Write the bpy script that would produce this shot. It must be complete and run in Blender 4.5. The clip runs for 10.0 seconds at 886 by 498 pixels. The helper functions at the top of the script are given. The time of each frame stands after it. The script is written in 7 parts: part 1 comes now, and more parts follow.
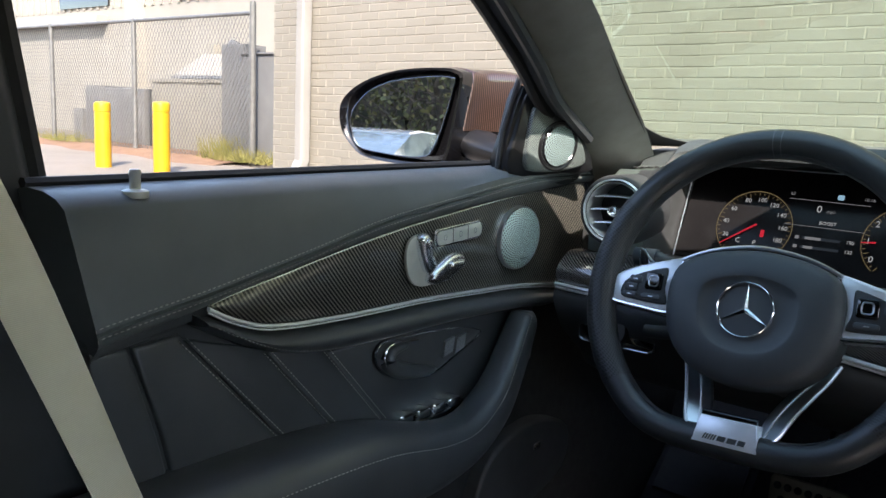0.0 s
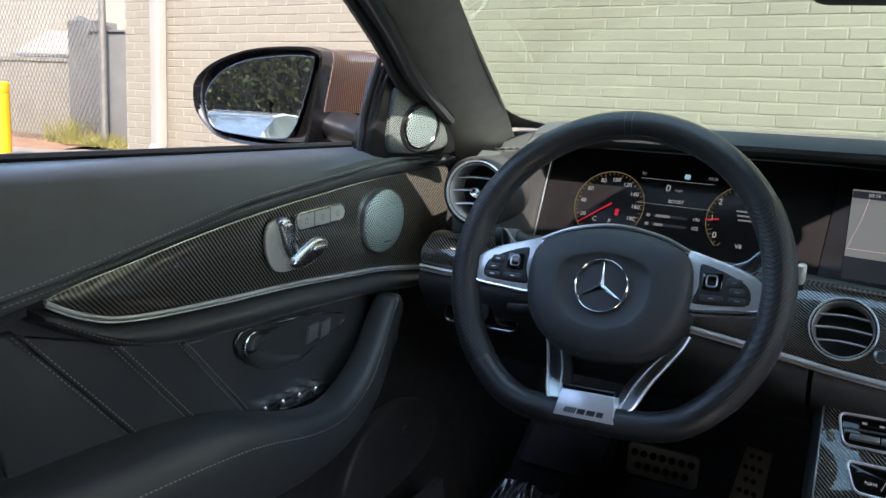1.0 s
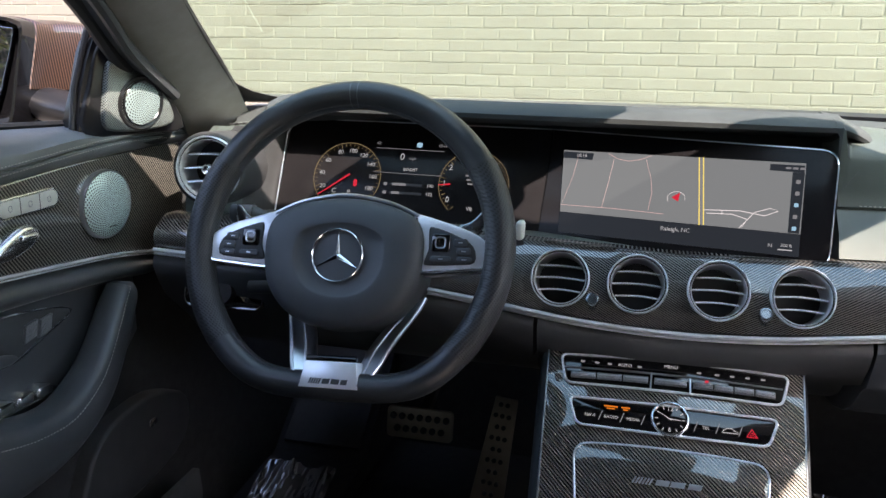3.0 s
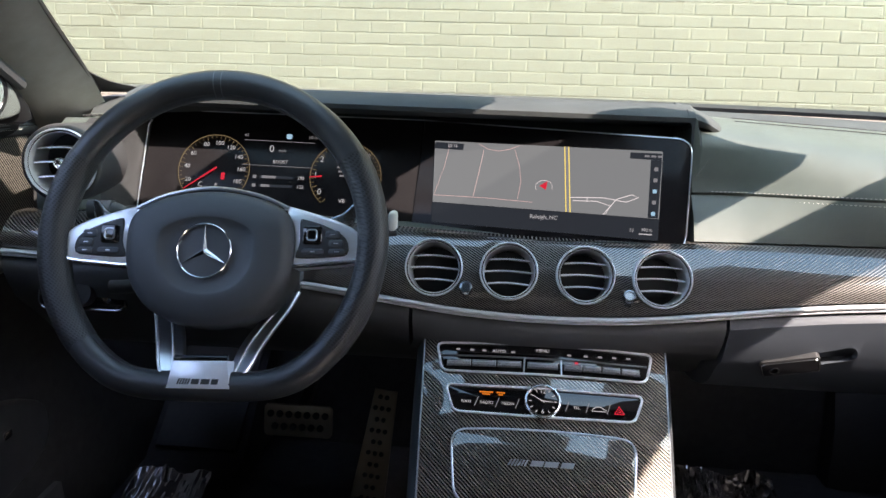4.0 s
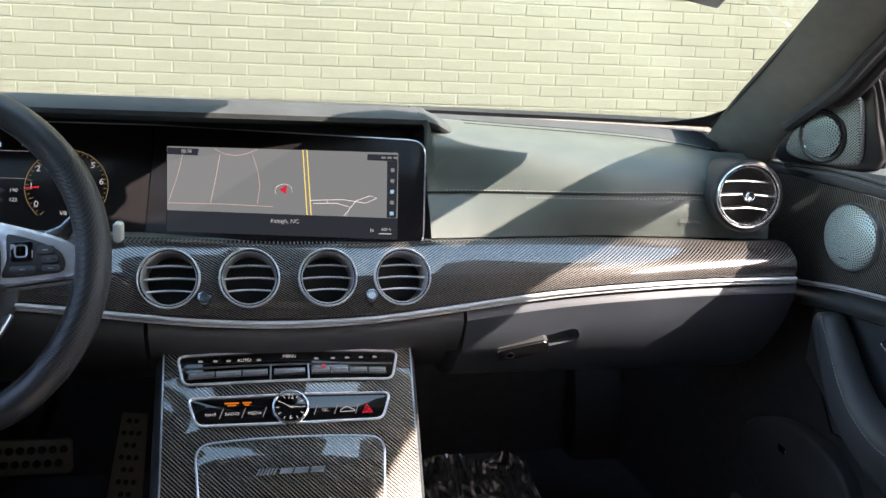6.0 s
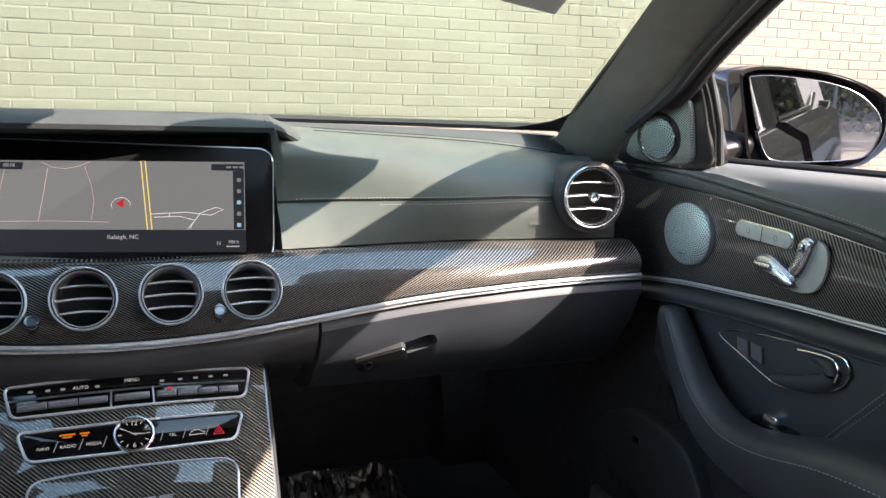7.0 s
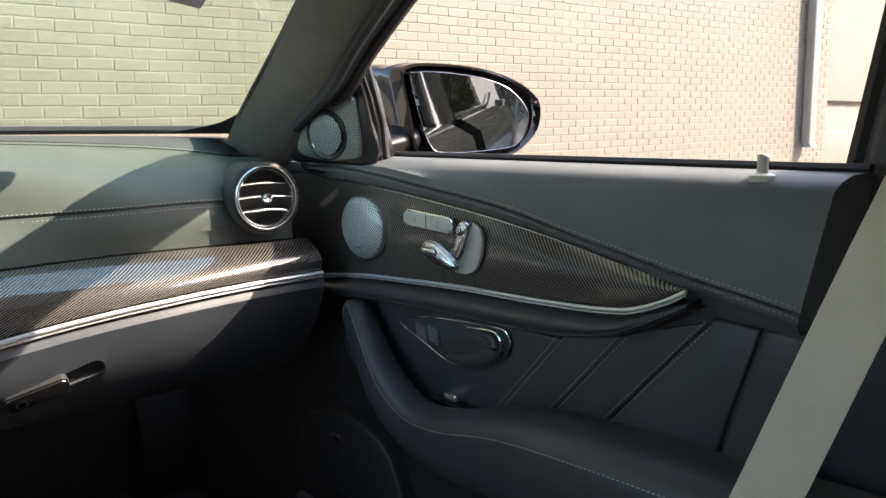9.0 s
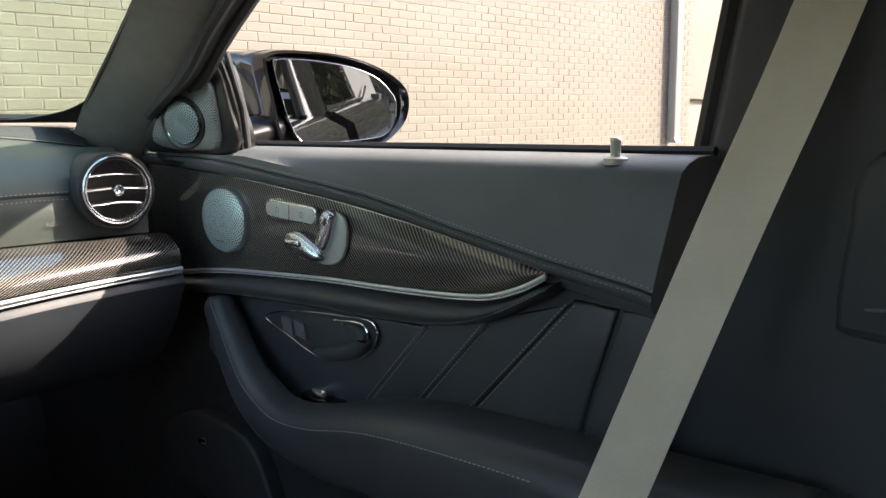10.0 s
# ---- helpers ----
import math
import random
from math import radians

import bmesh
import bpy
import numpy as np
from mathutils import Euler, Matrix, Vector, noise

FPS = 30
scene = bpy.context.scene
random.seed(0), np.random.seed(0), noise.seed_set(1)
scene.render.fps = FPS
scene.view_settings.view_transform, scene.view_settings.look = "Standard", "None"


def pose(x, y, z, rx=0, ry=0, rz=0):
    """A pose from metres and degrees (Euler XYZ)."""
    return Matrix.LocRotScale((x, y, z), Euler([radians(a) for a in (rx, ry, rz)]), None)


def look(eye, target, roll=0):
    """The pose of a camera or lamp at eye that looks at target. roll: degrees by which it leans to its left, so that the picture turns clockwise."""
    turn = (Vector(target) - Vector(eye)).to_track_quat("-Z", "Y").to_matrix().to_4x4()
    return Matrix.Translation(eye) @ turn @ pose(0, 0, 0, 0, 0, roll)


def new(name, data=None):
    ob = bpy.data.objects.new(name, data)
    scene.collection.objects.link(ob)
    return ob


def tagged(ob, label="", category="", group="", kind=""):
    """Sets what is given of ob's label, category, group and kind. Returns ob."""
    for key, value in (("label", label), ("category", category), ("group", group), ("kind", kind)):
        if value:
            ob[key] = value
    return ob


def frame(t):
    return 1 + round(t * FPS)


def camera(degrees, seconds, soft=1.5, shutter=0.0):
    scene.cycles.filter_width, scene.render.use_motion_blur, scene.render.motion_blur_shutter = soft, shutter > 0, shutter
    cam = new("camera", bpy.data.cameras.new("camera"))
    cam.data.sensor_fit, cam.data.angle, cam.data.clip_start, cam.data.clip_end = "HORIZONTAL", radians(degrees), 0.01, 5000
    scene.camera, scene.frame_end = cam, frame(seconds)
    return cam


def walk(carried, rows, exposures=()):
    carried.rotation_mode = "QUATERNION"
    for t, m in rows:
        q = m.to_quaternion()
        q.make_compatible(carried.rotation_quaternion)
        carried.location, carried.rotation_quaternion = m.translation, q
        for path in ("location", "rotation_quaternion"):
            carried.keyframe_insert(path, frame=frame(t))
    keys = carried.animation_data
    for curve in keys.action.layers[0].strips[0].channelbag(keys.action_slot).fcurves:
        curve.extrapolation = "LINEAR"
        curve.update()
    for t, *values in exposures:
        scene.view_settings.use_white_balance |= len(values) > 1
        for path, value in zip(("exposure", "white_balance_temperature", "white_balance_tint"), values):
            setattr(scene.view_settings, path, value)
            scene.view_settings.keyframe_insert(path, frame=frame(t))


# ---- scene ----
cam = camera(57.6, 10.0)
PATH = [
    (0, (-0.104, 0.011, 1.051), (-1.336, 1.55, 0.717), 2.6),
    (0.5, (-0.106, 0.018, 1.05), (-1.208, 1.651, 0.708), 2.7),
    (1, (-0.104, 0.025, 1.048), (-1.066, 1.741, 0.69), 3.0),
    (1.5, (-0.099, 0.034, 1.046), (-0.926, 1.817, 0.675), 2.8),
    (2, (-0.092, 0.04, 1.046), (-0.785, 1.877, 0.665), 2.5),
    (2.5, (-0.082, 0.038, 1.045), (-0.654, 1.916, 0.658), 2.3),
    (3, (-0.069, 0.038, 1.043), (-0.498, 1.952, 0.655), 2.0),
    (3.2, (-0.071, 0.038, 1.042), (-0.425, 1.967, 0.653), 2.2),
    (4.5, (-0.055, 0.043, 1.039), (-0.076, 2.005, 0.649), 2.0),
    (5, (-0.047, 0.038, 1.041), (0.065, 1.998, 0.66), 2.1),
    (5.5, (-0.033, 0.038, 1.039), (0.237, 1.984, 0.663), 2.3),
    (6.8, (-0.005, 0.041, 1.035), (0.656, 1.901, 0.711), 1.6),
    (7, (0.003, 0.044, 1.033), (0.727, 1.88, 0.71), 1.5),
    (7.5, (0.016, 0.044, 1.029), (0.887, 1.818, 0.719), 1.2),
    (8, (0.032, 0.041, 1.029), (1.057, 1.732, 0.731), 0.6),
    (8.5, (0.045, 0.041, 1.023), (1.221, 1.63, 0.723), 0.0),
    (9, (0.062, 0.032, 1.021), (1.37, 1.516, 0.722), -0.7),
    (9.5, (0.076, 0.029, 1.015), (1.489, 1.41, 0.71), -0.8),
    (10, (0.088, 0.029, 1.01), (1.595, 1.306, 0.7), -0.6),
]
walk(cam, [(t, look(eye, target, roll)) for t, eye, target, roll in PATH], [(0.0, 2.69, 6860, 13), (1.0, 2.74, 6900, 14), (2.5, 2.99, 7050, 18), (3.5, 3.05, 7080, 19), (4.5, 3.09, 7100, 20), (5.5, 3.09, 7150, 20), (7.0, 2.98, 7350, 19), (8.0, 2.81, 7480, 17), (9.0, 2.69, 7570, 16), (10.0, 2.70, 7600, 16)])

# ---- world, sun, exposure ----
SUN_FROM = Vector((0.547, -0.547, 0.633)).normalized()
world = bpy.data.worlds.new("sky")
scene.world = world
world.use_nodes = True
wn = world.node_tree
sky = wn.nodes.new("ShaderNodeTexSky")
sky.sky_type, sky.sun_disc = "NISHITA", False
sky.sun_elevation = math.asin(SUN_FROM.z)
sky.sun_rotation = math.atan2(SUN_FROM.x, SUN_FROM.y)
sky.air_density, sky.dust_density, sky.ozone_density = 1.0, 1.2, 1.0
wn.links.new(sky.outputs["Color"], wn.nodes["Background"].inputs["Color"])
wn.nodes["Background"].inputs["Strength"].default_value = 0.15
sun = new("sun", bpy.data.lights.new("sun", "SUN"))
sun.data.energy, sun.data.angle, sun.data.color = 2.0, radians(0.53), (1.0, 0.95, 0.87)
sun.matrix_world = look(SUN_FROM * 30, (0, 0, 0))


# ---- materials ----
def node_material(name):
    m = bpy.data.materials.new(name)
    m.use_nodes = True
    return m, m.node_tree, m.node_tree.nodes["Principled BSDF"]


def ramp(nt, fac, stops):
    r = nt.nodes.new("ShaderNodeValToRGB")
    while len(r.color_ramp.elements) < len(stops):
        r.color_ramp.elements.new(0.5)
    for e, (p, c) in zip(r.color_ramp.elements, stops):
        e.position, e.color = p, (*c, 1)
    nt.links.new(fac, r.inputs["Fac"])
    return r.outputs["Color"]


def coords(nt):
    return nt.nodes.new("ShaderNodeTexCoord").outputs["Object"]


def noise_tex(nt, co, scale, detail=4.0, rough=0.55):
    n = nt.nodes.new("ShaderNodeTexNoise")
    n.inputs["Scale"].default_value, n.inputs["Detail"].default_value, n.inputs["Roughness"].default_value = scale, detail, rough
    nt.links.new(co, n.inputs["Vector"])
    return n.outputs["Fac"]


def voronoi(nt, co, scale, feature="F1", out="Distance"):
    n = nt.nodes.new("ShaderNodeTexVoronoi")
    n.feature = feature
    n.inputs["Scale"].default_value = scale
    nt.links.new(co, n.inputs["Vector"])
    return n.outputs[out]


def math_node(nt, op, a, b=None):
    n = nt.nodes.new("ShaderNodeMath")
    n.operation = op
    for k, v in enumerate((a, b)):
        if v is None:
            continue
        if isinstance(v, (int, float)):
            n.inputs[k].default_value = v
        else:
            nt.links.new(v, n.inputs[k])
    return n.outputs[0]


def bump(nt, bsdf, height, strength, distance=0.001):
    n = nt.nodes.new("ShaderNodeBump")
    n.inputs["Strength"].default_value, n.inputs["Distance"].default_value = strength, distance
    nt.links.new(height, n.inputs["Height"])
    nt.links.new(n.outputs["Normal"], bsdf.inputs["Normal"])


def mottled(name, a, b, scale, rough=0.6, fine=0.0, bump_strength=0.0, bump_distance=0.002, metal=0.0, rough_var=0.1, coat=0.0, spec=0.5):
    """A surface that varies between two colours at two scales."""
    m, nt, p = node_material(name)
    co = coords(nt)
    big = noise_tex(nt, co, scale, 5)
    small = noise_tex(nt, co, fine or scale * 14, 4, 0.7)
    both = math_node(nt, "ADD", math_node(nt, "MULTIPLY", big, 0.65), math_node(nt, "MULTIPLY", small, 0.35))
    nt.links.new(ramp(nt, both, ((0.32, a), (0.68, b))), p.inputs["Base Color"])
    nt.links.new(math_node(nt, "ADD", math_node(nt, "MULTIPLY", small, rough_var), rough - rough_var / 2), p.inputs["Roughness"])
    p.inputs["Metallic"].default_value = metal
    p.inputs["Coat Weight"].default_value = coat
    p.inputs["Specular IOR Level"].default_value = spec
    if bump_strength:
        bump(nt, p, small, bump_strength, bump_distance)
    return m


def leather(name, a, b, rough=0.45, grain=900, strength=0.25):
    m, nt, p = node_material(name)
    co = coords(nt)
    big = noise_tex(nt, co, 9, 4)
    nt.links.new(ramp(nt, big, ((0.3, a), (0.7, b))), p.inputs["Base Color"])
    cells = voronoi(nt, co, grain, "DISTANCE_TO_EDGE")
    nt.links.new(math_node(nt, "ADD", math_node(nt, "MULTIPLY", noise_tex(nt, co, 30, 3), 0.16), rough - 0.08), p.inputs["Roughness"])
    bump(nt, p, cells, strength, 0.0006)
    return m


def carbon(name, lean, low=(0.010, 0.010, 0.011), high=(0.15, 0.135, 0.112), meet=None, coat=1.0, gloss=1.5, pitch=1330.0):
    """Twill-woven carbon fibre under clear lacquer; where two cloths meet, the weave is mirrored."""
    m, nt, p = node_material(name)
    sep = nt.nodes.new("ShaderNodeSeparateXYZ")
    nt.links.new(coords(nt), sep.inputs[0])
    across = math_node(nt, "ADD", sep.outputs["X"], sep.outputs["Y"])
    if meet is not None:
        across = math_node(nt, "ABSOLUTE", math_node(nt, "ADD", sep.outputs["X"], -meet))
    diagonal = math_node(nt, "ADD", across, math_node(nt, "MULTIPLY", sep.outputs["Z"], lean))
    band = math_node(nt, "SINE", math_node(nt, "MULTIPLY", diagonal, pitch))
    tow = math_node(nt, "SINE", math_node(nt, "MULTIPLY", sep.outputs["Z"], 3100.0))
    weave = math_node(nt, "ADD", math_node(nt, "MULTIPLY", band, 0.44), math_node(nt, "ADD", math_node(nt, "MULTIPLY", tow, 0.06), 0.5))
    nt.links.new(ramp(nt, weave, ((0.42, low), (0.78, high))), p.inputs["Base Color"])
    nt.links.new(math_node(nt, "ADD", math_node(nt, "MULTIPLY", weave, 0.12), 0.36), p.inputs["Roughness"])
    p.inputs["Metallic"].default_value = 0.35
    p.inputs["Specular IOR Level"].default_value = 0.25
    p.inputs["Coat Weight"].default_value, p.inputs["Coat Roughness"].default_value, p.inputs["Coat IOR"].default_value = coat, 0.02, gloss
    return m


def metal(name, colour, rough, var=0.08):
    m, nt, p = node_material(name)
    co = coords(nt)
    p.inputs["Metallic"].default_value = 1.0
    nt.links.new(ramp(nt, noise_tex(nt, co, 60, 3), ((0.3, tuple(c * 0.9 for c in colour)), (0.7, colour))), p.inputs["Base Color"])
    nt.links.new(math_node(nt, "ADD", math_node(nt, "MULTIPLY", noise_tex(nt, co, 140, 3), var), rough), p.inputs["Roughness"])
    return m


def glow(name, colour, strength):
    m, nt, p = node_material(name)
    p.inputs["Base Color"].default_value = (*[c * 0.03 for c in colour], 1)
    p.inputs["Emission Color"].default_value, p.inputs["Emission Strength"].default_value = (*colour, 1), strength
    p.inputs["Roughness"].default_value = 0.4
    p.inputs["Specular IOR Level"].default_value = 0.1
    return m


def pane(name, tint, gloss=1.0):
    """A thin tinted pane: clear, with a mirror gloss that grows at low angles."""
    m = bpy.data.materials.new(name)
    m.use_nodes = True
    nt = m.node_tree
    nt.nodes.clear()
    out = nt.nodes.new("ShaderNodeOutputMaterial")
    clear, shine, mix, fres = (nt.nodes.new("ShaderNode" + n) for n in ("BsdfTransparent", "BsdfGlossy", "MixShader", "Fresnel"))
    clear.inputs["Color"].default_value = (*tint, 1)
    shine.inputs["Roughness"].default_value = 0.01
    fres.inputs["IOR"].default_value = 1.45
    nt.links.new(math_node(nt, "MULTIPLY", fres.outputs[0], gloss), mix.inputs[0])
    nt.links.new(clear.outputs[0], mix.inputs[1])
    nt.links.new(shine.outputs[0], mix.inputs[2])
    nt.links.new(mix.outputs[0], out.inputs["Surface"])
    return m


def perforated(name, colour, pitch, hole):
    """Metal mesh with rows of fine round holes."""
    m, nt, p = node_material(name)
    sep = nt.nodes.new("ShaderNodeSeparateXYZ")
    nt.links.new(coords(nt), sep.inputs[0])
    across = math_node(nt, "ADD", math_node(nt, "MULTIPLY", sep.outputs["X"], 0.7), sep.outputs["Y"])
    rows = math_node(nt, "SINE", math_node(nt, "MULTIPLY", math_node(nt, "ADD", across, sep.outputs["Z"]), 3.14159 / pitch))
    cols = math_node(nt, "SINE", math_node(nt, "MULTIPLY", math_node(nt, "SUBTRACT", across, sep.outputs["Z"]), 3.14159 / pitch))
    d = math_node(nt, "SUBTRACT", 1.0, math_node(nt, "ABSOLUTE", math_node(nt, "MULTIPLY", rows, cols)))
    holes = ramp(nt, d, ((hole, (0.012, 0.013, 0.013)), (hole + 0.12, colour)))
    nt.links.new(holes, p.inputs["Base Color"])
    p.inputs["Metallic"].default_value, p.inputs["Roughness"].default_value = 0.45, 0.34
    bump(nt, p, d, 0.4, 0.0006)
    return m


def round_grille(name, colour, cy, cz, pitch, spokes):
    """Metal cover pierced in rings round a centre on the door's side."""
    m, nt, p = node_material(name)
    sep = nt.nodes.new("ShaderNodeSeparateXYZ")
    nt.links.new(coords(nt), sep.inputs[0])
    u = math_node(nt, "ADD", sep.outputs["Y"], -cy)
    v = math_node(nt, "ADD", sep.outputs["Z"], -cz)
    r = math_node(nt, "SQRT", math_node(nt, "ADD", math_node(nt, "MULTIPLY", u, u), math_node(nt, "MULTIPLY", v, v)))
    rings = math_node(nt, "SINE", math_node(nt, "MULTIPLY", r, 6.28319 / pitch))
    rays = math_node(nt, "SINE", math_node(nt, "MULTIPLY", math_node(nt, "ARCTAN2", u, v), spokes))
    d = math_node(nt, "ADD", math_node(nt, "MULTIPLY", math_node(nt, "MULTIPLY", rings, rays), 0.5), 0.5)
    nt.links.new(ramp(nt, d, ((0.25, tuple(c * 0.08 for c in colour)), (0.45, colour))), p.inputs["Base Color"])
    p.inputs["Metallic"].default_value, p.inputs["Roughness"].default_value = 0.25, 0.32
    bump(nt, p, d, 0.3, 0.0005)
    return m


def webbing(name):
    m, nt, p = node_material(name)
    w = nt.nodes.new("ShaderNodeTexWave")
    w.inputs["Scale"].default_value, w.inputs["Distortion"].default_value = 260.0, 0.6
    w.bands_direction = "Z"
    nt.links.new(coords(nt), w.inputs["Vector"])
    n = noise_tex(nt, coords(nt), 24, 5)
    tone = math_node(nt, "ADD", math_node(nt, "MULTIPLY", w.outputs["Fac"], 0.35), math_node(nt, "MULTIPLY", n, 0.65))
    nt.links.new(ramp(nt, tone, ((0.25, (0.74, 0.68, 0.52)), (0.75, (0.88, 0.82, 0.65)))), p.inputs["Base Color"])
    p.inputs["Roughness"].default_value = 0.75
    bump(nt, p, w.outputs["Fac"], 0.3, 0.0006)
    return m


def painted_brick(name, a, b, per_object=True):
    m, nt, p = node_material(name)
    co = coords(nt)
    info = nt.nodes.new("ShaderNodeObjectInfo").outputs["Random"] if per_object else nt.nodes.new("ShaderNodeNewGeometry").outputs["Random Per Island"]
    stain = noise_tex(nt, co, 1.1, 6, 0.6)
    fine = noise_tex(nt, co, 60, 5, 0.65)
    tone = math_node(nt, "ADD", math_node(nt, "MULTIPLY", info, 0.22), math_node(nt, "ADD", math_node(nt, "MULTIPLY", stain, 0.5), math_node(nt, "MULTIPLY", fine, 0.28)))
    nt.links.new(ramp(nt, tone, ((0.15, a), (0.85, b))), p.inputs["Base Color"])
    p.inputs["Roughness"].default_value = 0.62
    bump(nt, p, fine, 0.35, 0.003)
    return m


# paler than LEATHER_SMOOTH: light on the sill pads is put into the colour
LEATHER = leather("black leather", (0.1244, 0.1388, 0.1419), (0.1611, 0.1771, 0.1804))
DASH_LEATHER = leather("black dashboard leather", (0.0685, 0.0839, 0.0771), (0.0898, 0.1082, 0.0999), 0.40, 1000, 0.25)
# darker than the pad's leather: shade on the top is in the colour
DASH_TOP = leather("grained dashboard top, darkened for shade", (0.048, 0.054, 0.056), (0.066, 0.073, 0.075), 0.7, 1100, 0.3)
DASH_TOP.node_tree.nodes["Principled BSDF"].inputs["Specular IOR Level"].default_value = 0.25
LOWER = leather("soft lower dashboard skin", (0.053, 0.063, 0.077), (0.070, 0.081, 0.098), 0.48, 1400, 0.2)
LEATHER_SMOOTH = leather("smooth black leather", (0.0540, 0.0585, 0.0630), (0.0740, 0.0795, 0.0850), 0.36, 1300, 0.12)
SOFT = leather("soft-touch black plastic", (0.0480, 0.0525, 0.0560), (0.0665, 0.0715, 0.0765), 0.52, 1500, 0.25)
WHEEL_LEATHER = leather("wheel leather", (0.0307, 0.0335, 0.0363), (0.0460, 0.0496, 0.0531), 0.34, 1400, 0.15)
GRIP = perforated("perforated wheel leather", (0.040, 0.041, 0.043), 0.0042, 0.34)
GRIP.node_tree.nodes["Principled BSDF"].inputs["Metallic"].default_value = 0.0
GRIP.node_tree.nodes["Principled BSDF"].inputs["Roughness"].default_value = 0.45
SUEDE = mottled("charcoal microfibre", (0.225, 0.231, 0.206), (0.285, 0.291, 0.262), 40, 0.9, 600, 0.2)
BLACK = mottled("matt black plastic", (0.031, 0.032, 0.034), (0.047, 0.048, 0.050), 30, 0.55)
GLOSS = mottled("piano black", (0.004, 0.004, 0.005), (0.007, 0.007, 0.008), 20, 0.06, rough_var=0.03, coat=0.6)
DISPLAY_GLASS = mottled("dark anti-glare display glass", (0.011, 0.010, 0.011), (0.015, 0.014, 0.015), 20, 0.2, rough_var=0.03, spec=0.12)
CARBON_DASH = carbon("carbon weave", -1.9, (0.014, 0.0135, 0.013), (0.168, 0.157, 0.146), meet=0.03, gloss=1.85, pitch=1280.0)
CARBON_CONSOLE = carbon("carbon weave of the console", 1.46, (0.010, 0.010, 0.0105), (0.23, 0.205, 0.170), meet=-5.0, gloss=1.85)
CARBON_DOOR = {s: carbon("carbon weave of the door", -0.85 * s, (0.011, 0.012, 0.012), (0.25, 0.232, 0.202), coat=1.0, gloss=1.7, pitch=1300.0) for s in (-1, 1)}
CARBON_MIRROR = carbon("carbon weave of the mirror", 0.25, (0.016, 0.010, 0.008), (0.088, 0.048, 0.036), pitch=1300.0)
CHROME = metal("chrome", (0.90, 0.91, 0.93), 0.07, 0.08)
BRIGHT = metal("polished aluminium", (0.88, 0.90, 0.93), 0.20, 0.08)
DARK_METAL = metal("dark polished metal", (0.30, 0.32, 0.345), 0.2, 0.1)
KEY = mottled("satin grey key", (0.27, 0.28, 0.295), (0.35, 0.36, 0.375), 60, 0.28, metal=0.5)
SATIN = metal("satin aluminium", (0.66, 0.69, 0.73), 0.26, 0.1)
SILVER = mottled("silver switch plastic", (0.60, 0.61, 0.56), (0.72, 0.73, 0.67), 60, 0.3, metal=0.15)
SPOKE = mottled("satin silver spoke", (0.80, 0.82, 0.85), (0.88, 0.90, 0.93), 90, 0.3, metal=0.45)
SPEAKER = round_grille("pierced speaker aluminium", (0.62, 0.77, 0.74), 0.915, 0.889, 0.0036, 46.0)
TWEETER = round_grille("pierced tweeter aluminium", (0.28, 0.36, 0.36), 0.967, 1.013, 0.0038, 24.0)
GRILLE = perforated("perforated aluminium", (0.27, 0.31, 0.30), 0.0034, 0.40)
THREAD = mottled("grey thread", (0.38, 0.37, 0.34), (0.48, 0.47, 0.44), 300, 0.8)
BELT = webbing("beige belt webbing")
CARPET = mottled("black carpet", (0.019, 0.020, 0.021), (0.038, 0.039, 0.041), 60, 0.95, 1500, 0.4)
WRAP = mottled("clear plastic film", (0.42, 0.43, 0.45), (0.60, 0.61, 0.63), 30, 0.10, rough_var=0.05, metal=0.75, coat=1.0)
STEEL = metal("brushed steel pedal", (0.37, 0.32, 0.25), 0.38, 0.15)
RUBBER = mottled("black rubber", (0.0196, 0.0198, 0.0206), (0.0308, 0.0311, 0.0309), 80, 0.6)
HEADLINER = mottled("dark roof lining", (0.125, 0.135, 0.128), (0.165, 0.176, 0.168), 50, 0.95, 700, 0.2)
PAINT = mottled("dark metallic car paint", (0.010, 0.010, 0.013), (0.018, 0.018, 0.022), 300, 0.22, 1500, 0, metal=0.4, coat=1.0)
WINDSCREEN = pane("green-tinted windscreen", (0.905, 1.0, 0.93), 0.26)
GLASS_DARK = pane("lightly smoked glass", (0.8, 0.83, 0.8))
TRIM_BLACK = mottled("deep black trim", (0.006, 0.006, 0.007), (0.010, 0.010, 0.011), 40, 0.32)
MIRROR = bpy.data.materials.new("mirror")
MIRROR.use_nodes = True
MIRROR.node_tree.nodes["Principled BSDF"].inputs["Metallic"].default_value = 1.0
MIRROR.node_tree.nodes["Principled BSDF"].inputs["Roughness"].default_value = 0.01
MIRROR.node_tree.nodes["Principled BSDF"].inputs["Base Color"].default_value = (0.8, 0.82, 0.82, 1)
BRICK = painted_brick("cream painted brick", (0.163, 0.149, 0.122), (0.210, 0.193, 0.160))
BRICK_FAR = painted_brick("cream painted brick, joined", (0.163, 0.149, 0.122), (0.210, 0.193, 0.160), False)
MORTAR = mottled("painted mortar", (0.212, 0.193, 0.159), (0.262, 0.240, 0.199), 3, 0.7, 90, 0.4, 0.003)
ASPHALT = mottled("worn asphalt", (0.145, 0.121, 0.098), (0.21, 0.178, 0.147), 0.5, 0.9, 60, 0.5, 0.01)
SOIL = mottled("red soil", (0.15, 0.08, 0.045), (0.22, 0.13, 0.08), 3, 0.95, 50, 0.6, 0.02)
WHITE_WALL = mottled("white painted metal wall", (0.226, 0.210, 0.178), (0.286, 0.266, 0.228), 0.6, 0.6, 40, 0.2)
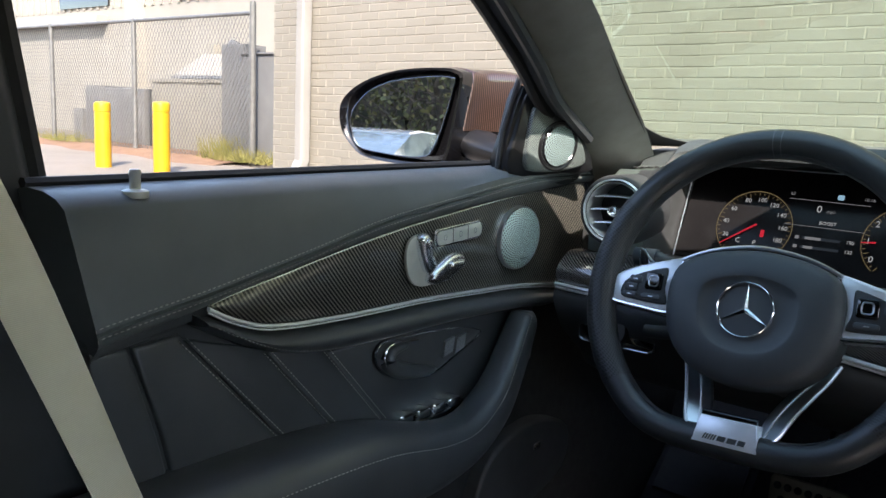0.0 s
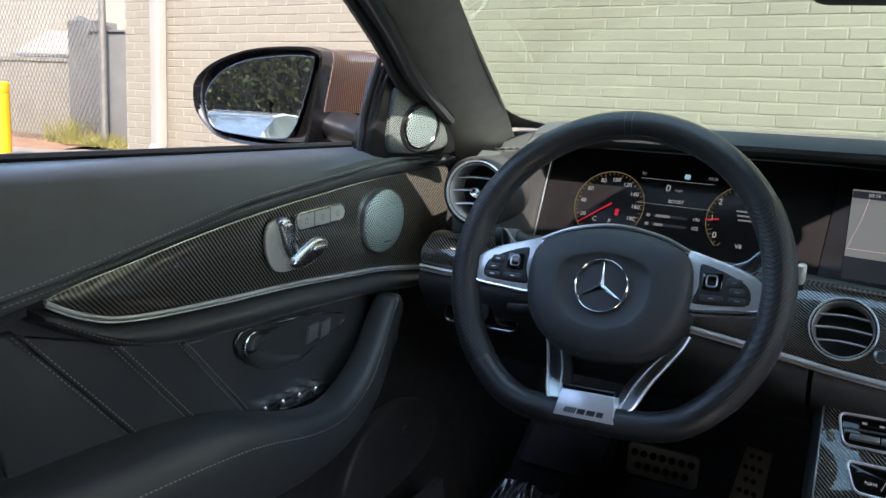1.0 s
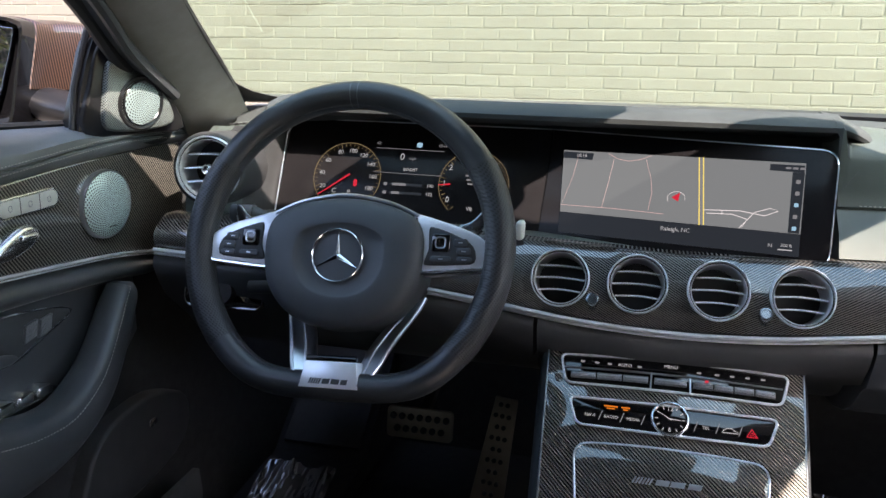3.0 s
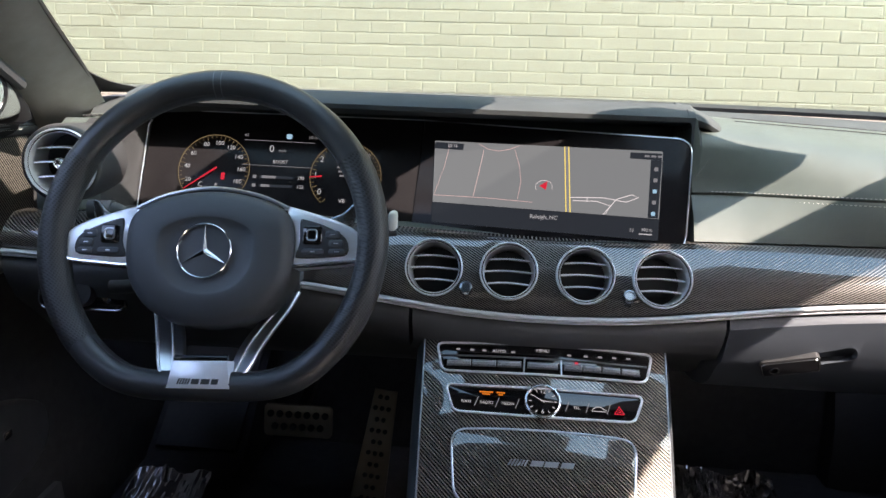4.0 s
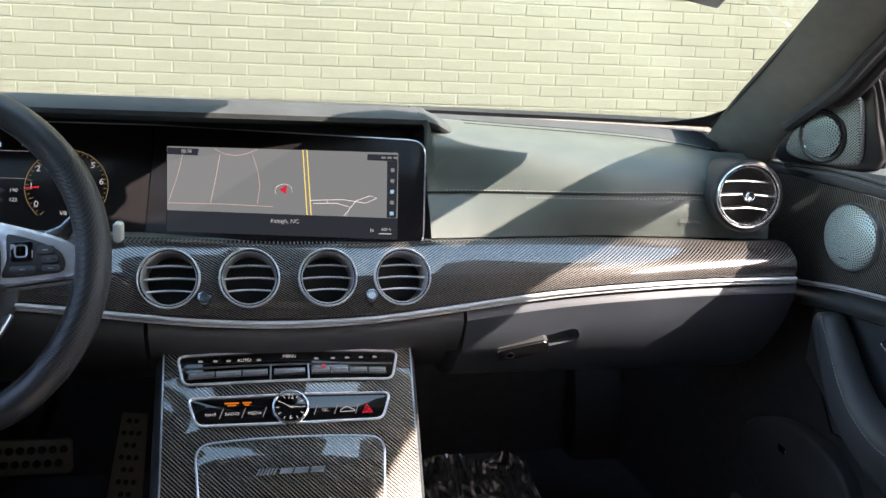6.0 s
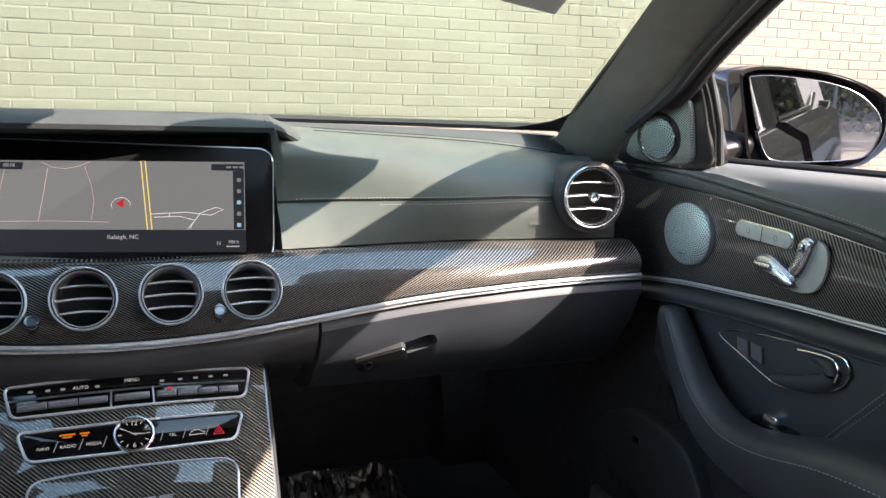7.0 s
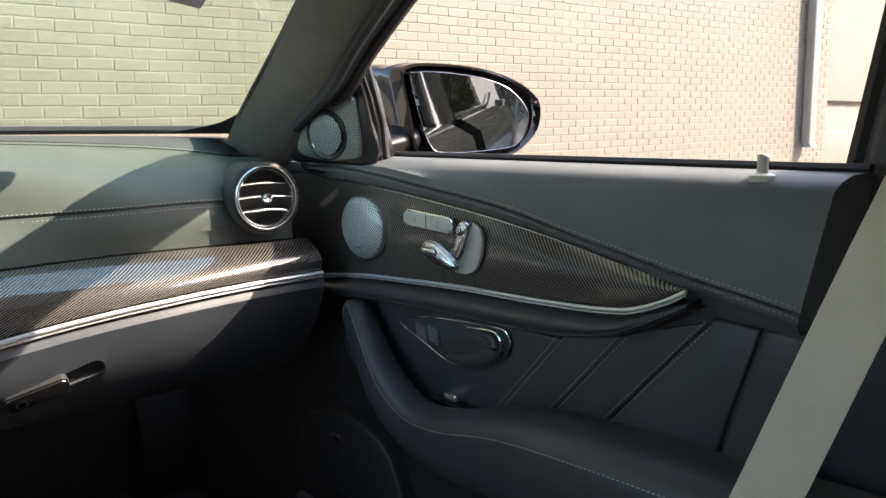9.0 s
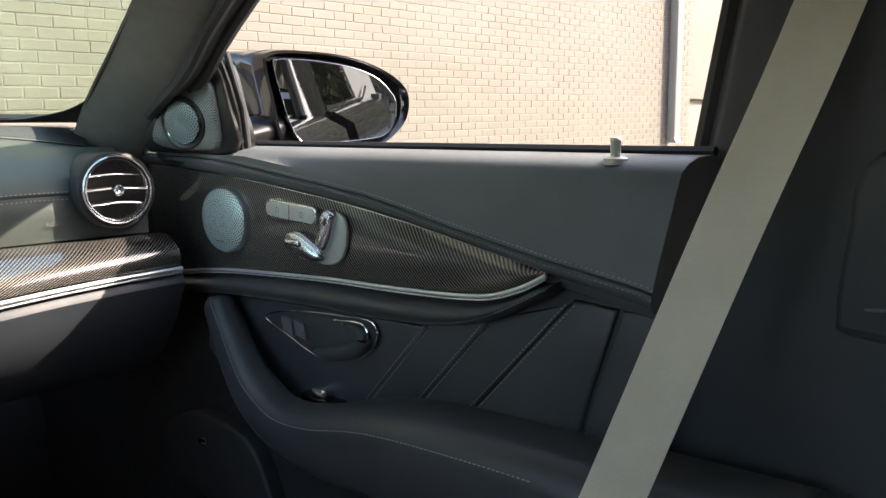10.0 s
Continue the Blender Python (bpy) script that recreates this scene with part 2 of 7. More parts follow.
WHITE_PIPE = mottled("white painted downpipe", (0.20, 0.191, 0.176), (0.245, 0.235, 0.218), 2, 0.45, 60)
GALV = mottled("galvanised steel", (0.13, 0.13, 0.125), (0.19, 0.19, 0.183), 9, 0.5, 120, metal=0.5)
VISOR = mottled("pale grey visor cloth", (0.66, 0.665, 0.66), (0.74, 0.745, 0.74), 20, 0.85, 500, 0.2)
GREYBOX = mottled("grey painted steel", (0.135, 0.133, 0.128), (0.19, 0.187, 0.18), 2, 0.55, 60)
DARKGREY = mottled("dark grey painted steel", (0.095, 0.095, 0.095), (0.135, 0.135, 0.134), 2, 0.6, 60)
TANBOX = mottled("tan weathered steel", (0.215, 0.20, 0.165), (0.275, 0.255, 0.212), 2, 0.6, 60, 0.2)
TANWALL = mottled("tan wall", (0.158, 0.142, 0.118), (0.20, 0.18, 0.152), 0.8, 0.7, 30, 0.2)
YELLOW = mottled("yellow bollard sleeve", (0.42, 0.225, 0.006), (0.51, 0.285, 0.012), 4, 0.4, 80)
GRASS = mottled("dry grass", (0.08, 0.10, 0.02), (0.25, 0.20, 0.06), 6, 0.9, 60)
LEAF = mottled("leaves", (0.05, 0.052, 0.018), (0.15, 0.135, 0.045), 3, 0.8, 40)
BARK = mottled("bark", (0.06, 0.045, 0.035), (0.14, 0.11, 0.085), 6, 0.95, 60, 0.6, 0.02)


# ---- builders ----
def curve(points, n=8, closed=False):
    """Catmull-Rom through the points, n steps a span."""
    p = [Vector(q) for q in points]
    k = len(p)
    out = []
    for i in range(k if closed else k - 1):
        if closed:
            a, b, c, d = p[i - 1], p[i], p[(i + 1) % k], p[(i + 2) % k]
        else:
            a, b, c, d = p[max(i - 1, 0)], p[i], p[i + 1], p[min(i + 2, k - 1)]
        for j in range(n):
            t = j / n
            out.append(0.5 * (2 * b + (c - a) * t + (2 * a - 5 * b + 4 * c - d) * t * t + (3 * b - a - 3 * c + d) * t ** 3))
    if not closed:
        out.append(p[-1])
    return out


def lerp_table(table, x):
    """Linear look-up in rows of (x, value, ...)."""
    rows = sorted(table)
    if x <= rows[0][0]:
        return rows[0][1:] if len(rows[0]) > 2 else rows[0][1]
    for a, b in zip(rows, rows[1:]):
        if x <= b[0]:
            t = (x - a[0]) / (b[0] - a[0])
            v = tuple(p + (q - p) * t for p, q in zip(a[1:], b[1:]))
            return v if len(v) > 1 else v[0]
    return rows[-1][1:] if len(rows[-1]) > 2 else rows[-1][1]


def smooth_table(table, steps=6):
    return [tuple(v) for v in curve([Vector(r) for r in sorted(table)], steps)]


class Build:
    """Collects faces for one mesh."""

    def __init__(self):
        self.v, self.f = [], []

    def add(self, verts, faces):
        n = len(self.v)
        self.v += [tuple(v) for v in verts]
        self.f += [tuple(i + n for i in f) for f in faces]
        return self

    def loft(self, loops, caps=True, around=True, closed=False):
        m, k = len(loops), len(loops[0])
        verts = [p for loop in loops for p in loop]
        faces = []
        for i in range(m if closed else m - 1):
            for j in range(k if around else k - 1):
                a, b = i * k + j, i * k + (j + 1) % k
                c, d = ((i + 1) % m) * k + (j + 1) % k, ((i + 1) % m) * k + j
                faces.append((a, b, c, d))
        if caps and not closed:
            faces += [tuple(range(k))[::-1], tuple((m - 1) * k + j for j in range(k))]
        return self.add(verts, faces)

    def tube(self, path, r, n=8, closed=False, up=(0, 0, 1), flat=1.0):
        """A rod along a path; r may be a list; flat squeezes it along up."""
        p = [Vector(q) for q in path]
        loops = []
        for i, q in enumerate(p):
            a = p[i - 1] if (i or closed) else p[i]
            b = p[(i + 1) % len(p)] if (i + 1 < len(p) or closed) else p[i]
            t = (b - a).normalized()
            side = t.cross(Vector(up))
            side = side.normalized() if side.length > 1e-5 else Vector((1, 0, 0))
            top = side.cross(t)
            rr = r[i] if isinstance(r, (list, tuple)) else r
            loops.append([q + rr * (math.cos(6.28319 * j / n) * side + flat * math.sin(6.28319 * j / n) * top) for j in range(n)])
        return self.loft(loops, closed=closed)

    def prism(self, outline, place, w0, w1, bevel=0.0):
        """An outline in (u, v) raised from w0 to w1 by place(u, v, w), its upper edge rounded."""
        o = [Vector((p[0], p[1])) for p in outline]
        k = len(o)
        area = sum(o[i - 1].x * o[i].y - o[i].x * o[i - 1].y for i in range(k))
        sgn = 1 if area > 0 else -1

        def inset(d):
            res = []
            for i in range(k):
                e1, e2 = (o[i] - o[i - 1]), (o[(i + 1) % k] - o[i])
                n1, n2 = Vector((-e1.y, e1.x)) * sgn, Vector((-e2.y, e2.x)) * sgn
                n1, n2 = (n1.normalized() if n1.length else n1), (n2.normalized() if n2.length else n2)
                m = n1 + n2
                m = m / max(0.5, m.length_squared / 2) if m.length else n1
                res.append(o[i] + m * d)
            return res
        rings = [(0.0, w0)]
        h = 1 if w1 > w0 else -1
        if bevel:
            rings += [(0.0, w1 - h * bevel), (bevel * 0.3, w1 - h * bevel * 0.3), (bevel, w1)]
        else:
            rings += [(0.0, w1)]
        loops = [[place(p.x, p.y, w) for p in inset(d)] for d, w in rings]
        return self.loft(loops)

    def box(self, c, size, bevel=0.0, place=None):
        x, y, z = (s / 2 for s in size)
        put = place or (lambda u, v, w: (u, v, w))
        return self.prism([(c[0] - x, c[1] - y), (c[0] + x, c[1] - y), (c[0] + x, c[1] + y), (c[0] - x, c[1] + y)], put, c[2] - z, c[2] + z, bevel)

    def lathe(self, profile, place, n=32, caps=True, closed=False):
        """Turns a profile of (radius, height) about the w axis of place(u, v, w)."""
        loops = [[place(r * math.cos(6.28319 * j / n), r * math.sin(6.28319 * j / n), h) for j in range(n)] for r, h in profile]
        return self.loft(loops, caps=caps, closed=closed)

    def done(self, name, material, parent=None, label="", angle=40):
        me = bpy.data.meshes.new(name)
        me.from_pydata(self.v, [], self.f)
        bm = bmesh.new()
        bm.from_mesh(me)
        bmesh.ops.recalc_face_normals(bm, faces=bm.faces)
        bm.to_mesh(me)
        bm.free()
        return finish(name, me, material, parent, label, angle)


def finish(name, me, material, parent=None, label="", angle=40):
    me.materials.append(material)
    if angle:
        me.polygons.foreach_set("use_smooth", [True] * len(me.polygons))
        me.set_sharp_from_angle(angle=radians(angle))
    ob = new(name, me)
    if parent:
        ob.parent = parent
        ob.matrix_parent_inverse = base_of(parent).inverted()
    return tagged(ob, label)


def base_of(ob):
    m = ob.matrix_basis.copy()
    while ob.parent:
        m = ob.parent.matrix_basis @ ob.matrix_parent_inverse @ m
        ob = ob.parent
    return m


def thing(name, at, label, category, group="", kind=""):
    e = new(name)
    e.empty_display_size = 0.05
    e.matrix_basis = Matrix.Translation(at)
    return tagged(e, label, category, group, kind)


def plane_at(origin, eu, ev):
    """place(u, v, w) on a plane; w stands out along eu x ev."""
    o, a = Vector(origin), Vector(eu).normalized()
    n = a.cross(Vector(ev)).normalized()
    b = n.cross(a)
    return lambda u, v, w=0.0: o + a * u + b * v + n * w


def rounded(w, h, r, n=5, cx=0.0, cy=0.0):
    pts = []
    for x, y, a in ((w / 2 - r, h / 2 - r, 0), (-w / 2 + r, h / 2 - r, 90), (-w / 2 + r, -h / 2 + r, 180), (w / 2 - r, -h / 2 + r, 270)):
        pts += [(cx + x + r * math.cos(radians(a + 90 * k / n)), cy + y + r * math.sin(radians(a + 90 * k / n))) for k in range(n + 1)]
    return pts


def fillet(pts, r, n=5):
    """A closed outline with its corners rounded."""
    out = []
    p = [Vector((q[0], q[1])) for q in pts]
    for k in range(len(p)):
        a, c, d = p[k - 1], p[k], p[(k + 1) % len(p)]
        u, w = (a - c), (d - c)
        m = min(r, u.length * .45, w.length * .45)
        s0, s1 = c + u.normalized() * m, c + w.normalized() * m
        out += [s0 * (1 - t) ** 2 + c * 2 * t * (1 - t) + s1 * t * t for t in [j / n for j in range(n + 1)]]
    return out


def stitches(path, step=0.0052, length=0.0032, r=0.00055):
    """A row of single stitches along a path."""
    b = Build()
    p = [Vector(q) for q in path]
    gone, nxt = 0.0, 0.0
    for a, c in zip(p, p[1:]):
        seg = (c - a).length
        while nxt < gone + seg:
            t = (nxt - gone) / seg
            d = (c - a).normalized()
            q = a + (c - a) * t
            b.tube([q, q + d * length * 0.5, q + d * length], [r * 0.5, r * 1.15, r * 0.5], 5)
            nxt += step
        gone += seg
    return b


def lettering(text, size, place, name, material, parent, w=0.0004, label="", align="CENTER", squeeze=1.0):
    c = bpy.data.curves.new(name, "FONT")
    c.body, c.size, c.align_x, c.align_y, c.extrude, c.resolution_u = text, size, align, "CENTER", 0.0001, 3
    o = bpy.data.objects.new(name, c)
    scene.collection.objects.link(o)
    bpy.context.view_layer.update()
    me = bpy.data.meshes.new_from_object(o)
    bpy.data.objects.remove(o)
    for v in me.vertices:
        v.co = place(v.co.x * squeeze, v.co.y, v.co.z + w)
    return finish(name, me, material, parent, label, 0)


def cut(ob, build):
    """Takes the closed shapes in build out of ob's mesh."""
    tool = build.done("cutter", BLACK, None, "", 0)
    m = ob.modifiers.new("cut", "BOOLEAN")
    m.operation, m.solver, m.object = "DIFFERENCE", "EXACT", tool
    bpy.context.view_layer.update()
    me = bpy.data.meshes.new_from_object(ob.evaluated_get(bpy.context.evaluated_depsgraph_get()))
    ob.modifiers.clear()
    ob.data = me
    bpy.data.objects.remove(tool)
    me.set_sharp_from_angle(angle=radians(40))


# ---- ground and walls ----
b = Build()
b.add([(-400, -400, 0), (400, -400, 0), (400, 400, 0), (-400, 400, 0)], [(0, 1, 2, 3)])
tagged(b.done("ground", ASPHALT), "worn pale asphalt of a yard", "ground", kind="structure")

WALL_Y = lambda x: 4.905 - 0.0145 * x
WALL_X0, WALL_X1, WALL_TOP = -6.22, 10.98, 8.4
COURSE, PITCH, SLOPE = 0.0678, 0.2055, 0.0104


def wall_place(x, z, w):
    return (x, WALL_Y(x) - w, z)


b = Build()
b.box(((WALL_X0 + WALL_X1) / 2, WALL_TOP / 2, -0.1551), (WALL_X1 - WALL_X0, WALL_TOP, 0.308), place=wall_place)
wall_front = tagged(b.done("wall_north", MORTAR, angle=0), "cream painted brick wall of a low building in full sun", "wall", kind="structure")


# ---- the yard beyond the wall's corner ----
FENCE_Y, YARD_Y = 8.75, 12.2
b = Build()
b.box((-25, YARD_Y + 0.15, 2.6), (39.2, 0.3, 5.2))
yard_wall = tagged(b.done("wall_yard", WHITE_WALL, angle=0), "white ribbed metal wall behind the fenced yard", "wall", kind="structure")
b = Build()
for i in range(60):
    b.box((-36 + i * 0.4, YARD_Y - 0.02, 4.35), (0.12, 0.04, 1.7), 0.008)
b.done("rib", WHITE_WALL, yard_wall, "upright ribs of the metal cladding")
b = Build()
b.box((-25.6, YARD_Y - 0.17, 3.2), (6.6, 0.34, 0.22), 0.01)
b.done("canopy", WHITE_WALL, yard_wall, "flat white canopy with a shaded underside")
for x in (-23.6, -17.4):
    b = Build()
    b.box((x, YARD_Y - 0.03, 4.05), (2.8, 0.06, 0.95), 0.005)
    b.done("window", GLOSS, yard_wall, "dark window")
b = Build()
b.box((-20.7, YARD_Y - 0.12, 2.6), (0.55, 0.24, 5.2), 0.01)
b.done("pier", WHITE_WALL, yard_wall, "plain white pier")
b = Build()
b.box((-6.07, 8.11, 4.2), (0.30, 5.76, 8.4))
tagged(b.done("wall_side", MORTAR, angle=0), "cream painted side wall round the corner", "wall", kind="structure")

b = Build()
b.loft([[(x, FENCE_Y - 0.75 + 0.15 * math.sin(x * 2.1), 0.0), (x, FENCE_Y - 0.4, 0.05 + 0.03 * math.sin(x * 3.3)), (x, FENCE_Y + 0.6, 0.09), (x, FENCE_Y + 0.9, 0.0)] for x in [-26 + 0.4 * k for k in range(37)]], around=False, caps=False)
tagged(b.done("soil_strip", SOIL), "low strip of red soil along the fence", "soil", kind="structure")
random.seed(5)
b = Build()
for k in range(1500):
    x = random.choice((random.gauss(-11.5, 0.25), random.gauss(-12.25, 0.22), random.gauss(-11.2, 0.4), random.uniform(-24, -16), random.gauss(-18.1, 0.35)))
    y = FENCE_Y + random.uniform(-0.3, 0.35)
    tall = random.uniform(0.1, 0.28) * (2.0 if abs(x + 12.2) < 0.4 else 1.2)
    dx, dy, s = random.gauss(0, 0.12), random.gauss(0, 0.12), random.uniform(0.006, 0.013)
    b.add([(x - s, y, 0.06), (x + s, y, 0.06), (x + dx * 0.5 + s * 0.5, y + dy * 0.5, tall * 0.6), (x + dx, y + dy, tall)], [(0, 1, 2, 3)])
tagged(b.done("grass", GRASS, angle=0), "tufts of dry grass at the fence", "grass", kind="stuff")

fence = thing("chain_link_fence", (-14, FENCE_Y, 0), "grey galvanised chain-link fence round the yard", "fence")
for x, h in ((-11.38, 2.7), (-15.08, 2.55), (-18.47, 2.55), (-22.0, 2.55)):
    b = Build()
    b.tube([(x, FENCE_Y, 0), (x, FENCE_Y, h)], 0.058 if h > 2.6 else 0.048, 10)
    b.lathe([(0.05, h), (0.05, h + 0.02), (0.0, h + 0.05)], lambda u, v, w, x=x: (x + u, FENCE_Y + v, w), 10)
    b.done("post", GALV, fence)
b = Build()
b.tube([(-26, FENCE_Y, 2.54), (-11.38, FENCE_Y, 2.54)], 0.034, 8)
b.done("top_rail", GALV, fence)
b = Build()
pitch = 0.098
for k in range(-34, 210):
    for d in (1, -1):
        x0 = -26 + k * pitch
        pts = []
        za, zb = 0.06, 2.52
        xa, xb = x0, x0 + d * (zb - za) * 0.62
        lo, hi = -26.0, -11.4
        if max(xa, xb) < lo or min(xa, xb) > hi:
            continue
        ta = max(0.0, min(1.0, ((lo if d == 1 else hi) - xa) / (xb - xa)))
        tb = max(0.0, min(1.0, ((hi if d == 1 else lo) - xa) / (xb - xa)))
        if tb - ta < 0.02:
            continue
        q = lambda t: (xa + (xb - xa) * t, FENCE_Y + 0.03 + 0.003 * d, za + (zb - za) * t)
        b.tube([q(ta), q(tb)], 0.0058, 3)
b.done("mesh", GALV, fence, "diamond wire mesh")

housing = thing("equipment_housing", (-11.6, 9.4, 0), "dark grey steel equipment housing behind the fence", "housing")
for name, c, size in (("body", (-11.05, 9.5, 0.945), (1.96, 1.0, 1.89)), ("column", (-12.345, 9.3, 1.04), (0.62, 0.5, 2.08)), ("lid", (-11.05, 9.49, 1.905), (2.0, 1.06, 0.03))):
    b = Build()
    b.box(c, size, 0.012)
    b.done(name, DARKGREY, housing)


for x, y, h in ((-10.6, 6.54, 1.02), (-11.85, 6.33, 0.98)):
    bol = thing("bollard", (x, y, 0), "bright yellow plastic-sleeved bollard before the fence", "bollard", "yellow bollards")
    at = lambda u, v, w, x=x, y=y: (x + u, y + v, w)
    b = Build()
    b.lathe([(0.118, 0), (0.118, h - 0.16), (0.112, h - 0.155), (0.112, h - 0.145), (0.118, h - 0.14)], at, 28)
    b.done("sleeve", YELLOW, bol)
    b = Build()
    b.lathe([(0.122, h - 0.139), (0.122, h - 0.04), (0.115, h - 0.015), (0.09, h), (0.0, h + 0.004)], at, 28)
    b.done("cap", YELLOW, bol)

tank = thing("steel_hopper", (-14.3, 10.2, 0), "tan weathered steel waste compactor with a sloping top", "container")
b = Build()
b.box((-14.50, 10.3, 0.71), (2.75, 1.4, 1.42), 0.02)
b.box((-14.50, 10.3, 1.45), (2.80, 1.46, 0.07), 0.012)
b.done("body", TANBOX, tank)
b = Build()
b.loft([[(-15.2, 9.6, 1.5), (-13.0, 9.6, 1.5), (-13.0, 11.0, 1.5), (-15.2, 11.0, 1.5)], [(-14.6, 10.0, 2.0), (-13.5, 10.0, 2.0), (-13.5, 10.7, 2.0), (-14.6, 10.7, 2.0)]])
b.done("hood", WHITE_WALL, tank, "pale sloping hood")
b = Build()
b.tube([(-12.75, 9.6, 1.6), (-13.1, 9.7, 2.12), (-13.35, 9.8, 2.16)], 0.09, 10)
b.done("pipe", GALV, tank)
cab = thing("electric_cabinet", (-17.2, 9.5, 0), "grey steel electrical cabinets in the yard", "cabinet")
for x, wdt, h in ((-18.05, 0.85, 1.3), (-16.8, 1.6, 1.26)):
    b = Build()
    b.box((x, 9.85, h / 2), (wdt, 0.7, h), 0.02)
    c = b.done("housing", GREYBOX, cab)
    b = Build()
    b.box((x, 9.495, h / 2), (wdt * 0.86, 0.012, h * 0.86), 0.004)
    b.done("door", GREYBOX, c)
b = Build()
b.box((-18.75, 9.7, 0.38), (0.42, 0.5, 0.76), 0.02)
tagged(b.done("small_cabinet", GREYBOX), "small dark grey equipment box on the ground", "cabinet")
b = Build()
b.box((-17.2, 12.08, 2.2), (0.32, 0.2, 0.45), 0.02)
b.tube([(-17.2, 12.08, 2.0), (-17.2, 12.08, 0.6)], 0.03, 8)
tagged(b.done("meter_box", TANBOX), "wall-mounted meter box with a conduit", "meter box")
b = Build()
b.tube([(-13.0, 11.4, 2.3), (-13.0, 11.2, 2.32), (-12.95, 11.05, 2.28)], 0.035, 8)
b.lathe([(0.05, 0), (0.09, -0.06), (0.09, -0.09), (0.0, -0.1)], lambda u, v, w: (-12.95 + u, 11.02 + v, 2.3 + w), 14)
tagged(b.done("wall_lamp", GALV), "small unlit flood lamp on the wall", "lamp")

# downpipes: flattened pipes with a swan neck at the foot
for x, w in ((-5.70, 0.10), (10.315, 0.165)):
    pipe = thing("downpipe", (x, WALL_Y(x) - 0.1, 0), "white painted metal downpipe fixed to the brick wall", "downpipe", "downpipes")
    yy = WALL_Y(x)
    b = Build()
    b.prism(rounded(w, 0.11, 0.02), lambda u, v, z, x=x, yy=yy: (x + u, yy - 0.085 + v, z), 0.55 if x < 0 else 0.76, 8.2)
    b.done("pipe", WHITE_PIPE, pipe)
    b = Build()
    foot = 0.55 if x < 0 else 0.76
    b.loft([[(x + u, yy - 0.085 + v - s * 0.9, foot + 0.02 - s * 1.6) for u, v in rounded(w * 1.04, 0.115, 0.02)] for s in ((0.0, 0.05, 0.12, 0.22) if x < 0 else (0.0, 0.02, 0.04))])
    b.done("shoe", WHITE_PIPE, pipe)
    for z in (3.1, 4.6):
        b = Build()
        b.prism(rounded(w + 0.09, 0.05, 0.004, cx=0, cy=z), lambda u, v, q, x=x, yy=yy: (x + u, yy - q, v), 0.012, 0.148, 0.003)
        b.done("bracket", WHITE_PIPE, pipe)

# beyond the wall's other end
b = Build()
b.box((29, 9.2, 1.2), (36, 0.3, 2.4))
recess = tagged(b.done("wall_recess", MORTAR, angle=0), "plain cream wall set back from the brick wall", "wall", kind="structure")
# tan upper part, darker than the cream wall below
b = Build()
b.box((29, 8.98, 4.98), (36, 0.12, 6.84), 0.01)
b.done("upper_panel", TANWALL, recess, "plain tan upper panel")
b = Build()
b.box((29, 8.9, 0.4), (36, 0.3, 0.8), 0.02)
b.done("base_course", TANWALL, recess, "dull tan base course")
b = Build()
b.box((10.83, 7.0, 4.2), (0.3, 4.1, 8.4))
tagged(b.done("wall_return", MORTAR, angle=0), "plain cream end wall", "wall", kind="structure")


